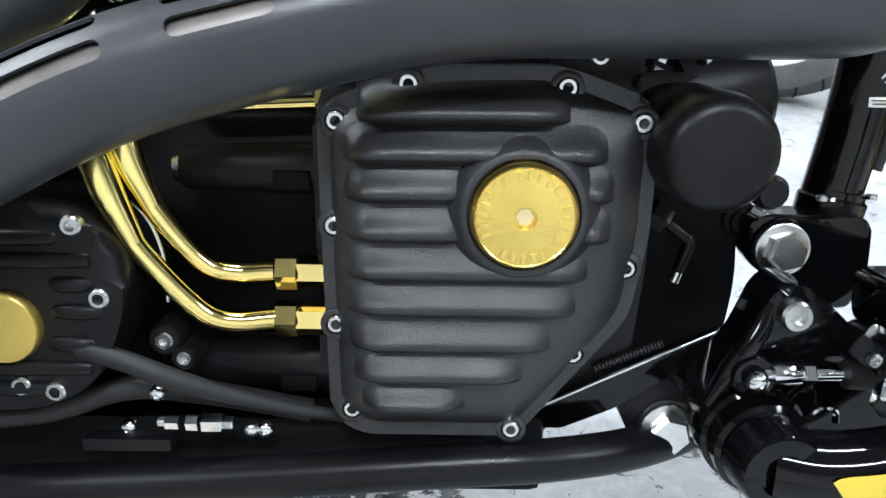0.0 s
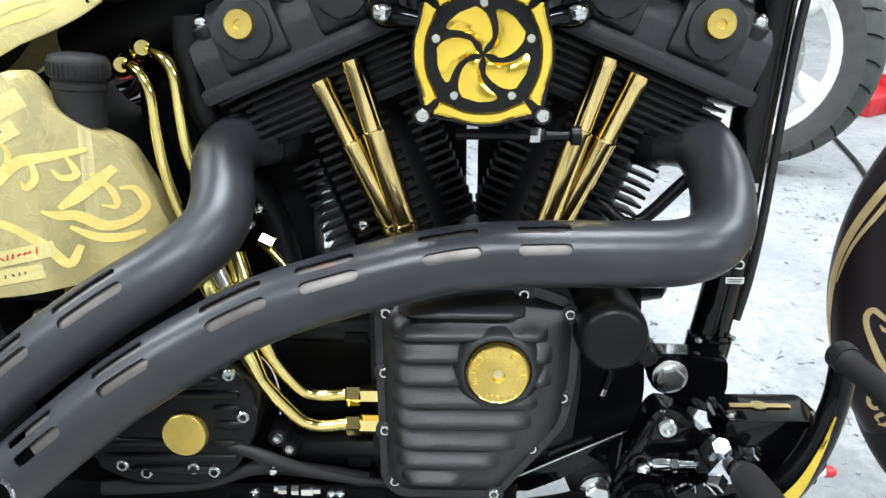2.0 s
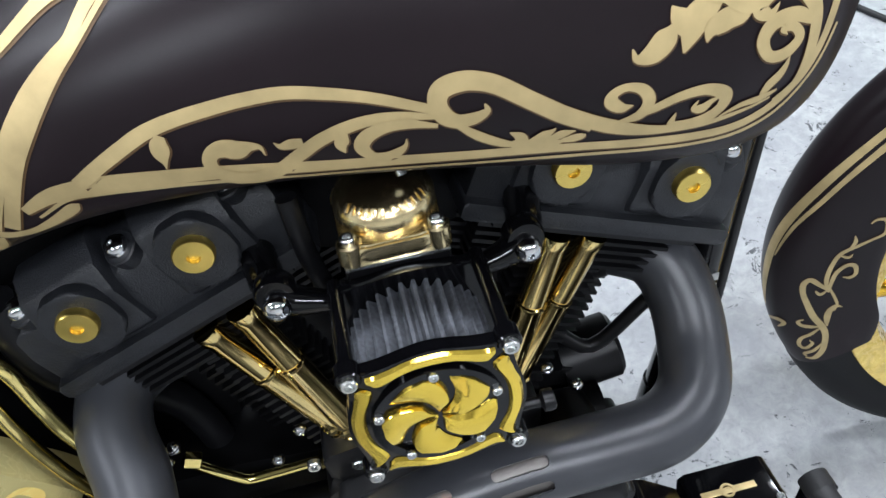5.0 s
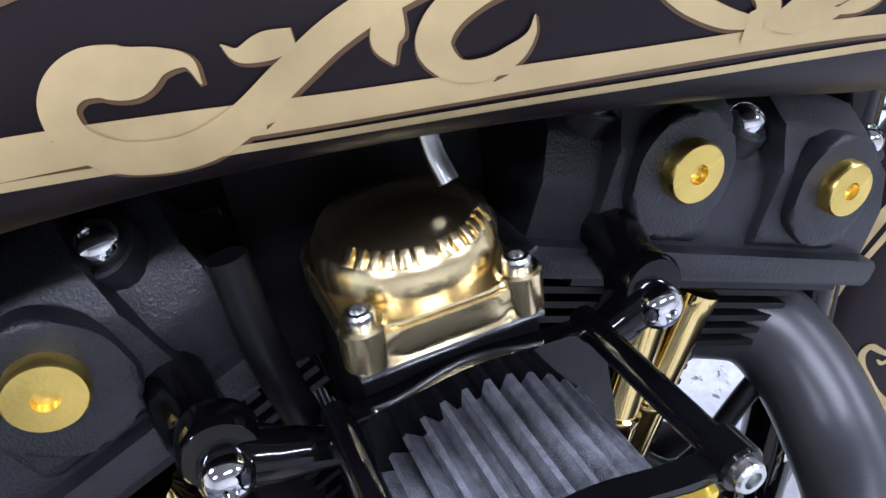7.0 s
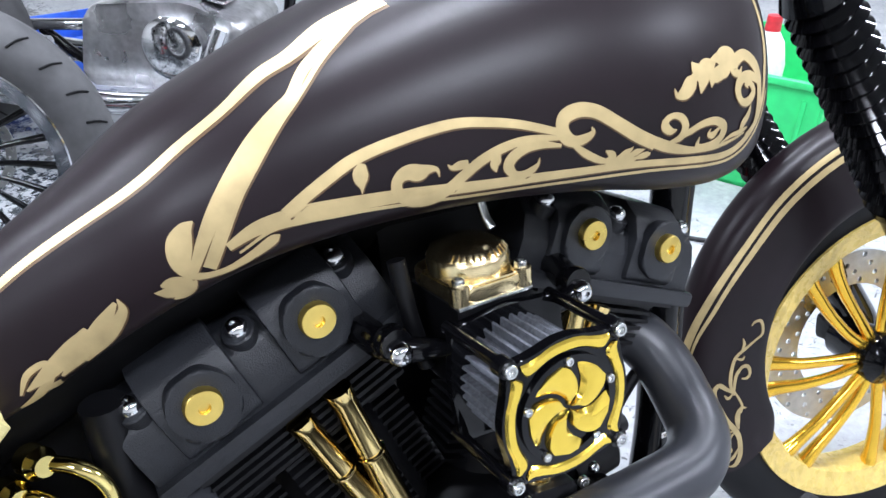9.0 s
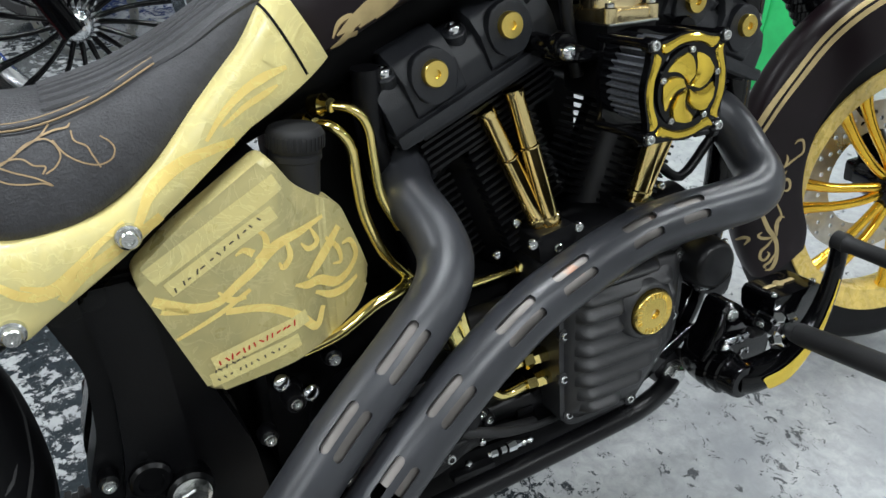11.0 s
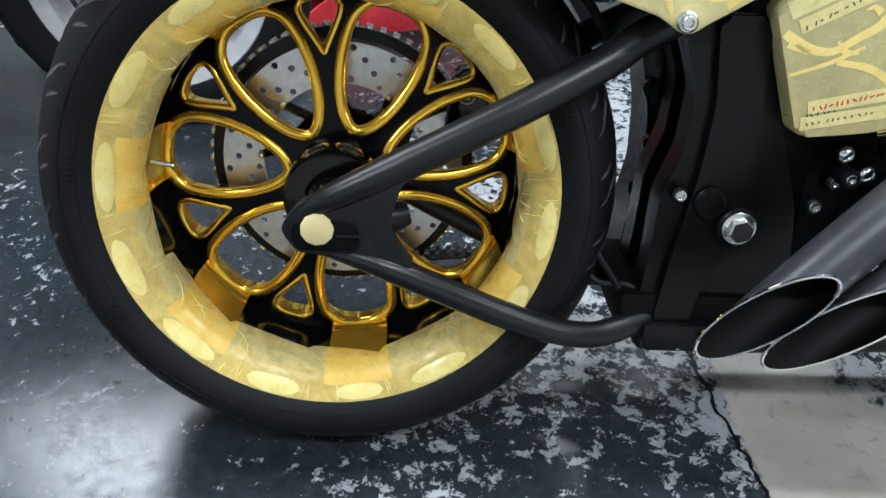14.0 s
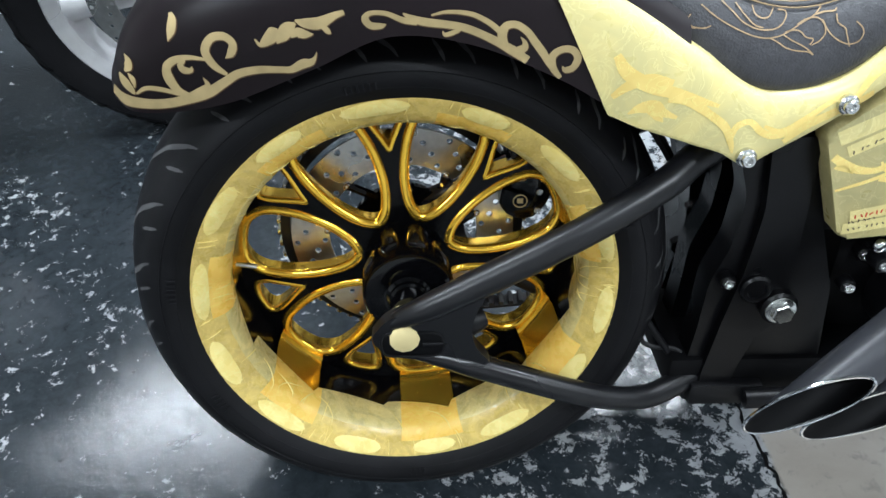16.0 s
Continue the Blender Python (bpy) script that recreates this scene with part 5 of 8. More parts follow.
# ---- rocker details ----
for sign in (-1, 1):
    f = axis_frame(sign)
    rc = [o for o in bike.children if o.name.startswith("rocker_cover")][0 if sign < 0 else 1]
    for x in (-0.0785, 0.0, 0.0785):
        seat_at = f @ Vector((x, -0.022, 0.414))
        up = f.to_3x3() @ Vector((0, -0.45, 1))
        part("bolt_seat", lathe(seat_at, up, [(-0.006, 0.0115), (0.006, 0.0115), (0.007, 0.0105), (0.007, 0)], 20), M_ROCKER, rc)
        screw(rc, seat_at + up.normalized() * 0.006, 0.0078, up, DOME)
    step = prism(rounded([(-0.1, 0.3545), (0.1, 0.3545), (0.1, 0.3675), (-0.1, 0.3675)], 0.003), -0.044, 0.06, 0.003)
    bmesh.ops.transform(step, matrix=f, verts=step.verts)
    part("base", step, M_ROCKER, rc)
    # lifter blocks and base bolts
    blk = prism(rounded([(CX + sign * 0.035, 0.455), (CX + sign * 0.085, 0.455), (CX + sign * 0.088, 0.488), (CX + sign * 0.04, 0.495)], 0.006), -0.055, 0.02, 0.004)
    lb = part("lifter_block", blk, M_SATIN, bike)
    for x, z in ((0.036, 0.488), (0.095, 0.482), (0.062, 0.47)):
        screw(lb, (CX + sign * x, -0.052, z), 0.0055)
    for k, (x, z) in enumerate(((0.10, 0.50), (0.125, 0.47))):
        screw(lb, (CX + sign * x, -0.03, z), 0.0055, kind=DOME)

# ---- cam cover cap: rings of raised marks ----
capmark = mesh_of(block(0, 0, 0.0002, 0.0023, 0.0046, 0.0012, 0.0004), M_BRASS)
tc = [o for o in cover.children if o.name.startswith("timer_cap")][0]
for k in range(23):
    a = radians(205 - k * 14.2 - (6 if k > 6 else 0) - (6 if k > 15 else 0))
    copy_part("raised_mark", capmark, aim((0.0272 + 0.0204 * math.cos(a), -0.1194, 0.3955 + 0.0204 * math.sin(a)), (0, -1, 0), a - math.pi / 2), tc)
part("hex_socket", hexagon(bmesh.new(), 0.0052, -0.004, 0.0001), M_CARBGOLD, tc).matrix_basis = aim((0.0272, -0.1172, 0.3955))

# ---- gold oil lines ----
def pipe(name, pts, r, mat, label=""):
    return part(name, tube(pts, r, 16, 8), mat, bike, label)


for pts, zn in (([(-0.108, -0.060, 0.349), (-0.132, -0.062, 0.349), (-0.148, -0.066, 0.357), (-0.170, -0.07, 0.388), (-0.181, -0.07, 0.415), (-0.19, -0.068, 0.45), (-0.20, -0.06, 0.48)], 0.349), ([(-0.106, -0.066, 0.323), (-0.132, -0.07, 0.3225), (-0.150, -0.074, 0.333), (-0.178, -0.08, 0.37), (-0.189, -0.08, 0.397), (-0.20, -0.078, 0.43), (-0.215, -0.07, 0.47)], 0.323)):
    line = pipe("oil_line", pts, 0.0062, M_GOLD, "polished gold oil line")
    part("swelled_end", tube(pts[3:], [0.0063, 0.0088, 0.0092, 0.0092], 16, 6), M_GOLD, line)
    y = pts[0][1]
    n1 = part("nut", hexagon(bmesh.new(), 0.0105, 0, 0.013), M_GOLD, line)
    n1.matrix_basis = aim((-0.106, y, zn), (1, 0, 0))
    n2 = part("fitting", hexagon(bmesh.new(), 0.0095, 0, 0.02, 0.05), M_GOLD, line)
    n2.matrix_basis = aim((-0.094, y, zn), (1, 0, 0), 0.3)
LINE = [(-0.187, -0.022, 0.485), (-0.182, -0.022, 0.477), (-0.166, -0.022, 0.457), (-0.152, -0.022, 0.442), (-0.145, -0.022, 0.439), (-0.135, -0.022, 0.439), (-0.087, -0.022, 0.441)]
pipe("fuel_line", LINE, 0.0045, M_GOLD, "thin bent gold oil line")
for p, way, size in ((LINE[0], (1, 0, -0.5), 0.0072), (LINE[-1], (1, 0, 0.05), 0.0088)):
    part("line_nut", hexagon(bmesh.new(), size, 0, 0.013), M_GOLD, bike).matrix_basis = aim(p, way)
for dx, pts in ((0, [(-0.300, -0.02, 0.638), (-0.283, -0.035, 0.636), (-0.270, -0.04, 0.618), (-0.267, -0.04, 0.585), (-0.262, -0.04, 0.548), (-0.246, -0.045, 0.505), (-0.225, -0.05, 0.478)]), (1, [(-0.283, -0.015, 0.652), (-0.262, -0.03, 0.648), (-0.250, -0.035, 0.632), (-0.247, -0.035, 0.598), (-0.243, -0.035, 0.565), (-0.228, -0.04, 0.53)])):
    line = pipe("oil_line", pts, 0.0052, M_GOLD, "bent gold oil line beside the oil tank")
    part("banjo", lathe(pts[0], (0.4, -0.9, 0.1), [(-0.01, 0.0105), (0.004, 0.0105), (0.007, 0.008), (0.012, 0.0065), (0.012, 0)], 20), M_GOLD, line)
pipe("feed_line", [(-0.345, -0.07, 0.447), (-0.31, -0.075, 0.458), (-0.275, -0.078, 0.478), (-0.245, -0.07, 0.482), (-0.225, -0.04, 0.480)], 0.0055, M_GOLD, "gold feed line under the oil tank")
for x, z in ((-0.222, 0.462), (-0.205, 0.457)):
    hose = part("braided_end", tube([(x - 0.012, -0.075, z + 0.028), (x, -0.078, z)], 0.0068, 14, 2), M_STEEL, bike)
    part("sleeve", tube([(x, -0.078, z), (x + 0.01, -0.08, z - 0.022)], 0.0075, 14, 2), M_GOLD, hose)

# ---- gearbox side cover ----
GB = rounded([(-0.342, 0.355), (-0.31, 0.39), (-0.205, 0.396), (-0.176, 0.368), (-0.180, 0.330), (-0.199, 0.295), (-0.23, 0.281), (-0.295, 0.281), (-0.338, 0.305)], 0.02)
gbc = part("gearbox_cover", prism(GB, -0.10, -0.03, 0.012, 4), M_SATIN, bike, "black gearbox side cover with round gold cap")
part("gold_cap", lathe((-0.241, -0.099, 0.330), (0, -1, 0), [(0, 0.0195), (0.006, 0.0195), (0.0075, 0.0185), (0.008, 0)], 32), M_BRASS, gbc, "plain round brass cap")
for z, x0, x1 in ((0.378, -0.30, -0.215), (0.366, -0.315, -0.200), (0.353, -0.325, -0.268), (0.353, -0.214, -0.196), (0.338, -0.214, -0.192), (0.320, -0.32, -0.262), (0.320, -0.218, -0.198), (0.306, -0.31, -0.205), (0.294, -0.29, -0.22)):
    part("rib", tube([(x0 - 0.004, -0.094, z), (x0 + 0.003, -0.0985, z), (x1 - 0.003, -0.0985, z), (x1 + 0.004, -0.094, z)], [0.003, 0.0046, 0.0046, 0.003], 14, 4), M_SATIN, gbc)
for x, z in ((-0.190, 0.346), (-0.237, 0.296), (-0.219, 0.293), (-0.279, 0.291), (-0.300, 0.298), (-0.331, 0.318), (-0.2, 0.385)):
    screw(gbc, (x, -0.098, z), 0.0055)
part("cover_edge", tube([(-0.205, -0.07, 0.403), (-0.178, -0.072, 0.388), (-0.166, -0.074, 0.365), (-0.165, -0.074, 0.335)], 0.0011, 8, 6), M_ZINC, gbc)
for x, z, r in ((-0.168, 0.313, 0.0095), (-0.158, 0.302, 0.0075), (-0.36, 0.40, 0.01)):
    part("spacer", lathe((x, -0.055, z), (0, -1, 0), [(0, r), (0.02, r), (0.022, r * 0.85), (0.022, r * 0.5), (0.018, r * 0.45), (0.018, 0)], 20), M_SATIN, gbc)
    screw(gbc, (x, -0.074, z), r * 0.55)
pipe("clutch_cable", [(-0.205, -0.098, 0.318), (-0.178, -0.098, 0.308), (-0.155, -0.095, 0.297), (-0.12, -0.085, 0.281), (-0.085, -0.072, 0.267), (-0.04, -0.058, 0.257), (0.03, -0.05, 0.256)], [0.0055, 0.0058, 0.0058, 0.0042, 0.004, 0.004, 0.0038], M_RUBBER, "black clutch cable with metal end")
pipe("hose", [(-0.33, -0.08, 0.262), (-0.24, -0.085, 0.272), (-0.19, -0.08, 0.285), (-0.15, -0.07, 0.278), (-0.09, -0.06, 0.262)], 0.007, M_RUBBER)
adj = part("cable_adjuster", tube([(-0.170, -0.09, 0.2695), (-0.163, -0.09, 0.2695)], 0.003, 12, 1), M_ZINC, bike, "bright threaded cable adjuster")
for x, r, h in ((-0.166, 0.0042, 0.008), (-0.154, 0.0048, 0.007), (-0.145, 0.0058, 0.011), (-0.134, 0.004, 0.006)):
    part("adjuster_nut", hexagon(bmesh.new(), r, 0, h), M_CHROME, adj).matrix_basis = aim((x, -0.09, 0.2695), (1, 0, 0), x * 90)
for x, z in ((-0.19, 0.262), (-0.172, 0.284), (-0.12, 0.262), (-0.112, 0.262)):
    screw(adj, (x, -0.082, z), 0.0048, kind=DOME)
part("stand_bracket", block(-0.188, -0.088, 0.2565, 0.05, 0.012, 0.008, 0.002), M_SATIN, bike)

# ---- oil filter and front mounts ----
flt = part("oil_filter", lathe((0.1205, -0.04, 0.4255), (0.0, -1, 0), [(-0.02, 0.029), (0.01, 0.031), (0.06, 0.0300), (0.070, 0.0285), (0.0755, 0.025), (0.077, 0.021), (0.0772, 0)], 48), M_SATIN, bike, "round black oil filter canister")
part("mount", lathe((0.109, -0.02, 0.424), (1, 0, 0), [(-0.02, 0.018), (0.05, 0.018)], 24), M_SATIN, flt)
part("filter_lug", lathe((0.151, -0.05, 0.4055), (0, -1, 0), [(0, 0.009), (0.05, 0.009), (0.054, 0.007), (0.054, 0)], 20), M_SATIN, flt)
sns = pipe("oil_sender", [(0.125, -0.022, 0.3705), (0.133, -0.024, 0.3645), (0.1375, -0.025, 0.3605), (0.1355, -0.025, 0.352), (0.1315, -0.024, 0.338)], [0.0040, 0.0040, 0.0042, 0.0040, 0.0034], M_SATIN, "black elbow oil sender")
part("sender_nut", hexagon(bmesh.new(), 0.0088, 0, 0.013), M_SATIN, sns).matrix_basis = aim((0.113, -0.022, 0.379), (0.8, 0, -0.55))
part("sender_tip", tube([(0.1325, -0.0245, 0.341), (0.1305, -0.0245, 0.3345)], 0.0036, 12, 2), M_ZINC, sns)
mount = part("engine_mount", prism(rounded([(0.1705, 0.3745), (0.182, 0.3795), (0.244, 0.3775), (0.246, 0.345), (0.238, 0.318), (0.215, 0.325), (0.196, 0.3335), (0.1745, 0.349)], 0.008), -0.030, -0.004, 0.003), M_GLOSS, bike, "gloss black engine mount gusset with large hex bolts")
part("back_plate", prism(rounded([(0.07, 0.46), (0.15, 0.46), (0.17, 0.39), (0.176, 0.33), (0.168, 0.27), (0.14, 0.25), (0.07, 0.25)], 0.02), -0.006, 0.03, 0.004), M_SHADOWED, mount)
screw(mount, (0.1905, -0.0335, 0.3585), 0.0125, kind=HEXBOLT, label="zinc hex bolt", name="bolt")
part("bolt_boss", lathe((0.1905, -0.02, 0.3585), (0, -1, 0), [(0, 0.0185), (0.0125, 0.0185), (0.0138, 0.0175), (0.0138, 0)], 28), M_GLOSS, mount)
part("bolt_boss", lathe((0.1745, 0.01, 0.3695), (0, -1, 0), [(0, 0.0125), (0.016, 0.0125), (0.018, 0.0105), (0.018, 0.0075), (0.022, 0.007), (0.022, 0)], 28), M_SATIN, mount)
tab = part("mount_tab", prism(rounded([(0.088, 0.281), (0.112, 0.289), (0.1285, 0.281), (0.1405, 0.262), (0.1395, 0.240), (0.126, 0.230), (0.110, 0.234), (0.100, 0.250)], 0.009), -0.0555, -0.03, 0.003), M_SATIN, mount)
part("bolt_boss", lathe((0.1245, -0.04, 0.2515), (0, -1, 0), [(0, 0.0185), (0.0165, 0.0185), (0.018, 0.017), (0.018, 0)], 28), M_SATIN, tab)
screw(mount, (0.1245, -0.0575, 0.2515), 0.0125, kind=HEXBOLT, name="bolt")
screw(mount, (0.1731, -0.0935, 0.3398), 0.0085, label="bright socket screw")
part("tube_clamp", lathe((0.2395, 0.012, 0.381), (0.17, 0, 1), [(-0.045, 0.021), (0.0, 0.0215), (0.002, 0.0195), (0.006, 0.0195), (0.007, 0.018)], 24), M_GLOSS, mount)
for x, y in ((0.2225, -0.009), (0.256, -0.004)):
    screw(mount, (x, y, 0.3835), 0.0034, (0, 0, 1))
part("frame_weld", tube([(0.236, 0.012, 0.375), (0.227, 0.012, 0.335), (0.206, 0.008, 0.295), (0.175, 0.002, 0.265), (0.14, -0.02, 0.254)], 0.0185, 18, 6), M_GLOSS, mount)
part("light_chip", prism(rounded([(0.066, 0.305), (0.078, 0.329), (0.083, 0.328), (0.075, 0.307), (0.064, 0.296)], 0.002), -0.058, -0.05, 0.001), M_ZINC, mount)
stay = part("bright_stay", tube([(0.030, -0.058, 0.2605), (0.0483, -0.060, 0.2674), (0.10, -0.060, 0.2930), (0.1508, -0.060, 0.3171)], [0.0012, 0.0015, 0.0015, 0.0010], 10, 4), M_CHROME, mount, "thin bright metal edge")
part("stay_plate", prism(rounded([(0.03, 0.253), (0.0483, 0.2654), (0.10, 0.2912), (0.1508, 0.3153), (0.160, 0.308), (0.12, 0.285), (0.09, 0.265), (0.06, 0.252)], 0.003), -0.0595, -0.05, 0.001), M_GLOSS, stay)
part("threaded_rod", tube([(0.078, -0.055, 0.2885), (0.118, -0.055, 0.3060)], 0.0024, 10, 2), M_RUBBER, stay)
ring_me = mesh_of(lathe((0, 0, 0), (0, 0, 1), [(0, 0.0024), (0.0004, 0.0031), (0.0008, 0.0024)], 10), M_SATIN)
for k in range(20):
    copy_part("thread", ring_me, aim((0.0785 + 0.002 * k, -0.055, 0.2887 + 0.000875 * k), (1, 0, 0.4375)), stay)

# ---- forward foot controls ----
ctl = part("control_bracket", prism(rounded([(0.160, 0.349), (0.1675, 0.3565), (0.181, 0.354), (0.192, 0.345), (0.226, 0.3135), (0.252, 0.290), (0.245, 0.25), (0.205, 0.222), (0.170, 0.222), (0.1426, 0.250), (0.1292, 0.278), (0.1285, 0.292), (0.150, 0.322)], 0.010), -0.095, -0.064, 0.006, 3), M_GLOSS, bike, "gloss black forward control bracket")
part("pivot_drum", lathe((0.1565, -0.09, 0.2725), (0.03, -1, -0.03), [(0, 0.0290), (0.012, 0.0285), (0.014, 0.0262), (0.026, 0.0262), (0.028, 0.0235), (0.031, 0.0232), (0.033, 0.0220), (0.046, 0.0218), (0.050, 0.0200), (0.051, 0.012), (0.047, 0.0115), (0.047, 0)], 40), M_GLOSS, ctl, "gloss black stepped pivot drum")
part("bracket_rib", tube([(0.160, -0.096, 0.345), (0.152, -0.099, 0.326), (0.142, -0.099, 0.308), (0.133, -0.096, 0.288)], [0.004, 0.0065, 0.0065, 0.004], 14, 6), M_GLOSS, ctl)
rod = part("link_rod", tube([(0.155, -0.107, 0.3105), (0.220, -0.107, 0.3115)], 0.0036, 14, 1), M_CHROME, ctl, "chrome adjusting rod")
part("rod_end", lathe((0.1515, -0.090, 0.3085), (0, -1, 0), [(0, 0.0120), (0.016, 0.0120), (0.018, 0.0108), (0.018, 0.0068), (0.0215, 0.0062), (0.0215, 0)], 26), M_GLOSS, rod)
part("rod_sleeve", lathe((0.160, -0.107, 0.3106), (1, 0, 0.012), [(0, 0.0058), (0.014, 0.0058), (0.016, 0.0045)], 18), M_CHROME, rod)
part("rod_nut", hexagon(bmesh.new(), 0.0072, 0, 0.006), M_CHROME, rod).matrix_basis = aim((0.1755, -0.107, 0.3108), (1, 0, 0))
part("rod_bush", lathe((0.198, -0.107, 0.3112), (1, 0, 0), [(0, 0.0075), (0.016, 0.0085), (0.018, 0.007)], 18), M_RUBBER, rod)
screw(rod, (0.1515, -0.1100, 0.3085), 0.0058, kind=DOME)
part("spring_clip", tube([(0.183, -0.106, 0.284), (0.188, -0.107, 0.291), (0.196, -0.107, 0.290), (0.198, -0.106, 0.283)], 0.0018, 8, 4), M_CHROME, ctl)
pedal = part("brake_pedal", tube([(0.160, -0.122, 0.268), (0.182, -0.130, 0.268), (0.210, -0.136, 0.276), (0.238, -0.140, 0.292), (0.262, -0.143, 0.318), (0.278, -0.144, 0.352), (0.287, -0.144, 0.390), (0.289, -0.144, 0.424)], [0.021, 0.021, 0.019, 0.0155, 0.013, 0.0112, 0.0102, 0.0102], 20, 8), M_GLOSS, bike, "gloss black curved brake pedal with gold inlay")
bm = bmesh.new()
prev = None
for x, y, z, w in spline([(0.1815, -0.1515, 0.267, 0.016), (0.188, -0.1525, 0.2685, 0.020), (0.210, -0.1560, 0.275, 0.019), (0.236, -0.1566, 0.291, 0.014), (0.260, -0.1570, 0.318, 0.009), (0.275, -0.1562, 0.352, 0.005), (0.283, -0.155, 0.38, 0.002)], 6):
    row = [bm.verts.new((x + w * 0.35, y, z - w * 0.5)), bm.verts.new((x, y - 0.0012, z)), bm.verts.new((x - w * 0.35, y, z + w * 0.5))]
    if prev:
        for i in (0, 1):
            bm.faces.new((prev[i], prev[i + 1], row[i + 1], row[i]))
    prev = row
part("gold_inlay", bm, M_YELLOWGOLD, pedal)
part("pedal_peg", tube([(0.289, -0.137, 0.424), (0.2893, -0.152, 0.4234), (0.2894, -0.155, 0.4233), (0.2918, -0.205, 0.421), (0.2919, -0.207, 0.421), (0.2923, -0.219, 0.4205)], [0.0120, 0.0120, 0.0098, 0.0102, 0.0118, 0.0118], 22, 2), M_RUBBER, pedal, "black rubber pedal peg")
peg = part("foot_peg", tube([(0.2225, -0.140, 0.3245), (0.222, -0.156, 0.326), (0.222, -0.158, 0.3262), (0.2165, -0.283, 0.3412), (0.2163, -0.291, 0.342)], [0.009, 0.009, 0.0132, 0.0140, 0.0122], 24, 3), M_RUBBER, bike, "black rubber foot peg on a chrome clevis")
part("peg_collar", lathe((0.222, -0.153, 0.3257), (0, -1, 0.1), [(0, 0.0105), (0.002, 0.0128), (0.005, 0.0128), (0.006, 0.012)], 24), M_GLOSS, peg)
part("clevis", block(0.2125, -0.125, 0.3255, 0.026, 0.036, 0.022, 0.004, Matrix.Rotation(radians(35), 4, "Y")), M_CHROME, peg, "chrome clevis")
part("clevis_base", lathe((0.212, -0.09, 0.3225), (0, -1, 0.1), [(0, 0.013), (0.016, 0.012), (0.022, 0.0095)], 20), M_GLOSS, peg)
part("clevis_bolt", hexagon(bmesh.new(), 0.0085, 0, 0.012), M_CHROME, peg).matrix_basis = aim((0.205, -0.138, 0.317), (-0.5, -0.7, -0.5))
part("clevis_bolt", hexagon(bmesh.new(), 0.0078, 0, 0.012), M_CHROME, peg).matrix_basis = aim((0.208, -0.134, 0.337), (-0.3, -0.5, 0.8))
part("clevis_bolt", hexagon(bmesh.new(), 0.0065, 0, 0.01), M_CHROME, peg).matrix_basis = aim((0.228, -0.134, 0.336), (0.6, -0.6, 0.5))
mc = part("master_cylinder", prism(rounded([(0.212, 0.361), (0.294, 0.361), (0.298, 0.315), (0.26, 0.298), (0.225, 0.318), (0.214, 0.335)], 0.006), -0.125, -0.075, 0.003, back=True), M_GLOSS, bike, "gloss black master cylinder with gold badge on top")
part("badge", block(0.248, -0.100, 0.3625, 0.05, 0.006, 0.0012, 0.0004), M_LEAFGOLD, mc)
part("badge_ring", lathe((0.247, -0.100, 0.362), (0, 0, 1), [(0, 0.0065), (0.0016, 0.0065), (0.0016, 0.0045), (0, 0.0045)], 22, closed=True), M_LEAFGOLD, mc)
for x, y in ((0.218, -0.118), (0.286, -0.118)):
    screw(mc, (x, y, 0.3615), 0.004, (0, 0, 1))
part("bleed_body", lathe((0.285, -0.114, 0.310), (1, 0, 0), [(0, 0.0115), (0.006, 0.0115), (0.007, 0.008)], 20), M_GLOSS, mc)
part("bleed_nipple", lathe((0.291, -0.114, 0.3095), (1, 0, 0), [(0, 0.0045), (0.01, 0.0045), (0.012, 0.0035)], 14), M_WHITE, mc)
part("bleed_cap", lathe((0.302, -0.114, 0.3095), (1, 0, 0), [(0, 0.005), (0.006, 0.005), (0.009, 0.003), (0.009, 0)], 14), M_RED, mc, "red bleed cap")
# labels on the down tube
dl = part("warning_label", block(0.2515, -0.0070, 0.4436, 0.017, 0.0008, 0.006, 0.0002), M_WHITE, bike, "small white printed label on the down tube")
for z, w in ((0.4446, 0.014), (0.4426, 0.012)):
    part("print_bar", block(0.2515, -0.0076, z, w, 0.0004, 0.001, 0), M_INK, dl)
part("print_mark", tube([(0.249, -0.0068, 0.4575), (0.253, -0.0070, 0.4625), (0.258, -0.0066, 0.4605), (0.257, -0.0068, 0.4555), (0.251, -0.0068, 0.4555)], 0.0008, 6, 4), M_WHITE, dl)
for k in range(4):
    part("print_bar", block(0.2585 + k * 0.0008, -0.0062, 0.495 + k * 0.012, 0.006, 0.0006, 0.008, 0), M_STEEL, dl)
pipe("brake_hose", [(0.262, 0.008, 0.40), (0.270, 0.008, 0.44), (0.278, 0.01, 0.50), (0.286, 0.012, 0.60), (0.296, 0.012, 0.70), (0.325, 0.01, 0.85)], 0.0042, M_RUBBER, "black brake hose beside the down tube")

# ---- frame behind the gearbox ----
side_plate = part("frame_plate", prism(rounded([(-0.532, 0.515), (-0.545, 0.553), (-0.455, 0.556), (-0.43, 0.445), (-0.40, 0.36), (-0.385, 0.225), (-0.455, 0.186), (-0.545, 0.186), (-0.556, 0.215), (-0.548, 0.262), (-0.544, 0.30), (-0.541, 0.37), (-0.524, 0.42), (-0.520, 0.48)], 0.012), -0.058, -0.02, 0.005), M_CASTING, bike, "black rear frame casting with bolts")
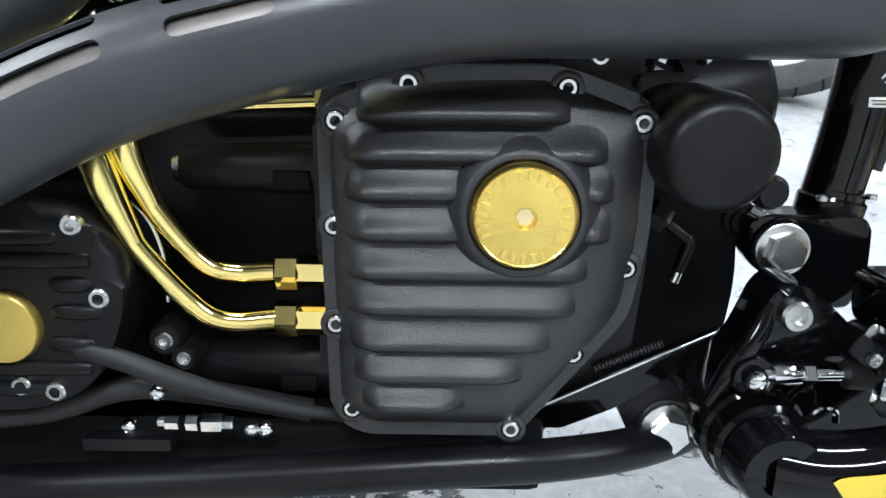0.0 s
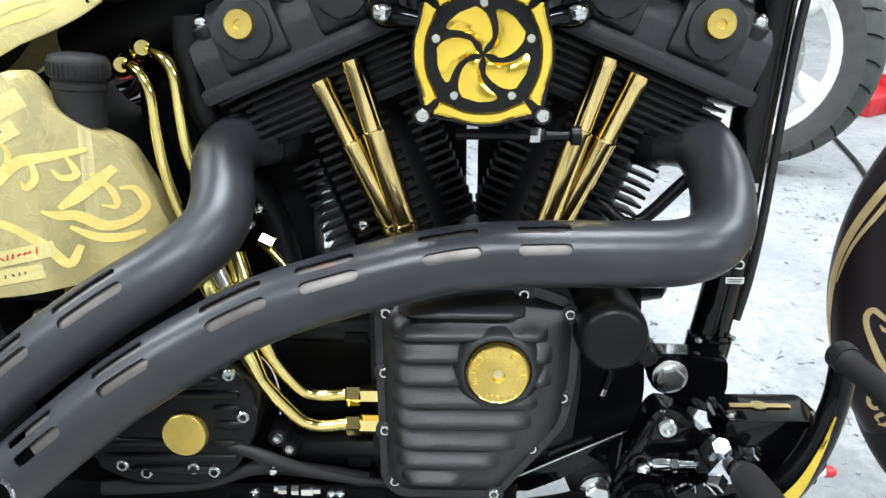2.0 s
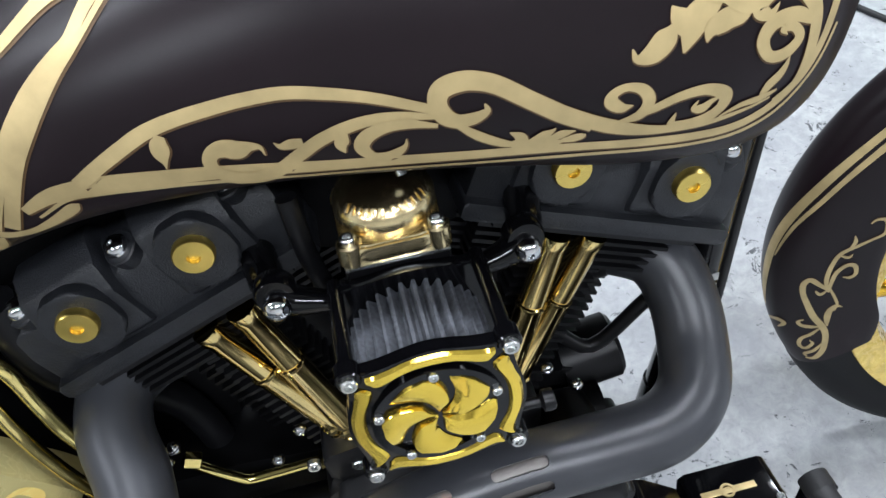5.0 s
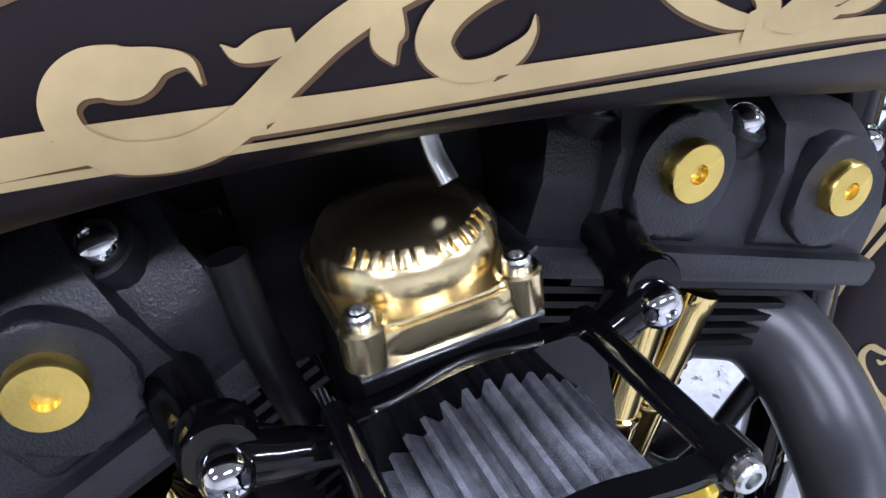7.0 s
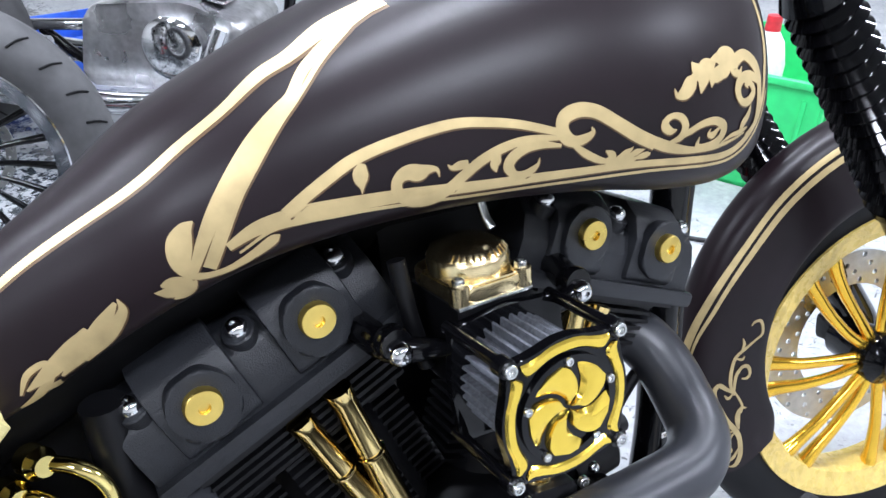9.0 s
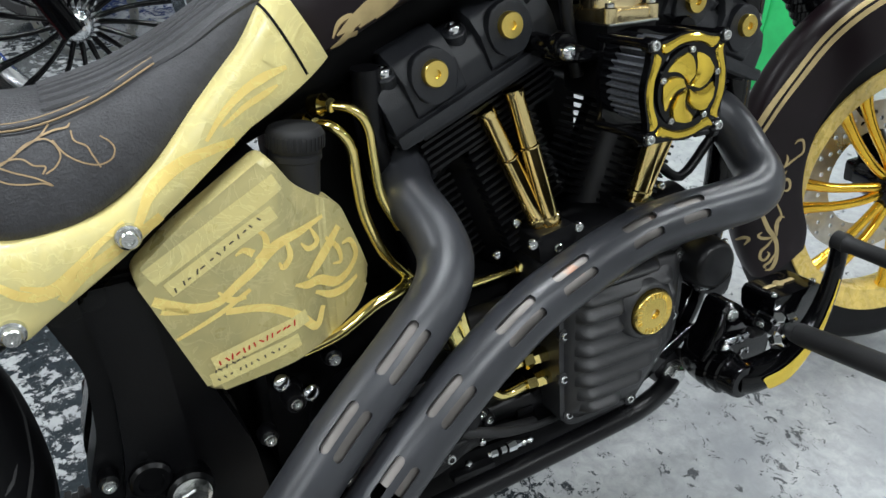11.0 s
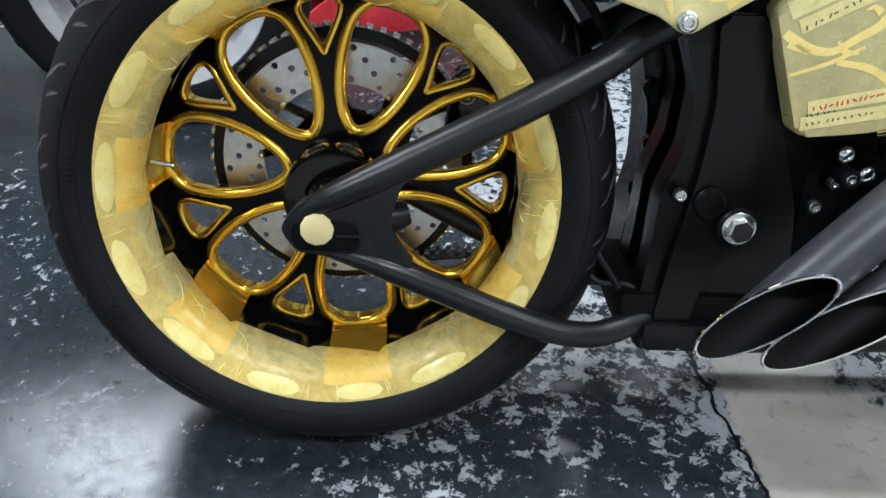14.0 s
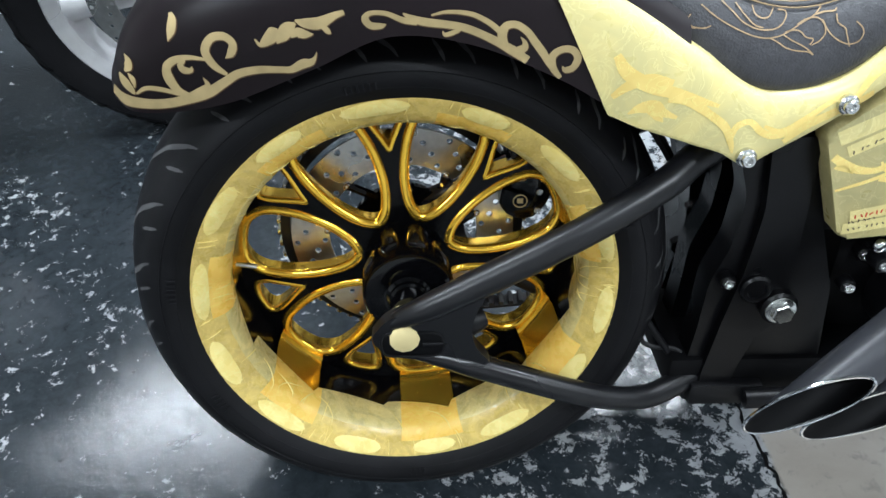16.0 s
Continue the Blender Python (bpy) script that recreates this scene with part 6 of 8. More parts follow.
# raised flanges of the casting, with flat faces
part("frame_rib", prism(rounded([(-0.512, 0.553), (-0.463, 0.553), (-0.458, 0.47), (-0.455, 0.40), (-0.450, 0.33), (-0.478, 0.30), (-0.492, 0.25), (-0.498, 0.20), (-0.530, 0.195), (-0.533, 0.24), (-0.522, 0.32), (-0.508, 0.40), (-0.503, 0.47)], 0.010), -0.070, -0.05, 0.006, 3), M_CASTING, side_plate)
part("rear_guard", prism(rounded([(-0.552, 0.53), (-0.540, 0.48), (-0.528, 0.42), (-0.526, 0.35), (-0.538, 0.29), (-0.546, 0.23), (-0.50, 0.20), (-0.47, 0.28), (-0.47, 0.52)], 0.012), 0.085, 0.175, 0.006), M_CASTING, side_plate)
for x, z in ((-0.530, 0.455), (-0.522, 0.39), (-0.533, 0.335)):
    part("guard_lug", lathe((x, 0.083, z), (0, -1, 0), [(0, 0.011), (0.012, 0.011), (0.014, 0.009), (0.014, 0)], 16), M_CASTING, side_plate)
part("pivot_boss", lathe((-0.493, -0.062, 0.370), (0, -1, 0), [(0, 0.018), (0.012, 0.018), (0.015, 0.015), (0.015, 0.011), (0.012, 0.010), (0.012, 0)], 28), M_CASTING, side_plate)
part("pivot_boss", lathe((-0.464, -0.055, 0.347), (0, -1, 0), [(0, 0.021), (0.024, 0.021), (0.027, 0.018), (0.027, 0)], 28), M_CASTING, side_plate)
screw(side_plate, (-0.464, -0.081, 0.347), 0.0132, kind=HEXBOLT, label="large zinc pivot bolt", name="bolt")
for x, y, z, r in ((-0.525, -0.0705, 0.378, 0.0062), (-0.503, -0.071, 0.204, 0.0058), (-0.546, -0.060, 0.247, 0.004), (-0.388, -0.070, 0.369, 0.0062), (-0.3465, -0.018, 0.377, 0.0062), (-0.314, -0.055, 0.422, 0.0062), (-0.452, -0.060, 0.236, 0.0052)):
    part("collar", lathe((x, y + 0.012, z), (0, -1, 0), [(0, r * 1.5), (0.010, r * 1.5), (0.012, r * 1.3), (0.012, 0)], 20), M_CASTING, side_plate)
    screw(side_plate, (x, y, z), r)
for x, z in ((-0.37, 0.425), (-0.345, 0.405)):
    screw(side_plate, (x, -0.07, z), 0.009, kind=DOME)
part("cross_member", block(-0.50, 0.0, 0.215, 0.09, 0.16, 0.03, 0.006), M_SATIN, side_plate)
part("brake_line", tube([(-0.59, -0.02, 0.30), (-0.60, -0.03, 0.27), (-0.585, -0.035, 0.258), (-0.56, -0.045, 0.262), (-0.545, -0.05, 0.25)], 0.003, 8, 6), M_RUBBER, side_plate)
part("small_stay", tube([(-0.595, -0.03, 0.295), (-0.555, -0.05, 0.24)], 0.0045, 10, 2), M_SATIN, side_plate)
far = bmesh.new()
far.from_mesh(side_plate.data)
bmesh.ops.scale(far, vec=(1, -1, 1), verts=far.verts)
part("frame_plate", far, M_CASTING, bike, "black rear frame casting")
part("battery_box", block(-0.40, 0.02, 0.50, 0.16, 0.14, 0.14, 0.008), M_SHADOWED, bike)
bm = bmesh.new()
rows = []
for k in range(15):
    a = radians(27 + k * 3.4)
    rows.append([bm.verts.new((WX + r * math.cos(a), y, WZ + r * math.sin(a))) for y, r in ((-0.045, 0.326), (-0.02, 0.332), (0.10, 0.332), (0.135, 0.326), (0.135, 0.331), (0.10, 0.337), (-0.02, 0.337), (-0.045, 0.331))])
for p, q in zip(rows, rows[1:]):
    for i in range(8):
        bm.faces.new((p[i], p[(i + 1) % 8], q[(i + 1) % 8], q[i]))
bm.faces.new(rows[0])
bm.faces.new(rows[-1])
part("inner_fender", bm, M_SHADOWED, bike, "black inner mudguard over the rear tyre", angle=40)
part("top_tube", tube([(-0.42, 0.03, 0.60), (-0.30, 0.03, 0.67), (-0.15, 0.03, 0.74), (0.1, 0.02, 0.80), (0.32, 0.0, 0.90)], 0.016, 14, 5), M_SATIN, bike)
# dark filler block added behind the engine to close a bright gap
part("rear_filler", block(-0.235, 0.075, 0.55, 0.17, 0.05, 0.30, 0.012), M_SHADOWED, bike)
part("seat_post", tube([(-0.24, -0.02, 0.68), (-0.235, -0.01, 0.6), (-0.19, 0.03, 0.5), (-0.17, 0.03, 0.42)], 0.014, 14, 5), M_SATIN, bike)
for x, z in ((-0.195, 0.50), (-0.185, 0.515), (-0.205, 0.487)):
    screw(gbc, (x, -0.03, z), 0.006, kind=DOME)
# axle slot on the swingarm end: a raised near-black plate stands for its shade
part("axle_slot_shade", prism(rounded([(-0.912, 0.328), (-0.912, 0.360), (-0.845, 0.360), (-0.845, 0.328)], 0.015, 6), -0.1246, -0.11, 0.001), M_SHADOWED, bike)
slot = rounded([(-0.912, 0.328), (-0.912, 0.360), (-0.845, 0.360), (-0.845, 0.328)], 0.015, 6)
# bead added along the slot's edge to catch a highlight
part("slot_rim", tube([(x, -0.1248, z) for x, z in slot] + [(slot[0][0], -0.1248, slot[0][1])], 0.0014, 8, 1), M_SATIN, bike)
part("axle_adjuster", tube([(-0.867, -0.1248, 0.345), (-0.845, -0.1248, 0.345)], 0.0028, 10, 2), M_SATIN, bike)
part("axle_gusset", tube([(-0.86, -0.108, 0.352), (-0.82, -0.106, 0.358), (-0.80, -0.1, 0.362)], [0.014, 0.016, 0.012], 16, 4), M_SATIN, bike)

part("starter_motor", lathe((0.135, 0.02, 0.44), (1, 0, 0.15), [(0, 0.03), (0.05, 0.03), (0.054, 0.026), (0.054, 0)], 28), M_SATIN, bike)
part("horn_bracket", tube([(0.12, -0.01, 0.52), (0.15, -0.02, 0.50), (0.19, -0.02, 0.535), (0.20, -0.02, 0.545)], 0.006, 12, 4), M_SATIN, bike)
screw(bike, (0.201, -0.028, 0.548), 0.0065, kind=DOME)

for x0, x1 in ((-0.07, 0.001), (0.013, 0.095)):
    part("inner_cowl", prism(rounded([(x0, 0.46), (x1, 0.46), (x1, 0.64), (x0, 0.70)], 0.004), 0.118, 0.124, 0.001), M_SHADOWED, bike)

# ---- painted scrollwork ----
def scroll(rows, skin, parent, mat=None, shade=True, name="gold_scroll", label="", lift=0.0009):
    """A painted gold line with a bronze edge."""
    if shade:
        ribbon([(x + 0.0003, z - 0.0006, w * 1.04 + 0.0008) for x, z, w in rows], skin, M_LEAFEDGE, "scroll_edge", parent, lift * 0.45)
    return ribbon(rows, skin, mat or M_LEAFGOLD, name, parent, lift, label=label)


def leaf(x, z, deg, size, skin, parent, mat=None, fat=0.42):
    """A pointed leaf."""
    c, s = math.cos(radians(deg)), math.sin(radians(deg))
    rows = [(x + c * size * t - s * size * 0.1 * math.sin(3 * t), z + s * size * t + c * size * 0.1 * math.sin(3 * t), size * fat * w) for t, w in ((0, 0.15), (0.2, 0.75), (0.42, 1), (0.66, 0.8), (0.85, 0.4), (1, 0.03))]
    return scroll(rows, skin, parent, mat, shade=mat is None)


T = TANK_SKIN
scroll([(-0.1593, 0.7797, 0.0046), (-0.1458, 0.7866, 0.0075), (-0.1341, 0.7895, 0.0093), (-0.116, 0.7916, 0.0098), (-0.0987, 0.7921, 0.0093), (-0.0717, 0.7919, 0.0084), (-0.0486, 0.7911, 0.0075), (-0.0192, 0.7893, 0.0067), (0.0132, 0.7878, 0.006), (0.0454, 0.7863, 0.0053), (0.0709, 0.7849, 0.0049), (0.0965, 0.7826, 0.0046), (0.1291, 0.7782, 0.0047), (0.1493, 0.7755, 0.0047), (0.1665, 0.7742, 0.0048), (0.1802, 0.776, 0.0049), (0.1935, 0.7819, 0.0049), (0.2063, 0.7924, 0.0049), (0.2152, 0.8072, 0.0052), (0.2205, 0.8233, 0.0056), (0.2234, 0.831, 0.0056), (0.2255, 0.85, 0.0056), (0.219, 0.88, 0.005), (0.205, 0.905, 0.004)], T, tank, name="gold_band", lift=0.00040)
scroll([(-0.1539, 0.7753, 0.0015), (-0.1358, 0.785, 0.0022), (-0.1177, 0.7866, 0.0022), (-0.1005, 0.7866, 0.0022), (-0.0734, 0.7863, 0.0021), (-0.0204, 0.7833, 0.002), (0.0451, 0.7803, 0.002), (0.0967, 0.7772, 0.002), (0.1295, 0.7733, 0.002), (0.1499, 0.7705, 0.002), (0.1708, 0.7693, 0.0021), (0.188, 0.7727, 0.0021), (0.2012, 0.7804, 0.0021), (0.2139, 0.7935, 0.0021), (0.2228, 0.8096, 0.0021)], T, tank, name="gold_band", shade=False, lift=0.00040)
scroll([(-0.1273, 0.7929, 0.007), (-0.1156, 0.8008, 0.0068), (-0.1022, 0.8087, 0.0067), (-0.0892, 0.8155, 0.0066), (-0.076, 0.8198, 0.0063), (-0.0611, 0.8231, 0.0061), (-0.0444, 0.826, 0.0058), (-0.026, 0.8275, 0.0056), (-0.0078, 0.8253, 0.0053), (0.0108, 0.8212, 0.005), (0.0338, 0.8132, 0.0044)], T, tank, name="gold_scroll", lift=0.00084)
scroll([(-0.0825, 0.8136, 0.0035), (-0.0844, 0.8093, 0.0081), (-0.085, 0.8048, 0.0074), (-0.0849, 0.8004, 0.0024), (-0.0852, 0.7971, 0.0002)], T, tank, name="gold_scroll", lift=0.00091)
scroll([(0.0432, 0.8041, 0.0029), (0.0509, 0.7976, 0.0046), (0.0602, 0.792, 0.0043), (0.068, 0.7892, 0.0026)], T, tank, name="gold_scroll", lift=0.00070)
scroll([(0.0339, 0.8098, 0.0024), (0.0216, 0.8116, 0.0043), (0.0095, 0.8118, 0.0051), (-0.0027, 0.8095, 0.0058), (-0.0152, 0.8046, 0.0062), (-0.0257, 0.7978, 0.0066), (-0.0362, 0.7902, 0.0071), (-0.0464, 0.7863, 0.0076), (-0.0577, 0.7877, 0.0072), (-0.0644, 0.7929, 0.0067), (-0.0656, 0.799, 0.0062), (-0.0629, 0.8031, 0.007), (-0.058, 0.8047, 0.0089), (-0.0522, 0.8037, 0.0096), (-0.0465, 0.8047, 0.005), (-0.042, 0.8037, 0.0023), (-0.0407, 0.7993, 0.0004)], T, tank, name="gold_scroll", lift=0.00077)
scroll([(0.0347, 0.8052, 0.002), (0.0233, 0.8076, 0.0044), (0.013, 0.8074, 0.0055), (0.0046, 0.8039, 0.0067), (0.0012, 0.7983, 0.0067), (0.005, 0.7925, 0.0048), (0.0113, 0.7915, 0.0049), (0.0165, 0.7934, 0.0045), (0.0199, 0.7966, 0.002), (0.0208, 0.8004, 0.0002)], T, tank, name="gold_scroll", lift=0.00084)
scroll([(-0.0233, 0.8044, 0.0039), (-0.0284, 0.8039, 0.0052), (-0.0332, 0.8033, 0.0027), (-0.0357, 0.8056, 0.0002)], T, tank, name="gold_scroll", lift=0.00091)
scroll([(-0.0047, 0.807, 0.0023), (-0.0065, 0.8032, 0.0061), (-0.0074, 0.8001, 0.0051), (-0.0063, 0.796, 0.0004)], T, tank, name="gold_scroll", lift=0.00070)
scroll([(0.0656, 0.7857, 0.0013), (0.0689, 0.7894, 0.0074), (0.0694, 0.7935, 0.0052), (0.065, 0.7969, 0.0006)], T, tank, name="gold_scroll", lift=0.00077)
scroll([(0.0699, 0.7891, 0.0022), (0.0777, 0.788, 0.0058), (0.0845, 0.7877, 0.004), (0.0894, 0.7879, 0.0005)], T, tank, name="gold_scroll", lift=0.00084)
scroll([(0.0726, 0.7904, 0.0011), (0.0795, 0.7926, 0.0048), (0.0832, 0.7945, 0.0022), (0.085, 0.796, 0.0002)], T, tank, name="gold_scroll", lift=0.00091)
scroll([(0.0805, 0.7898, 0.0011), (0.087, 0.7916, 0.0045), (0.0913, 0.7924, 0.0022), (0.0938, 0.7927, 0.0002)], T, tank, name="gold_scroll", lift=0.00070)
scroll([(0.0857, 0.7879, 0.0009), (0.0923, 0.7886, 0.0041), (0.0968, 0.7892, 0.0032), (0.0982, 0.79, 0.0005)], T, tank, name="gold_scroll", lift=0.00077)
scroll([(0.0552, 0.8132, 0.0006), (0.0557, 0.8096, 0.0033), (0.0504, 0.8069, 0.0058), (0.0432, 0.8063, 0.0069), (0.0377, 0.8098, 0.0081), (0.0357, 0.8161, 0.008), (0.0378, 0.8215, 0.0087), (0.0438, 0.8239, 0.0088), (0.0512, 0.824, 0.0085), (0.0607, 0.8208, 0.0082), (0.0738, 0.812, 0.0081), (0.0881, 0.8023, 0.0084), (0.1017, 0.7948, 0.0082)], T, tank, name="gold_scroll", lift=0.00084)
scroll([(0.0962, 0.7982, 0.0068), (0.1089, 0.7922, 0.0072), (0.1219, 0.7874, 0.0059), (0.1351, 0.7844, 0.0043), (0.1552, 0.7823, 0.003), (0.1755, 0.7837, 0.0017), (0.1874, 0.7859, 0.001)], T, tank, name="gold_scroll", lift=0.00091)
scroll([(0.1105, 0.7932, 0.001), (0.1215, 0.7952, 0.0049), (0.1257, 0.8012, 0.0058), (0.123, 0.8073, 0.0051), (0.1164, 0.8101, 0.0038), (0.1105, 0.8086, 0.0045), (0.1087, 0.8047, 0.0061), (0.1134, 0.8007, 0.0048), (0.1188, 0.8009, 0.0003)], T, tank, name="gold_scroll", lift=0.00070)
scroll([(0.1121, 0.7931, 0.001), (0.1278, 0.797, 0.0039), (0.1404, 0.8003, 0.0046), (0.1534, 0.8003, 0.0053), (0.1625, 0.7951, 0.0067), (0.1608, 0.7887, 0.006), (0.1532, 0.7847, 0.006), (0.1433, 0.7844, 0.0053), (0.1375, 0.7865, 0.0043), (0.139, 0.7925, 0.0003)], T, tank, name="gold_scroll", lift=0.00077)
scroll([(0.1598, 0.7949, 0.0007), (0.1559, 0.7937, 0.0027), (0.1515, 0.7912, 0.0047), (0.1475, 0.7926, 0.003), (0.1492, 0.796, 0.0003)], T, tank, name="gold_scroll", lift=0.00084)
scroll([(0.1611, 0.784, 0.0007), (0.1716, 0.7869, 0.0027), (0.1819, 0.7873, 0.0034), (0.1904, 0.789, 0.001)], T, tank, name="gold_scroll", lift=0.00091)
scroll([(0.1819, 0.7873, 0.0027), (0.1853, 0.7925, 0.0051), (0.1904, 0.7964, 0.0048), (0.1933, 0.8006, 0.0027), (0.1946, 0.8044, 0.0003)], T, tank, name="gold_scroll", lift=0.00070)
scroll([(0.1897, 0.783, 0.0021), (0.2013, 0.789, 0.0049), (0.2062, 0.8014, 0.0062), (0.2071, 0.8177, 0.0069), (0.202, 0.8288, 0.0081), (0.1904, 0.8369, 0.0073), (0.1799, 0.8353, 0.0085), (0.1756, 0.8297, 0.0072), (0.1811, 0.8263, 0.0046), (0.1855, 0.8303, 0.0003)], T, tank, name="gold_scroll", lift=0.00077)
scroll([(0.2046, 0.8177, 0.0041), (0.1949, 0.8227, 0.0067), (0.1834, 0.8222, 0.0073), (0.1786, 0.8159, 0.0066), (0.1827, 0.8077, 0.005), (0.1915, 0.8065, 0.0061), (0.1982, 0.8115, 0.0054), (0.1947, 0.8174, 0.0041), (0.1885, 0.8181, 0.0033), (0.1912, 0.815, 0.0003)], T, tank, name="gold_scroll", lift=0.00084)
scroll([(0.1176, 0.8264, 0.0006), (0.1197, 0.8219, 0.0038), (0.1265, 0.8231, 0.0095), (0.1326, 0.8284, 0.0101), (0.1354, 0.8328, 0.0019)], T, tank, name="gold_scroll", lift=0.00091)
scroll([(0.1402, 0.8201, 0.001), (0.1426, 0.8259, 0.0083), (0.145, 0.8315, 0.014), (0.1499, 0.8349, 0.0128), (0.1574, 0.8372, 0.001)], T, tank, name="gold_scroll", lift=0.00070)
scroll([(0.1348, 0.8403, 0.0006), (0.1375, 0.836, 0.0076), (0.1418, 0.8319, 0.0108), (0.1469, 0.8301, 0.0058), (0.1512, 0.8324, 0.001)], T, tank, name="gold_scroll", lift=0.00077)
scroll([(0.1505, 0.8223, 0.0006), (0.1532, 0.8273, 0.0077), (0.1608, 0.8298, 0.0097), (0.1672, 0.8287, 0.0052), (0.1717, 0.8297, 0.0003)], T, tank, name="gold_scroll", lift=0.00084)
scroll([(0.1511, 0.8387, 0.0006), (0.1599, 0.8392, 0.0071), (0.1676, 0.8351, 0.0097), (0.1742, 0.8322, 0.0059), (0.1781, 0.8327, 0.0013)], T, tank, name="gold_scroll", lift=0.00091)
scroll([(0.1579, 0.8406, 0.001), (0.1658, 0.8422, 0.0065), (0.1739, 0.8398, 0.0078), (0.1789, 0.8355, 0.0026)], T, tank, name="gold_scroll", lift=0.00070)
scroll([(-0.1785, 0.7694, 0.0048), (-0.1707, 0.785, 0.007), (-0.1617, 0.7999, 0.008), (-0.1501, 0.815, 0.0082), (-0.1372, 0.8289, 0.0081), (-0.1259, 0.8389, 0.0072), (-0.1155, 0.8466, 0.0061), (-0.1087, 0.8518, 0.005), (-0.095, 0.8655, 0.0045), (-0.068, 0.882, 0.004), (-0.045, 0.8925, 0.003)], T, tank, name="gold_strap", lift=0.00077)
scroll([(-0.1703, 0.7697, 0.0071), (-0.1598, 0.7895, 0.0069), (-0.1496, 0.8056, 0.0056), (-0.1389, 0.8187, 0.0048), (-0.1279, 0.8308, 0.004), (-0.1179, 0.8407, 0.0032), (-0.1083, 0.8488, 0.0025), (-0.1038, 0.8526, 0.0021), (-0.085, 0.869, 0.0022), (-0.062, 0.884, 0.002)], T, tank, name="gold_strap", lift=0.00084)
scroll([(-0.1734, 0.7965, 0.0008), (-0.1783, 0.7926, 0.0078), (-0.1824, 0.7851, 0.0126), (-0.1839, 0.7762, 0.0111), (-0.1816, 0.7692, 0.0064), (-0.1746, 0.7658, 0.004), (-0.1612, 0.7672, 0.0035), (-0.1478, 0.7729, 0.005), (-0.1361, 0.7797, 0.006), (-0.1319, 0.7824, 0.0007)], T, tank, name="gold_scroll", lift=0.00091)
scroll([(-0.1959, 0.7635, 0.0016), (-0.1906, 0.764, 0.0073), (-0.1834, 0.7631, 0.0072), (-0.1802, 0.7596, 0.0032)], T, tank, name="gold_scroll", lift=0.00070)
scroll([(-0.2732, 0.7141, 0.0012), (-0.2603, 0.7229, 0.0087), (-0.2468, 0.734, 0.01), (-0.2363, 0.7446, 0.0038)], T, tank, name="gold_scroll", lift=0.00077)
scroll([(-0.2545, 0.719, 0.0016), (-0.2402, 0.7322, 0.0092), (-0.2287, 0.7455, 0.009), (-0.2195, 0.7575, 0.0022)], T, tank, name="gold_scroll", lift=0.00084)
scroll([(-0.2406, 0.7251, 0.0016), (-0.2271, 0.7384, 0.0076), (-0.2172, 0.7515, 0.0051), (-0.218, 0.7594, 0.0007)], T, tank, name="gold_scroll", lift=0.00091)
scroll([(-0.2768, 0.7122, 0.0012), (-0.2709, 0.7239, 0.0036), (-0.2608, 0.7288, 0.0039), (-0.2602, 0.7203, 0.0048), (-0.2694, 0.7091, 0.0048), (-0.2788, 0.704, 0.0012)], T, tank, name="gold_scroll", lift=0.00070)
scroll([(-0.264, 0.7129, 0.0032), (-0.2492, 0.7169, 0.0055), (-0.225, 0.7323, 0.0008)], T, tank, name="gold_scroll", lift=0.00077)
scroll([(-0.30, 0.752, 0.003), (-0.26, 0.780, 0.0035), (-0.2018, 0.8121, 0.0038), (-0.1704, 0.8324, 0.0038), (-0.1449, 0.8472, 0.0037), (-0.12, 0.8625, 0.0045), (-0.10, 0.8712, 0.005), (-0.0737, 0.8838, 0.006), (-0.0389, 0.8955, 0.006)], T, tank, name="gold_pinstripe", lift=0.0008)
for x, z, deg, sz in ((-0.182, 0.762, 185, 0.018), (-0.178, 0.764, 215, 0.016)):
    leaf(x, z, deg, sz, T, tank)
F = FENDER_SKIN
scroll([(-1.1533, 0.6163, 0.0106), (-1.1418, 0.6117, 0.0128), (-1.1223, 0.6103, 0.0102), (-1.0969, 0.6116, 0.0089), (-1.0746, 0.6165, 0.0087), (-1.0527, 0.6234, 0.0092), (-1.0358, 0.6334, 0.008), (-1.0221, 0.6412, 0.0074), (-1.0042, 0.6447, 0.0068), (-0.9844, 0.6446, 0.0057), (-0.9745, 0.6446, 0.0062), (-0.9641, 0.6496, 0.0083), (-0.9566, 0.651, 0.0062), (-0.9522, 0.656, 0.0021), (-0.9509, 0.66, 0.0005)], F, fender, lift=0.00090)
scroll([(-1.0661, 0.62, 0.0022), (-1.0792, 0.6253, 0.0071), (-1.086, 0.6359, 0.0098), (-1.0862, 0.6459, 0.0076), (-1.0782, 0.6527, 0.0065), (-1.065, 0.6556, 0.0043), (-1.0526, 0.6544, 0.0027), (-1.0468, 0.653, 0.0011)], F, fender, lift=0.00102)
scroll([(-1.068, 0.6526, 0.0011), (-1.0727, 0.649, 0.0054), (-1.0709, 0.6446, 0.0065), (-1.0643, 0.6442, 0.0043), (-1.0627, 0.6478, 0.0005)], F, fender, lift=0.00114)
scroll([(-1.0711, 0.6209, 0.0033), (-1.0603, 0.6238, 0.0081), (-1.0515, 0.6302, 0.0054), (-1.0543, 0.6378, 0.0005)], F, fender, lift=0.00126)
scroll([(-1.0322, 0.6406, 0.0032), (-1.0412, 0.6471, 0.0064), (-1.0473, 0.6559, 0.0074), (-1.0481, 0.6641, 0.0074), (-1.0409, 0.6728, 0.0068), (-1.0299, 0.6739, 0.0068), (-1.0233, 0.6678, 0.0068), (-1.0259, 0.6596, 0.0068), (-1.0315, 0.6551, 0.0005)], F, fender, lift=0.00090)
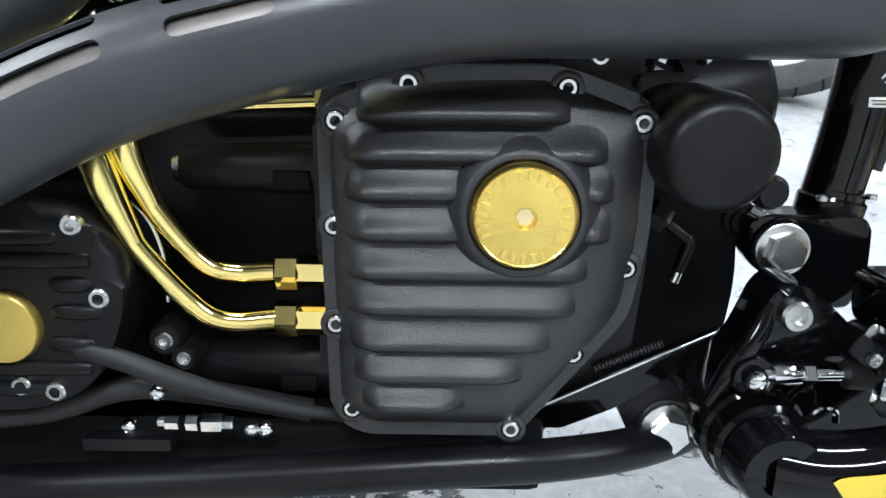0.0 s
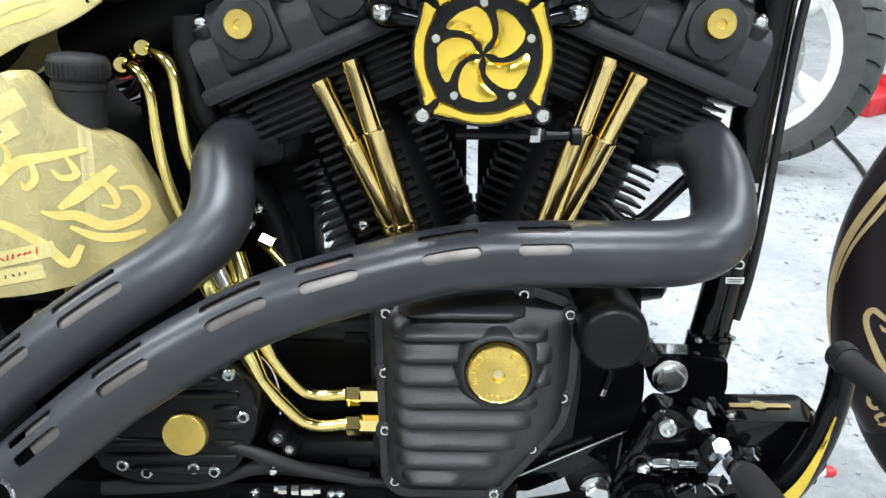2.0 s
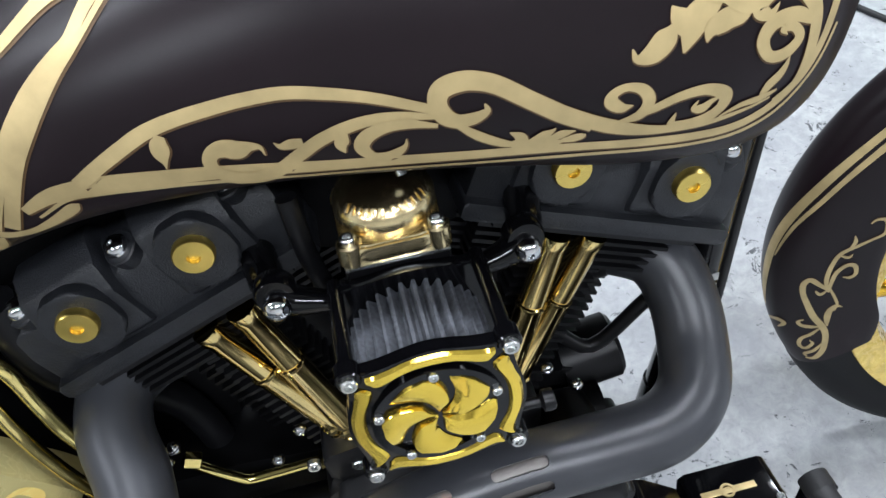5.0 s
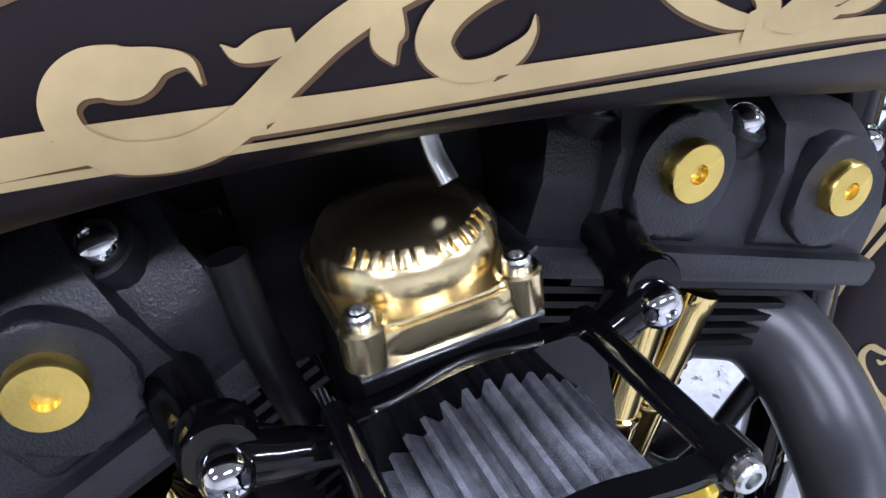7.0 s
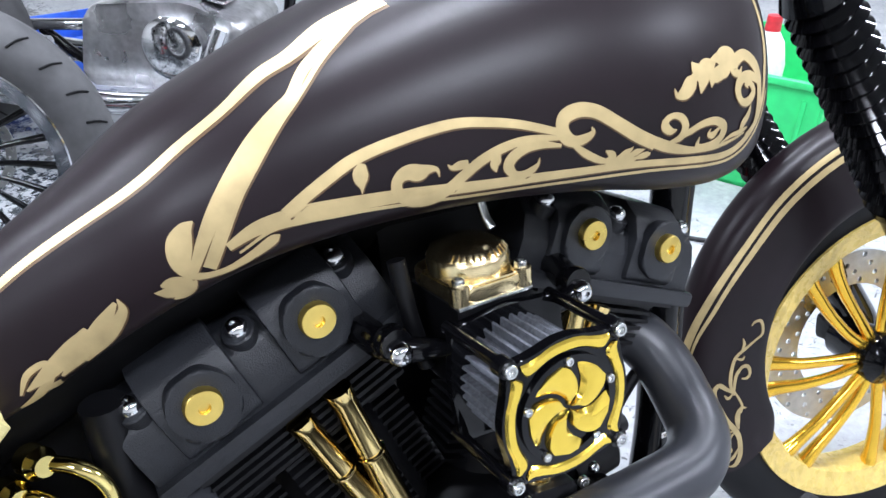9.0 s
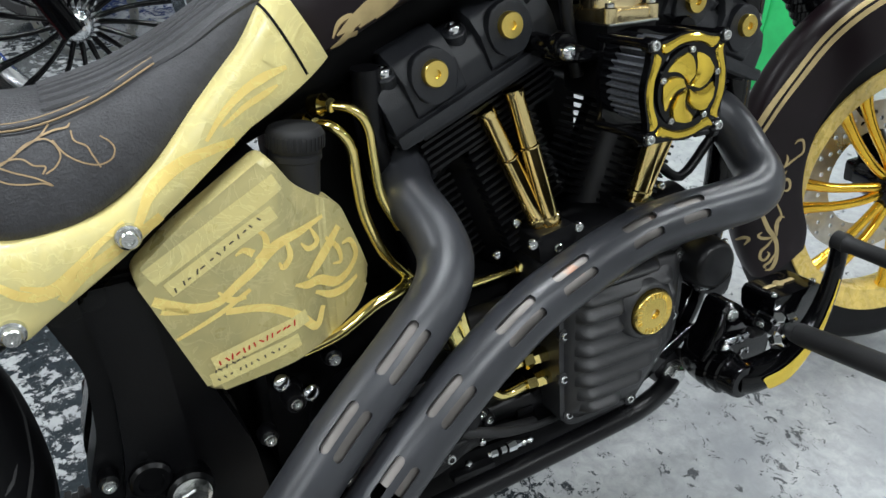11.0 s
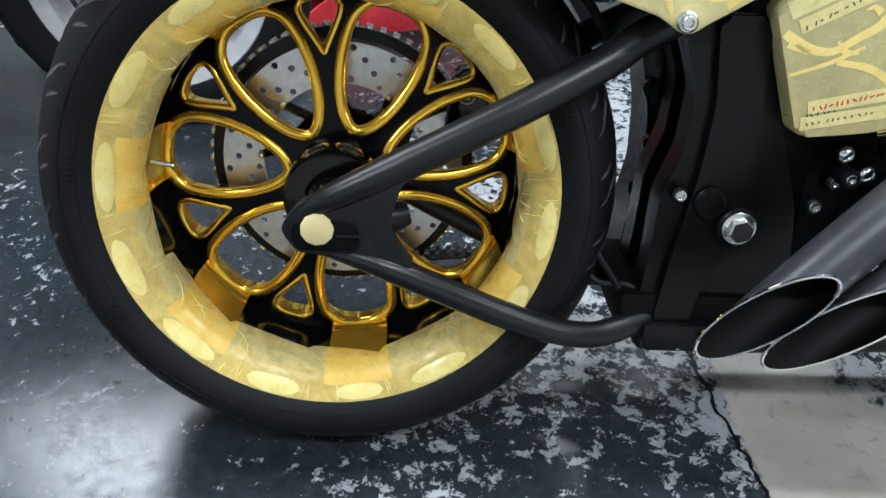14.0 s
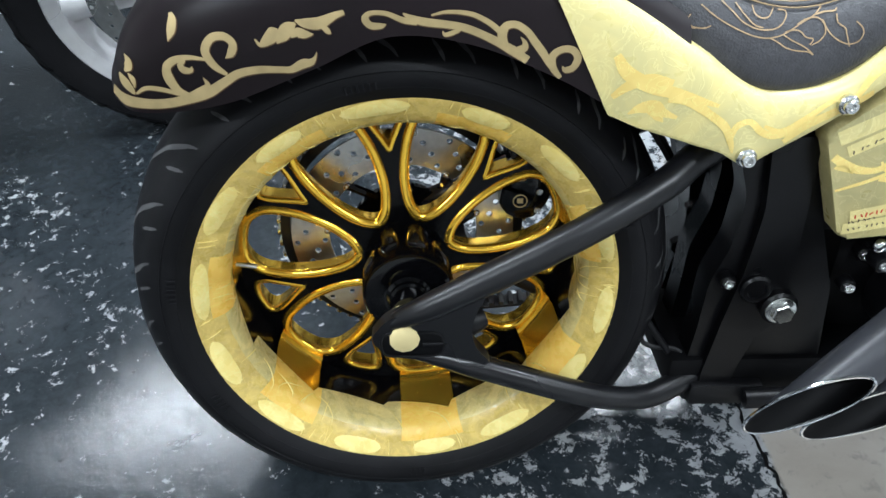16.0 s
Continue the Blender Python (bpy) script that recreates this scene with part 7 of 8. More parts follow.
scroll([(-1.1271, 0.6535, 0.0011), (-1.1239, 0.6485, 0.0067), (-1.1247, 0.6436, 0.0079), (-1.1293, 0.639, 0.0017)], F, fender, lift=0.00102)
scroll([(-1.136, 0.6365, 0.0017), (-1.1322, 0.6294, 0.0102), (-1.1259, 0.6221, 0.0068), (-1.1233, 0.6183, 0.0017)], F, fender, lift=0.00114)
scroll([(-1.1259, 0.6376, 0.0011), (-1.1223, 0.6325, 0.0056), (-1.1217, 0.6248, 0.0011)], F, fender, lift=0.00126)
scroll([(-1.122, 0.619, 0.0017), (-1.1103, 0.6255, 0.0039), (-1.094, 0.6251, 0.0044), (-1.0788, 0.6217, 0.0033), (-1.0662, 0.6194, 0.0011)], F, fender, lift=0.00090)
scroll([(-1.0763, 0.6913, 0.0032), (-1.075, 0.6859, 0.0075), (-1.0774, 0.677, 0.0075), (-1.081, 0.6686, 0.0005)], F, fender, lift=0.00102)
scroll([(-1.0032, 0.6717, 0.001), (-0.9989, 0.667, 0.0041), (-0.9911, 0.6718, 0.0103), (-0.9851, 0.6775, 0.0113), (-0.9823, 0.6803, 0.0021)], F, fender, lift=0.00114)
scroll([(-0.9842, 0.6679, 0.001), (-0.9791, 0.6742, 0.0103), (-0.9731, 0.6808, 0.0113), (-0.9664, 0.685, 0.002)], F, fender, lift=0.00126)
scroll([(-0.9715, 0.6727, 0.001), (-0.9663, 0.677, 0.0082), (-0.9591, 0.6756, 0.0072), (-0.9519, 0.6755, 0.0005)], F, fender, lift=0.00090)
scroll([(-0.9667, 0.6873, 0.0015), (-0.9583, 0.685, 0.0081), (-0.9462, 0.685, 0.0102), (-0.9324, 0.6911, 0.0061), (-0.9241, 0.6938, 0.004)], F, fender, lift=0.00102)
scroll([(-0.944, 0.6836, 0.0051), (-0.9391, 0.6779, 0.0046), (-0.9364, 0.676, 0.0005)], F, fender, lift=0.00114)
scroll([(-0.8888, 0.6833, 0.0005), (-0.8936, 0.6819, 0.005), (-0.9023, 0.6825, 0.0061), (-0.9067, 0.6882, 0.006), (-0.9017, 0.6928, 0.004), (-0.8884, 0.6923, 0.004), (-0.8743, 0.6865, 0.005), (-0.8624, 0.6845, 0.005)], F, fender, lift=0.00126)
scroll([(-0.8741, 0.6922, 0.0015), (-0.8671, 0.6879, 0.0055), (-0.8552, 0.6845, 0.007), (-0.8359, 0.6819, 0.0065), (-0.8215, 0.6789, 0.0066), (-0.8068, 0.673, 0.0066), (-0.792, 0.6655, 0.0071), (-0.7794, 0.658, 0.0082), (-0.764, 0.6478, 0.0072), (-0.7458, 0.6359, 0.0068), (-0.714, 0.619, 0.0069), (-0.6959, 0.6161, 0.0064)], F, fender, lift=0.00090)
scroll([(-0.8503, 0.6901, 0.0015), (-0.836, 0.6928, 0.003), (-0.8168, 0.6907, 0.004), (-0.8023, 0.684, 0.0045), (-0.7909, 0.6752, 0.0051)], F, fender, lift=0.00102)
scroll([(-0.7844, 0.6605, 0.0031), (-0.7893, 0.6713, 0.0081), (-0.7862, 0.6795, 0.0071), (-0.7776, 0.6808, 0.0061), (-0.768, 0.675, 0.0061), (-0.7602, 0.6652, 0.0066), (-0.7521, 0.6543, 0.0067), (-0.7448, 0.6426, 0.0047), (-0.7408, 0.6369, 0.001)], F, fender, lift=0.00114)
scroll([(-0.7845, 0.6625, 0.002), (-0.7769, 0.6585, 0.0061), (-0.7702, 0.6604, 0.0072), (-0.7695, 0.6653, 0.0041), (-0.7731, 0.6702, 0.0005)], F, fender, lift=0.00126)
scroll([(-0.7337, 0.6296, 0.0031), (-0.7432, 0.6416, 0.0062), (-0.7445, 0.6522, 0.0067), (-0.7375, 0.6581, 0.0062), (-0.7277, 0.658, 0.0062), (-0.7221, 0.651, 0.0067), (-0.7253, 0.6424, 0.0062), (-0.7321, 0.6399, 0.0052), (-0.7354, 0.6435, 0.0005)], F, fender, lift=0.00090)
scroll([(-0.8224, 0.6794, 0.0025), (-0.8301, 0.6756, 0.004), (-0.8384, 0.6733, 0.0035), (-0.8408, 0.6767, 0.0005)], F, fender, lift=0.00102)

# what shows through the film on the rail and the oil tank
R = RAIL_SKIN
scroll([(-0.689, 0.6149, 0.0053), (-0.6753, 0.6255, 0.0095), (-0.6558, 0.6313, 0.0096), (-0.6348, 0.6272, 0.0054)], R, rail, M_COVERED, False, "covered_scroll", lift=0.00060)
scroll([(-0.6726, 0.5985, 0.0016), (-0.6621, 0.604, 0.0097), (-0.6495, 0.605, 0.0129), (-0.6409, 0.5994, 0.0087), (-0.627, 0.5937, 0.0033)], R, rail, M_COVERED, False, "covered_scroll", lift=0.00068)
scroll([(-0.6566, 0.6012, 0.0016), (-0.6454, 0.5956, 0.0076), (-0.6393, 0.5899, 0.0016)], R, rail, M_COVERED, False, "covered_scroll", lift=0.00076)
scroll([(-0.6377, 0.6118, 0.0054), (-0.6195, 0.6108, 0.0109), (-0.5988, 0.5973, 0.0078), (-0.5802, 0.583, 0.0079), (-0.5711, 0.5654, 0.0057), (-0.5676, 0.5551, 0.0017)], R, rail, M_COVERED, False, "covered_scroll", lift=0.00084)
scroll([(-0.5718, 0.5684, 0.0029), (-0.5692, 0.5819, 0.0068), (-0.5563, 0.5861, 0.0057), (-0.5434, 0.5757, 0.0069), (-0.5287, 0.5711, 0.007), (-0.508, 0.5769, 0.0071), (-0.4936, 0.5847, 0.0059), (-0.4782, 0.5894, 0.0048), (-0.4603, 0.6035, 0.0048), (-0.4463, 0.6237, 0.0048)], R, rail, M_COVERED, False, "covered_scroll", lift=0.00060)
scroll([(-0.5417, 0.581, 0.0029), (-0.5242, 0.5754, 0.0058), (-0.5047, 0.5852, 0.0071), (-0.4861, 0.599, 0.0047), (-0.467, 0.6094, 0.0048)], R, rail, M_COVERED, False, "covered_scroll", lift=0.00068)
scroll([(-0.6886, 0.6534, 0.0073), (-0.6767, 0.6368, 0.0126), (-0.6522, 0.6236, 0.0128), (-0.6227, 0.615, 0.0087), (-0.5892, 0.6033, 0.0033)], R, rail, M_COVERED, False, "covered_scroll", lift=0.00076)
scroll([(-0.5196, 0.5639, 0.0068), (-0.5014, 0.5798, 0.0087), (-0.4833, 0.5887, 0.0086), (-0.4647, 0.5976, 0.008), (-0.4455, 0.606, 0.008), (-0.4086, 0.6277, 0.0067), (-0.4182, 0.6358, 0.0052), (-0.4258, 0.6288, 0.0059), (-0.4214, 0.6194, 0.002)], R, rail, M_COVERED, False, "covered_scroll", lift=0.00084)
scroll([(-0.46, 0.6059, 0.0033), (-0.4432, 0.6284, 0.0085), (-0.4195, 0.6428, 0.0091), (-0.3967, 0.6474, 0.0079), (-0.3758, 0.6488, 0.0067)], R, rail, M_COVERED, False, "covered_scroll", lift=0.00060)
scroll([(-0.3983, 0.6547, 0.0026), (-0.3815, 0.6718, 0.0053), (-0.3617, 0.685, 0.0067), (-0.3423, 0.6923, 0.0075), (-0.3228, 0.6967, 0.0034)], R, rail, M_COVERED, False, "covered_scroll", lift=0.00068)
scroll([(-0.3836, 0.6626, 0.002), (-0.3644, 0.6726, 0.0047), (-0.345, 0.6796, 0.0054), (-0.3328, 0.6841, 0.002)], R, rail, M_COVERED, False, "covered_scroll", lift=0.00076)

for at in ((-0.467, -0.099, 0.600), (-0.554, -0.106, 0.551)):
    part("bolt_collar", lathe((at[0], at[1] + 0.004, at[2]), (0, -1, 0), [(0, 0.0095), (0.009, 0.0095), (0.0105, 0.008), (0.0105, 0)], 24), M_ZINC, rail)
    screw(rail, (at[0], at[1] - 0.006, at[2]), 0.0068, label="bright socket screw")
for x0, z0, x1, z1, w in ((-0.50, 0.605, -0.46, 0.628, 0.018), (-0.61, 0.60, -0.60, 0.64, 0.03), (-0.335, 0.70, -0.312, 0.735, 0.02), (-0.42, 0.64, -0.40, 0.672, 0.012)):
    scroll([(x0, z0, w), ((x0 + x1) / 2, (z0 + z1) / 2, w), (x1, z1, w)], R, rail, M_TAPE, False, "tape_strip", lift=0.0005)
ribbon([(-0.3335, 0.744, 0.0024), (-0.320, 0.718, 0.0024), (-0.3055, 0.688, 0.0024)], R, M_SHADOWED, "film_seam", rail, 0.0009)

O = BVHTree.FromObject(oil_tank, bpy.context.evaluated_depsgraph_get())
scroll([(-0.4671, 0.5460, 0.007), (-0.4490, 0.5345, 0.0091), (-0.4322, 0.5272, 0.0085), (-0.4133, 0.5269, 0.0071), (-0.3948, 0.5385, 0.0078), (-0.3799, 0.5480, 0.0084), (-0.3603, 0.5635, 0.0091), (-0.3363, 0.5679, 0.007), (-0.3132, 0.5720, 0.0035)], O, oil_tank, M_COVERED, False, "covered_scroll", lift=0.00060)
scroll([(-0.3786, 0.5551, 0.0021), (-0.3688, 0.5629, 0.0056), (-0.3684, 0.5740, 0.0048), (-0.3740, 0.5797, 0.002)], O, oil_tank, M_COVERED, False, "covered_scroll", lift=0.00068)
scroll([(-0.3791, 0.5610, 0.007), (-0.3864, 0.5656, 0.0048), (-0.3935, 0.5627, 0.0017)], O, oil_tank, M_COVERED, False, "covered_scroll", lift=0.00076)
scroll([(-0.3522, 0.5677, 0.0028), (-0.3496, 0.5511, 0.0056), (-0.3569, 0.5428, 0.005), (-0.3602, 0.5482, 0.0014)], O, oil_tank, M_COVERED, False, "covered_scroll", lift=0.00084)
scroll([(-0.3277, 0.5676, 0.0021), (-0.3218, 0.5526, 0.0056), (-0.3313, 0.5496, 0.0049), (-0.3384, 0.5572, 0.0014)], O, oil_tank, M_COVERED, False, "covered_scroll", lift=0.00060)
scroll([(-0.2967, 0.5554, 0.0071), (-0.3204, 0.5358, 0.0107), (-0.3363, 0.5242, 0.0043)], O, oil_tank, M_COVERED, False, "covered_scroll", lift=0.00068)
scroll([(-0.3490, 0.5231, 0.0021), (-0.3373, 0.5187, 0.0073), (-0.3241, 0.5172, 0.0087), (-0.3066, 0.5066, 0.0088), (-0.2898, 0.5090, 0.0073), (-0.2788, 0.5198, 0.0065), (-0.2843, 0.5358, 0.005), (-0.2949, 0.5378, 0.0029)], O, oil_tank, M_COVERED, False, "covered_scroll", lift=0.00076)
scroll([(-0.3304, 0.5085, 0.0029), (-0.3133, 0.4979, 0.0074), (-0.2954, 0.4951, 0.0074), (-0.2803, 0.4985, 0.0037)], O, oil_tank, M_COVERED, False, "covered_scroll", lift=0.00084)
scroll([(-0.4709, 0.5548, 0.0035), (-0.4607, 0.5358, 0.0084), (-0.4358, 0.5249, 0.0043)], O, oil_tank, M_COVERED, False, "covered_scroll", lift=0.00060)
scroll([(-0.4087, 0.5171, 0.0057), (-0.3764, 0.5113, 0.0073), (-0.3502, 0.4951, 0.0081), (-0.3343, 0.4770, 0.0075), (-0.3243, 0.4921, 0.0052)], O, oil_tank, M_COVERED, False, "covered_scroll", lift=0.00068)
scroll([(-0.4494, 0.5040, 0.0029), (-0.4154, 0.5161, 0.0043), (-0.3863, 0.5312, 0.0036)], O, oil_tank, M_COVERED, False, "covered_scroll", lift=0.00076)
scroll([(-0.4116, 0.5357, 0.0021), (-0.4036, 0.5266, 0.0057), (-0.3907, 0.5252, 0.0029)], O, oil_tank, M_COVERED, False, "covered_scroll", lift=0.00084)
scroll([(-0.3125, 0.5516, 0.0029), (-0.3004, 0.5368, 0.005), (-0.2980, 0.5227, 0.0043), (-0.3080, 0.5245, 0.0014)], O, oil_tank, M_COVERED, False, "covered_scroll", lift=0.00060)
for x0, z0, x1, z1, w in ((-0.468, 0.556, -0.335, 0.624, 0.016), (-0.430, 0.448, -0.345, 0.458, 0.010), (-0.462, 0.548, -0.428, 0.452, 0.010)):
    scroll([(x0, z0, w), ((x0 + x1) / 2, (z0 + z1) / 2, w), (x1, z1, w)], O, oil_tank, M_TAPE, False, "tape_strip", lift=0.0004)
for mat, (x0, z0), (x1, z1), n, h in ((M_INK, (-0.442, 0.547), (-0.366, 0.592), 13, 0.005), (M_INKRED, (-0.420, 0.474), (-0.350, 0.492), 14, 0.006), (M_INK, (-0.426, 0.467), (-0.395, 0.474), 6, 0.004), (M_INK, (-0.424, 0.459), (-0.36, 0.473), 11, 0.004)):
    rng = random.Random(n)
    if n in (13, 14, 11):
        scroll([(x0 - 0.006, z0, 0.013), ((x0 + x1) / 2, (z0 + z1) / 2, 0.013), (x1 + 0.008, z1, 0.013)], O, oil_tank, M_TAPE, False, "tape_strip", lift=0.0011)
    for k in range(n):
        t = (k + rng.uniform(-0.2, 0.2)) / n
        x, z = x0 + (x1 - x0) * t, z0 + (z1 - z0) * t
        deg = rng.choice((80, 100, 30, 140))
        c, s = math.cos(radians(deg)) * h / 2 * rng.uniform(0.5, 1), math.sin(radians(deg)) * h / 2 * rng.uniform(0.6, 1)
        ribbon([(x - c, z - s, 0.0012), (x, z, 0.0015), (x + c, z + s, 0.0012)], O, mat, "ink_stroke", oil_tank, 0.0018, 2)

# seat stitching and pleats
S = SEAT_SKIN
ribbon([(-0.62, 0.6799, 0.0011), (-0.6231, 0.6753, 0.0011), (-0.6175, 0.6696, 0.0011), (-0.6074, 0.6681, 0.0011), (-0.601, 0.6699, 0.0011)], S, M_THREAD, "stitching", seat, 0.0012)
ribbon([(-0.611, 0.6871, 0.0011), (-0.6005, 0.6793, 0.0011), (-0.5873, 0.6714, 0.0011), (-0.5742, 0.6652, 0.0011), (-0.561, 0.6603, 0.0011), (-0.5479, 0.6585, 0.0011), (-0.5349, 0.6608, 0.0011), (-0.5246, 0.6657, 0.0011), (-0.5166, 0.6697, 0.0011), (-0.5059, 0.6745, 0.0011), (-0.4985, 0.6807, 0.0011)], S, M_THREAD, "stitching", seat, 0.0012)
ribbon([(-0.6389, 0.6873, 0.0011), (-0.6359, 0.6778, 0.0011), (-0.6276, 0.6706, 0.0011), (-0.6148, 0.6681, 0.0011)], S, M_THREAD, "stitching", seat, 0.0012)
ribbon([(-0.5921, 0.689, 0.0011), (-0.5821, 0.6807, 0.0011), (-0.5718, 0.6717, 0.0011), (-0.5587, 0.666, 0.0011), (-0.5455, 0.6651, 0.0011), (-0.5366, 0.6683, 0.0011), (-0.5319, 0.6743, 0.0011), (-0.5321, 0.6782, 0.0011), (-0.5388, 0.6792, 0.0011)], S, M_THREAD, "stitching", seat, 0.0012)
ribbon([(-0.5785, 0.6864, 0.0011), (-0.5701, 0.6768, 0.0011), (-0.5613, 0.6692, 0.0011), (-0.5534, 0.6667, 0.0011)], S, M_THREAD, "stitching", seat, 0.0012)
ribbon([(-0.5625, 0.6835, 0.0011), (-0.5609, 0.6776, 0.0011), (-0.5543, 0.674, 0.0011), (-0.5478, 0.675, 0.0011), (-0.5428, 0.6805, 0.0011)], S, M_THREAD, "stitching", seat, 0.0012)
ribbon([(-0.5349, 0.6608, 0.0011), (-0.5267, 0.656, 0.0011), (-0.5202, 0.653, 0.0011), (-0.5131, 0.6495, 0.0011), (-0.5054, 0.6435, 0.0011), (-0.511, 0.6461, 0.0011), (-0.5217, 0.6474, 0.0011), (-0.5315, 0.6501, 0.0011), (-0.5398, 0.655, 0.0011), (-0.5468, 0.6585, 0.0011)], S, M_THREAD, "stitching", seat, 0.0012)
ribbon([(-0.5334, 0.6625, 0.0011), (-0.5261, 0.664, 0.0011), (-0.5193, 0.6629, 0.0011), (-0.5139, 0.6583, 0.0011), (-0.507, 0.6563, 0.0011), (-0.5097, 0.6518, 0.0011)], S, M_THREAD, "stitching", seat, 0.0012)
ribbon([(-0.5219, 0.6678, 0.0011), (-0.5138, 0.6718, 0.0011), (-0.5035, 0.6729, 0.0011), (-0.4978, 0.6686, 0.0011), (-0.4961, 0.6615, 0.0011), (-0.5007, 0.6552, 0.0011), (-0.5076, 0.6517, 0.0011)], S, M_THREAD, "stitching", seat, 0.0012)
ribbon([(-0.5059, 0.6745, 0.0011), (-0.4965, 0.6769, 0.0011), (-0.488, 0.6777, 0.0011), (-0.4852, 0.6797, 0.0011)], S, M_THREAD, "stitching", seat, 0.0012)
ribbon([(-0.4986, 0.6716, 0.0011), (-0.4936, 0.6628, 0.0011), (-0.4853, 0.6559, 0.0011), (-0.4743, 0.6517, 0.0011), (-0.4651, 0.6538, 0.0011), (-0.4613, 0.6599, 0.0011), (-0.4632, 0.6655, 0.0011), (-0.4686, 0.6701, 0.0011)], S, M_THREAD, "stitching", seat, 0.0012)
ribbon([(-0.4859, 0.6757, 0.0011), (-0.4852, 0.6694, 0.0011), (-0.4785, 0.6649, 0.0011), (-0.4765, 0.6594, 0.0011), (-0.4729, 0.6497, 0.0011)], S, M_THREAD, "stitching", seat, 0.0012)


def on_seat(x, y):
    hit, no, _, _ = S.ray_cast(Vector((x, y, 1.2)), Vector((0, 0, -1)))
    return hit


for k in range(9):
    y = -0.052 + k * 0.013
    pts = []
    for x in (-0.50, -0.45, -0.40, -0.36, -0.33, -0.305):
        h = on_seat(x, y * (0.5 + 0.5 * min(1, (-0.28 - x) / 0.12)))
        if h:
            pts.append((h.x, h.y, h.z - 0.0015))
    if len(pts) > 2:
        part("pleat", tube(pts, 0.0034, 8, 4), M_LEATHER, seat)
seam = [on_seat(x, y) for x, y in ((-0.62, -0.045), (-0.57, -0.062), (-0.52, -0.066), (-0.47, -0.06), (-0.42, -0.05))]
part("seam_piping", tube([(p.x, p.y, p.z + 0.0005) for p in seam if p], 0.003, 10, 6), M_LEATHER, seat)
for dy in (0.005, -0.005):
    pts = [(p.x, p.y + dy, p.z + 0.0012 + dy * 0.3) for p in seam if p]
    part("stitch_line", tube(pts, 0.0007, 6, 6), M_THREAD, seat)

# ---- front wheel, fork and fender ----
FC = Vector((0.708, 0.062, 0.352))
FTURN = Matrix.Translation(FC) @ Matrix.Rotation(radians(-13.5), 4, "Z")
FENDER_AT = pose(0.7032, 0.0458, 0.4055, 0, 0, -16.76)
front = new("front_wheel")
front.parent = bike
front.matrix_basis = FTURN
front["label"] = "gold spoked front wheel with masked rim"
part("tyre", lathe((0, 0, 0), (0, -1, 0), [(-0.027, 0.214), (-0.030, 0.226), (-0.031, 0.246), (-0.028, 0.264), (-0.017, 0.279), (0, 0.284), (0.017, 0.279), (0.028, 0.264), (0.031, 0.246), (0.030, 0.226), (0.027, 0.214)], 80, closed=True), M_TYRE, front)
part("rim", lathe((0, 0, 0), (0, -1, 0), [(-0.030, 0.218), (-0.026, 0.196), (0.02, 0.190), (0.030, 0.218), (0.033, 0.217), (0.023, 0.184), (0.0, 0.177), (-0.028, 0.186), (-0.033, 0.217)], 80, closed=True), M_FILM, front, "rim masked with yellow film")
part("hub", lathe((0, 0, 0), (0, -1, 0), [(-0.05, 0.03), (-0.03, 0.032), (0.015, 0.04), (0.03, 0.038), (0.042, 0.024), (0.05, 0.022), (0.05, 0)]), M_GLOSS, front)
fsp = mesh_of(tube([(0.034, -0.016, 0.006), (0.07, -0.016, 0.012), (0.12, -0.014, 0.012), (0.16, -0.012, 0.007), (0.186, -0.012, 0.004)], [0.0085, 0.0075, 0.0080, 0.0095, 0.012], 14, 4), M_AMBER)
fsm = mesh_of(tube([(0.034, -0.016, -0.006), (0.07, -0.016, -0.012), (0.12, -0.014, -0.020), (0.16, -0.012, -0.031), (0.184, -0.012, -0.040)], [0.0085, 0.0075, 0.0080, 0.0095, 0.012], 14, 4), M_AMBER)
for k in range(7):
    turn = Matrix.Rotation(2 * math.pi * (k + 0.45) / 7, 4, "Y")
    copy_part("spoke", fsp, turn, front, "slender gold spoke" if k == 0 else "")
    copy_part("spoke", fsm, turn, front)
drilled_disc(0.085, 0.135, 0.04, 0.005, M_STEEL, "brake_disc", front)

FF_A0, FF_A1 = 62, 215
FF_SIDE = [(-0.0324, 0.2033), (-0.0350, 0.2333), (-0.0347, 0.2659), (-0.0312, 0.2849), (-0.0231, 0.2989), (-0.0111, 0.3064), (0.0, 0.3079)]
FF_FORM = [tuple(p) for p in spline(FF_SIDE, 20)]


def fender_point(deg, s, lift=0.0):
    """A place on the front fender: degrees round the wheel, and 0 to 1 from its near lower edge to the crown."""
    k = s * (len(FF_FORM) - 1)
    i = int(min(max(k, 0), len(FF_FORM) - 2))
    (y0, r0), (y1, r1) = FF_FORM[i], FF_FORM[i + 1]
    y, r = y0 + (y1 - y0) * (k - i), r0 + (r1 - r0) * (k - i)
    size = math.hypot(y1 - y0, r1 - r0)
    y, r = y - lift * (r1 - r0) / size, r + lift * (y1 - y0) / size
    return Vector((r * math.cos(radians(deg)), y, r * math.sin(radians(deg))))


bm = bmesh.new()
rings = []
form = FF_FORM[::6] + [FF_FORM[-1]] if len(FF_FORM) % 6 != 1 else FF_FORM[::6]
form = form + [(-y, r) for y, r in form[-2::-1]]
form = form + [(y * 0.95, r - 0.004) for y, r in form[::-1]]
for k in range(57):
    a = radians(FF_A0 + (FF_A1 - FF_A0) * k / 56)
    t = k / 56
    drop = 0.02 * max(0, (t - 0.92) / 0.08) ** 2 + 0.035 * max(0, (0.1 - t) / 0.1) ** 2
    rings.append([bm.verts.new(((r + (drop if r < 0.235 else 0)) * math.cos(a), y, (r + (drop if r < 0.235 else 0)) * math.sin(a))) for y, r in form])
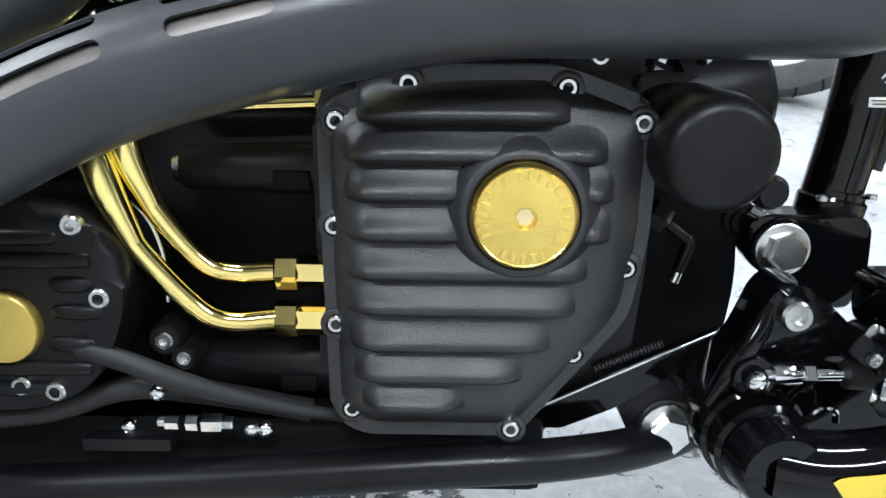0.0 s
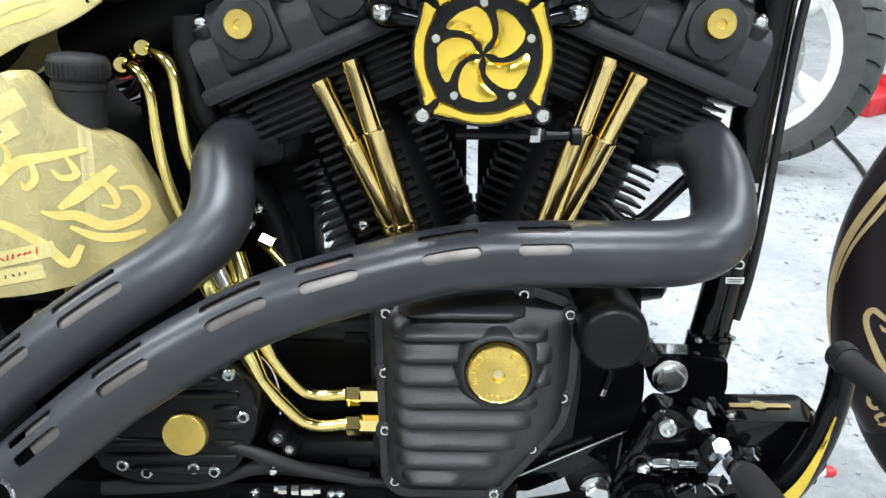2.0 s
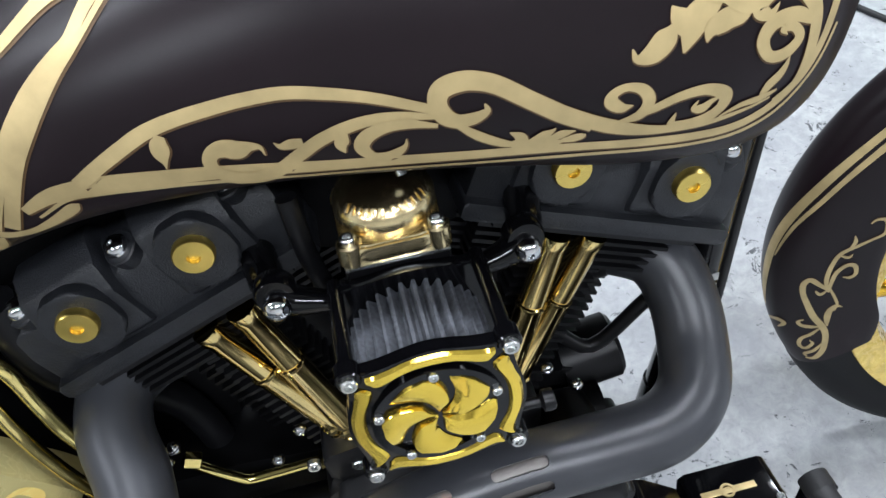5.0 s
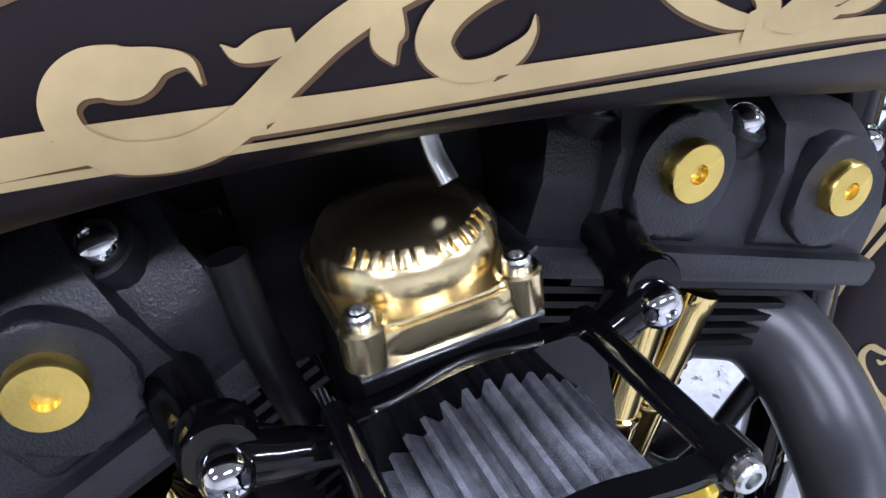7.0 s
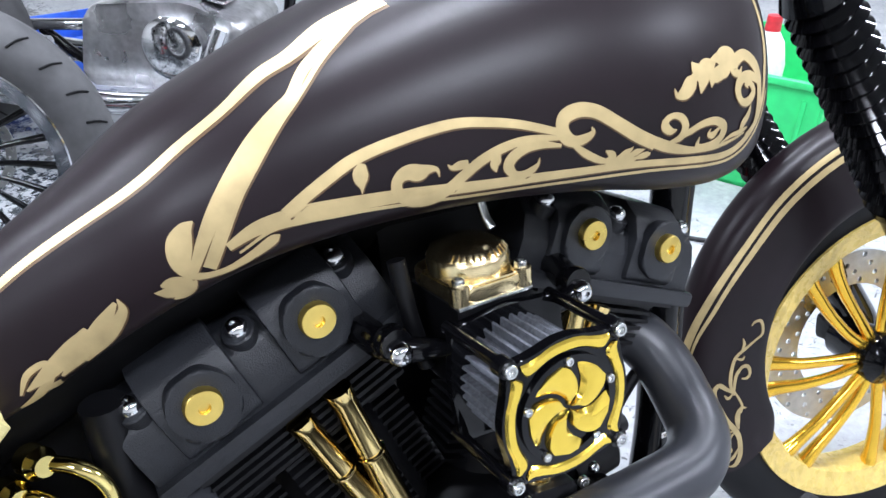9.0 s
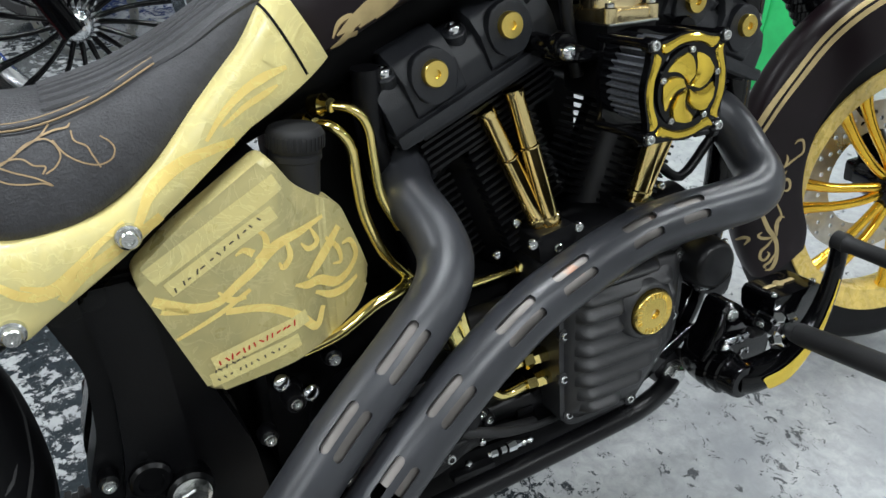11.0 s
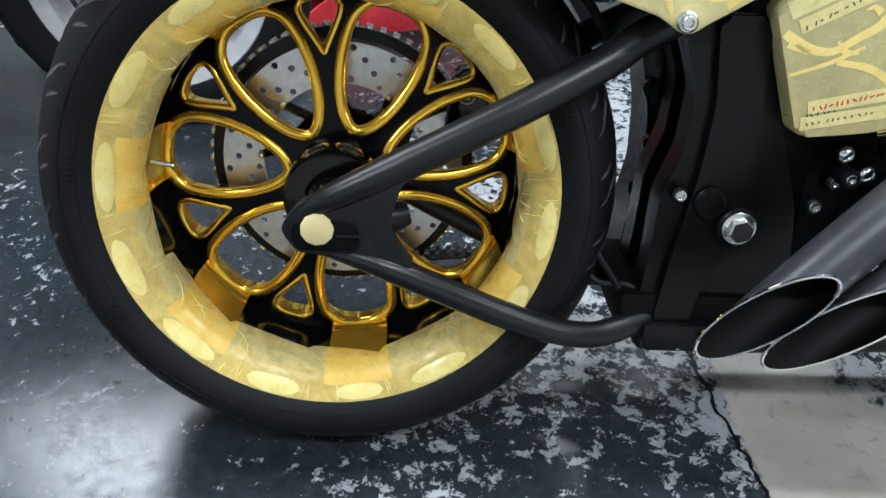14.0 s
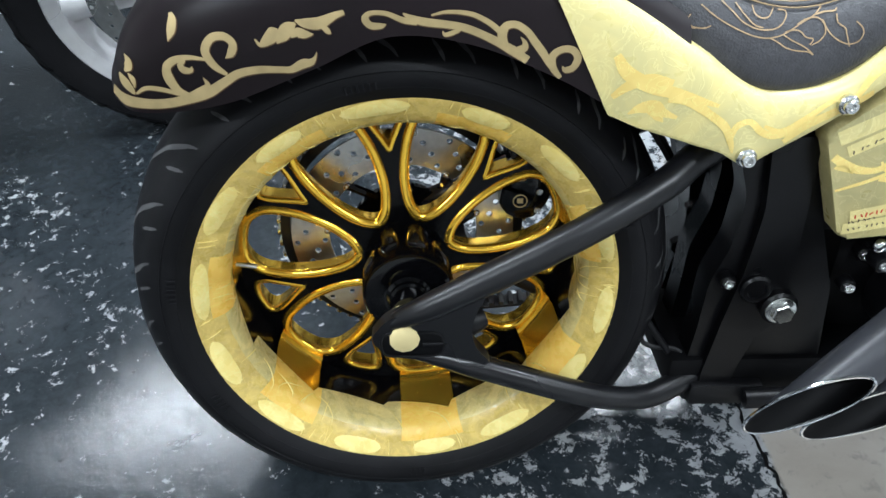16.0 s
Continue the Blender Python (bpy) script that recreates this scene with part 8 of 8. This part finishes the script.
for p, q in zip(rings, rings[1:]):
    for i in range(len(p)):
        j = (i + 1) % len(p)
        bm.faces.new((p[i], p[j], q[j], q[i]))
for ring in (rings[0], rings[-1]):
    bm.faces.new(ring)
ff = part("front_fender", bm, M_PAINT, bike, "dark lacquered front fender with gold stripes and scroll", angle=60)
ff.matrix_basis = FENDER_AT


def fender_band(rows, mat=None, name="gold_band", lift=0.0008):
    """A gold stripe along the front fender: rows of degrees and the two edges across it."""
    bm = bmesh.new()
    prev = None
    for a, s0, s1 in spline(rows, 8):
        row = [bm.verts.new(fender_point(a, s0 + (s1 - s0) * i / 4, lift)) for i in range(5)]
        if prev:
            for i in range(4):
                bm.faces.new((prev[i], prev[i + 1], row[i + 1], row[i]))
        prev = row
    return part(name, bm, mat or M_LEAFGOLD, ff, angle=80)


def fender_line(rows, lift=0.0009):
    """A painted scroll line on the front fender: rows of degrees, place across and width."""
    for mat, name, grow, up in ((M_LEAFEDGE, "scroll_edge", 0.0009, lift * 0.5), (M_LEAFGOLD, "gold_scroll", 0.0, lift)):
        pts = spline(rows, 6)
        mid = [fender_point(a, s) for a, s, _ in pts]
        bm = bmesh.new()
        prev = None
        for i, (a, s, w) in enumerate(pts):
            d = (mid[min(i + 1, len(mid) - 1)] - mid[max(i - 1, 0)]).normalized()
            out = (fender_point(a, s, 0.01) - mid[i]).normalized()
            across = out.cross(d) * (max(w, 0.0004) + grow) / 2
            row = [bm.verts.new(mid[i] + across * k + out * up) for k in (-1, 0, 1)]
            if prev:
                bm.faces.new((prev[0], prev[1], row[1], row[0]))
                bm.faces.new((prev[1], prev[2], row[2], row[1]))
            prev = row
        part(name, bm, mat, ff, angle=80)


fender_band([(64, 0.49, 0.56), (100, 0.49, 0.56), (130, 0.48, 0.55), (146, 0.47, 0.54), (160, 0.55, 0.64), (175, 0.71, 0.83), (186, 0.78, 0.92), (196, 0.86, 0.97)])
fender_band([(64, 0.38, 0.45), (100, 0.38, 0.45), (130, 0.37, 0.44), (147, 0.37, 0.435), (162, 0.475, 0.525), (172, 0.62, 0.66), (180, 0.72, 0.74)])
fender_line([(166.6, 0.158, 0.0013), (165.2, 0.142, 0.0032), (164.7, 0.1, 0.0039), (166.3, 0.067, 0.0039), (169.5, 0.05, 0.0039), (171.7, 0.1, 0.0033), (173.9, 0.158, 0.004), (176.6, 0.225, 0.0047), (180.7, 0.25, 0.0048), (185.0, 0.258, 0.0048), (188.7, 0.25, 0.0028)], lift=0.0009)
fender_line([(174.9, 0.192, 0.0027), (172.6, 0.183, 0.004), (170.7, 0.2, 0.0007)], lift=0.0010)
fender_line([(177.2, 0.225, 0.002), (177.8, 0.183, 0.0034), (176.7, 0.167, 0.0007)], lift=0.0011)
fender_line([(189.5, 0.242, 0.0021), (186.0, 0.233, 0.0042), (182.7, 0.217, 0.0048), (180.4, 0.175, 0.0048), (180.9, 0.133, 0.0048), (183.5, 0.117, 0.0041), (184.9, 0.142, 0.0041), (184.5, 0.183, 0.0014)], lift=0.0012)
fender_line([(186.9, 0.25, 0.0021), (190.8, 0.217, 0.0028), (194.4, 0.2, 0.0028), (196.8, 0.217, 0.0014)], lift=0.0009)
fender_line([(195.9, 0.175, 0.0007), (195.1, 0.208, 0.005), (196.7, 0.242, 0.0071), (199.4, 0.258, 0.0065), (202.0, 0.267, 0.0014)], lift=0.0010)
fender_line([(188.9, 0.242, 0.0021), (186.9, 0.283, 0.0049), (184.9, 0.342, 0.0063), (186.2, 0.392, 0.0063), (189.0, 0.392, 0.0057), (192.9, 0.358, 0.0064), (197.6, 0.325, 0.0072), (201.5, 0.292, 0.0073), (205.7, 0.292, 0.0066), (210.6, 0.35, 0.0067), (212.9, 0.458, 0.006), (212.5, 0.55, 0.0015)], lift=0.0011)
fender_line([(188.5, 0.308, 0.0014), (189.9, 0.283, 0.0042), (188.9, 0.25, 0.0021)], lift=0.0012)
fender_line([(201.6, 0.308, 0.0022), (201.0, 0.367, 0.0051), (199.9, 0.442, 0.0044), (198.7, 0.458, 0.0036), (198.1, 0.4, 0.0015)], lift=0.0009)
fender_line([(202.1, 0.3, 0.0022), (203.7, 0.375, 0.0044), (204.9, 0.483, 0.0044), (207.3, 0.533, 0.0045), (208.7, 0.492, 0.0045), (207.4, 0.4, 0.0037), (205.9, 0.408, 0.0007)], lift=0.0010)
fender_line([(207.9, 0.317, 0.0022), (210.0, 0.417, 0.0045), (210.8, 0.525, 0.0045), (212.2, 0.525, 0.0008)], lift=0.0011)
fender_line([(199.8, 0.858, 0.0023), (198.6, 0.675, 0.0059), (199.5, 0.608, 0.0052), (201.4, 0.708, 0.0015)], lift=0.0012)

for side in (-1, 1):
    lo = FTURN @ Vector((0.0, side * 0.095, 0.0)) + Vector((0.05, -0.03, 0))
    hi = Vector((0.327, 0.067 + side * 0.095, 0.96))
    way = (hi - lo).normalized()
    fork = part("fork_leg", lathe(lo - way * 0.03, way, [(0, 0.018), (0.01, 0.026), (0.05, 0.027), (0.36, 0.027), (0.365, 0.031), (0.375, 0.031)], 28), M_GLOSS, bike, "gloss black fork leg with ribbed rubber boot")
    prof = []
    for k in range(17):
        prof += [(0.375 + k * 0.016, 0.0265), (0.383 + k * 0.016, 0.034)]
    part("axle_lug", block(lo.x - 0.025, lo.y + 0.015, lo.z, 0.075, 0.03, 0.04, 0.008), M_GLOSS, fork)
    part("boot", lathe(lo - way * 0.03, way, prof + [(0.66, 0.027), (0.75, 0.027)], 28), M_GLOSS, fork, "ribbed black fork boot")
part("steering_head", tube([(0.295, 0.045, 0.84), (0.275, 0.045, 0.98)], 0.035, 24, 2), M_GLOSS, bike)
part("lower_yoke", block(0.32, 0.065, 0.945, 0.12, 0.24, 0.035, 0.01), M_GLOSS, bike)
# stand on the far side
part("side_stand", tube([(-0.05, 0.11, 0.24), (-0.06, 0.16, 0.18), (-0.08, 0.21, 0.105), (-0.09, 0.235, 0.075)], 0.010, 12, 4), M_SATIN, bike)

# ---- the rest of the workshop ----
def wheel(parent, at, r, width, mats, spokes, wide, hubmat, face=-1):
    """A plain wheel of a parked motorcycle in the plane of x and z."""
    w = new("wheel")
    w.parent = parent
    w.matrix_basis = Matrix.Translation(at)
    tyre_mat, rim_mat, spoke_mat = mats
    h = width / 2
    part("tyre", lathe((0, 0, 0), (0, -1, 0), [(-h * 0.75, r * 0.70), (-h, r * 0.80), (-h * 0.95, r * 0.90), (-h * 0.6, r * 0.975), (0, r), (h * 0.6, r * 0.975), (h * 0.95, r * 0.90), (h, r * 0.80), (h * 0.75, r * 0.70)], 72, closed=True), tyre_mat, w)
    part("rim", lathe((0, 0, 0), (0, -1, 0), [(-h * 0.8, r * 0.735), (-h * 0.6, r * 0.66), (h * 0.6, r * 0.66), (h * 0.8, r * 0.735), (h * 0.85, r * 0.72), (h * 0.66, r * 0.635), (0, r * 0.61), (-h * 0.66, r * 0.635), (-h * 0.85, r * 0.72)], 72, closed=True), rim_mat, w)
    bm = tube([(r * 0.09, -0.012, 0.0), (r * 0.35, -0.01, 0.006), (r * 0.64, -0.008, 0.0)], [wide, wide * 0.8, wide * 1.25], 12, 4)
    me = mesh_of(bm, spoke_mat)
    for k in range(spokes):
        copy_part("spoke", me, Matrix.Rotation(2 * math.pi * (k + 0.4) / spokes, 4, "Y"), w)
    part("hub", lathe((0, 0, 0), (0, -1, 0), [(-h, 0.03), (-h * 0.5, 0.045), (h * 0.5, 0.045), (h, 0.03), (h * 1.1, 0.02), (h * 1.1, 0)], 32), hubmat, w)
    drilled_disc(r * 0.30, r * (0.46 if spokes < 12 else 0.36), (h if spokes < 12 else -face * h) * 0.9 * (face if spokes < 12 else 1), 0.004, M_STEEL, "brake_disc", w, 36)
    groove_me = mesh_of(tube([(r * 0.985, -h * 0.5, 0.0), (r * 0.955, -h * 0.75, 0.012), (r * 0.90, -h * 0.97, 0.02)], 0.0022, 6, 3), M_SHADOWED)
    for k in range(30):
        copy_part("tread_groove", groove_me, Matrix.Rotation(2 * math.pi * k / 30, 4, "Y"), w)
    return w


def parked_bike(label, m, r, mats, spokes, wide, hubmat, paint, metal):
    """A parked motorcycle, its front wheel over its own origin, the rest behind it towards -x."""
    p = tagged(new("parked_motorcycle"), label, "motorcycle", "parked motorcycles")
    p.matrix_basis = m
    L = 1.5
    wheel(p, (0, 0, r), r, 0.13, mats, spokes, wide, hubmat)
    wheel(p, (-L, 0, r), r, 0.16, mats, spokes, wide, hubmat)
    for y in (-0.095, 0.095):
        part("fork_leg", tube([(0.0, y, r), (-0.17, y, 0.66), (-0.24, y, 0.86)], [0.026, 0.024, 0.02], 16, 3), metal, p)
        part("frame_rail", tube([(-0.32, y, 0.62), (-0.40, y, 0.30), (-0.55, y, 0.2), (-1.0, y, 0.2), (-1.2, y, 0.32)], 0.015, 12, 4), M_GLOSS, p)
        part("exhaust", tube([(-0.52, y * 1.6, 0.42), (-0.62, y * 1.9, 0.25), (-0.9, y * 2.0, 0.21), (-1.55, y * 2.0, 0.26)], [0.022, 0.024, 0.034, 0.036], 20, 5), M_CHROME, p)
        part("swingarm", tube([(-1.05, y, 0.34), (-L, y, r)], 0.018, 12, 2), metal, p)
    eng = part("engine", prism(rounded([(-0.95, 0.24), (-0.48, 0.24), (-0.46, 0.42), (-0.62, 0.48), (-0.9, 0.46)], 0.04), -0.14, 0.14, 0.02), M_ALU, p)
    for x, a in ((-0.60, 14), (-0.78, -20)):
        for k in range(9):
            part("fin", block(x + math.sin(radians(a)) * k * 0.02, 0, 0.46 + k * 0.02, 0.13, 0.16, 0.008, 0.002, Matrix.Rotation(radians(a), 4, "Y")), M_ALU, eng)
        part("head_cover", block(x + math.sin(radians(a)) * 0.2, 0, 0.665, 0.15, 0.17, 0.06, 0.02, Matrix.Rotation(radians(a), 4, "Y")), M_CHROME, eng)
    part("timing_cover", lathe((-0.66, -0.13, 0.36), (0, -1, 0), [(0, 0.085), (0.03, 0.085), (0.04, 0.07), (0.045, 0)], 32), M_CHROME, eng)
    part("fuel_tank", loft([(-0.33, 0.05, 0.80, 0.90), (-0.42, 0.11, 0.76, 0.95), (-0.6, 0.14, 0.75, 0.96), (-0.8, 0.10, 0.76, 0.91), (-0.95, 0.05, 0.76, 0.85)], tank_section, 4), paint, p)
    part("seat", loft([(-0.92, 0.06, 0.74, 0.82), (-1.05, 0.13, 0.70, 0.78), (-1.25, 0.14, 0.70, 0.78), (-1.45, 0.10, 0.72, 0.82)], tank_section, 4), M_LEATHER, p)
    part("rear_fender", tube([(-1.2, 0, 0.60), (-1.35, 0, 0.68), (-1.55, 0, 0.68), (-1.75, 0, 0.58)], 0.075, 18, 5), paint, p)
    part("handlebar", tube([(-0.42, -0.36, 1.02), (-0.32, -0.2, 1.04), (-0.27, 0, 0.98), (-0.32, 0.2, 1.04), (-0.42, 0.36, 1.02)], 0.013, 12, 6), M_CHROME, p)
    part("headlamp", lathe((-0.2, 0, 0.84), (1, 0, 0), [(-0.08, 0.03), (-0.04, 0.075), (0.04, 0.085), (0.05, 0.08), (0.06, 0)], 32), M_CHROME, p)
    part("stand", tube([(-0.7, 0.12, 0.22), (-0.75, 0.24, 0.0)], 0.012, 10, 2), M_GLOSS, p)
    return p


parked_bike("parked motorcycle with polished silver cast wheels", pose(-1.36, 0.86, 0, 0, 0, 8), 0.315, (M_TYRE, M_SILVER, M_SILVER), 5, 0.028, M_CHROME, M_PAINT, M_CHROME)
parked_bike("parked motorcycle with black spokes and chrome hub", pose(-0.398, 1.355, 0, 0, 0, -14), 0.325, (M_TYRE_GREY, M_CHROME, M_GLOSS), 20, 0.007, M_CHROME, M_GLOSS, M_GLOSS)
parked_bike("parked chrome motorcycle with pale cast wheels", pose(0.76, 1.50, 0, 0, 0, -38), 0.315, (M_TYRE_GREY, M_WHITE, M_WHITE), 5, 0.026, M_ALU, M_GLOSS, M_CHROME)


def crate(name, at, size, mat, label):
    """An open plastic crate with ribbed walls."""
    c = tagged(new(name), label, "crate")
    c.matrix_basis = at
    x, y, z = size
    part("base", block(0, 0, 0.006, x, y, 0.012, 0.002), mat, c)
    for s in (-1, 1):
        part("side", block(0, s * (y / 2 - 0.004), z / 2, x, 0.008, z, 0.002), mat, c)
        part("end", block(s * (x / 2 - 0.004), 0, z / 2, 0.008, y - 0.016, z, 0.002), mat, c)
        part("rim", block(0, s * (y / 2 + 0.004), z - 0.01, x + 0.03, 0.016, 0.018, 0.003), mat, c)
        part("rim", block(s * (x / 2 + 0.004), 0, z - 0.01, 0.016, y, 0.018, 0.003), mat, c)
        for k in range(6):
            part("rib", block(-x / 2 + x * (k + 0.5) / 6, s * (y / 2 + 0.003), z * 0.45, 0.012, 0.008, z * 0.8, 0.002), mat, c)
        for k in range(4):
            part("rib", block(s * (x / 2 + 0.003), -y / 2 + y * (k + 0.5) / 4, z * 0.45, 0.008, 0.012, z * 0.8, 0.002), mat, c)
    return c


crate("green_crate", pose(1.72, 1.12, 0, 0, 0, 25), (0.56, 0.40, 0.33), M_GREEN, "open green plastic crate on the workshop floor")
crate("blue_crate", pose(-0.15, 2.95, 0, 0, 0, 10), (0.6, 0.4, 0.16), M_BLUE, "shallow blue plastic crate on the floor")
bottle = tagged(new("bottle"), "white plastic bottle standing in a green crate", "bottle")
bottle.matrix_basis = pose(1.62, 1.08, 0.012)
part("body", lathe((0, 0, 0), (0, 0, 1), [(0, 0.05), (0.01, 0.055), (0.30, 0.055), (0.36, 0.04), (0.39, 0.02)]), M_WHITE, bottle)
part("stopper", lathe((0, 0, 0.39), (0, 0, 1), [(0, 0.022), (0.04, 0.02), (0.04, 0)]), M_RED, bottle)
jack = tagged(new("trolley_jack"), "red trolley jack with a black arm", "jack")
jack.matrix_basis = pose(-0.92, 1.42, 0, 0, 0, 20)
for s in (-1, 1):
    part("side_plate", prism(rounded([(-0.28, 0.04), (0.28, 0.04), (0.28, 0.10), (0.05, 0.15), (-0.2, 0.15), (-0.28, 0.10)], 0.02), s * 0.12 - 0.006, s * 0.12 + 0.006, 0.001), M_RED, jack)
    for x in (-0.24, 0.24):
        part("castor", lathe((x, s * 0.13, 0.035), (0, 1, 0), [(-0.015, 0.03), (-0.01, 0.035), (0.01, 0.035), (0.015, 0.03)], 24), M_RUBBER, jack)
part("arm", block(0.0, 0, 0.15, 0.45, 0.1, 0.05, 0.01, Matrix.Rotation(radians(-12), 4, "Y")), M_GLOSS, jack)
part("saddle", lathe((0.2, 0, 0.17), (0, 0, 1), [(0, 0.05), (0.03, 0.055), (0.03, 0)]), M_RED, jack)
part("grip", tube([(-0.28, 0, 0.12), (-0.6, 0, 0.42), (-0.75, 0, 0.56)], 0.016, 12, 2), M_GLOSS, jack)
tray = tagged(new("parts_tray"), "red parts tray with loose fittings on the floor", "tray")
tray.matrix_basis = pose(1.42, 2.1, 0, 0, 0, 30)
part("bottom", block(0, 0, 0.01, 0.34, 0.22, 0.02, 0.005), M_RED, tray)
for s in (-1, 1):
    part("edge", block(0, s * 0.115, 0.03, 0.36, 0.012, 0.06, 0.004), M_RED, tray)
    part("edge", block(s * 0.175, 0, 0.03, 0.012, 0.22, 0.06, 0.004), M_RED, tray)
stand = tagged(new("steel_stand"), "black steel stand with a flat foot", "stand")
stand.matrix_basis = pose(1.62, 2.0, 0, 0, 0, 10)
part("foot", block(0, 0, 0.015, 0.4, 0.12, 0.03, 0.004), M_GLOSS, stand)
part("post", block(0, 0, 0.4, 0.1, 0.08, 0.78, 0.006), M_GLOSS, stand)
cable = tagged(part("power_cable", tube([(1.13, 1.75, 0.006), (1.09, 1.47, 0.006), (1.04, 1.25, 0.006), (1.02, 1.08, 0.006), (1.06, 0.92, 0.006), (1.2, 0.75, 0.006), (1.5, 0.6, 0.006)], 0.006, 10, 8), M_RUBBER), "black power cable lying on the floor", "cable")
# crack along the bare strip
bm = bmesh.new()
rng = random.Random(7)
prev = None
pts = spline([(-0.455, 0.62), (-0.43, 0.4), (-0.42, 0.22), (-0.405, 0.08), (-0.392, 0.0), (-0.378, -0.06), (-0.368, -0.13), (-0.35, -0.22), (-0.345, -0.4), (-0.33, -0.7)], 8)
for x, y in pts:
    x += rng.uniform(-0.004, 0.004)
    w = rng.uniform(0.0012, 0.0034)
    row = [bm.verts.new((x - w, y, 0.0012)), bm.verts.new((x + w, y, 0.0012))]
    if prev:
        bm.faces.new((prev[0], prev[1], row[1], row[0]))
    prev = row
tagged(part("floor_crack", bm, M_SHADOWED), "dark crack in the concrete floor", "crack", kind="structure")
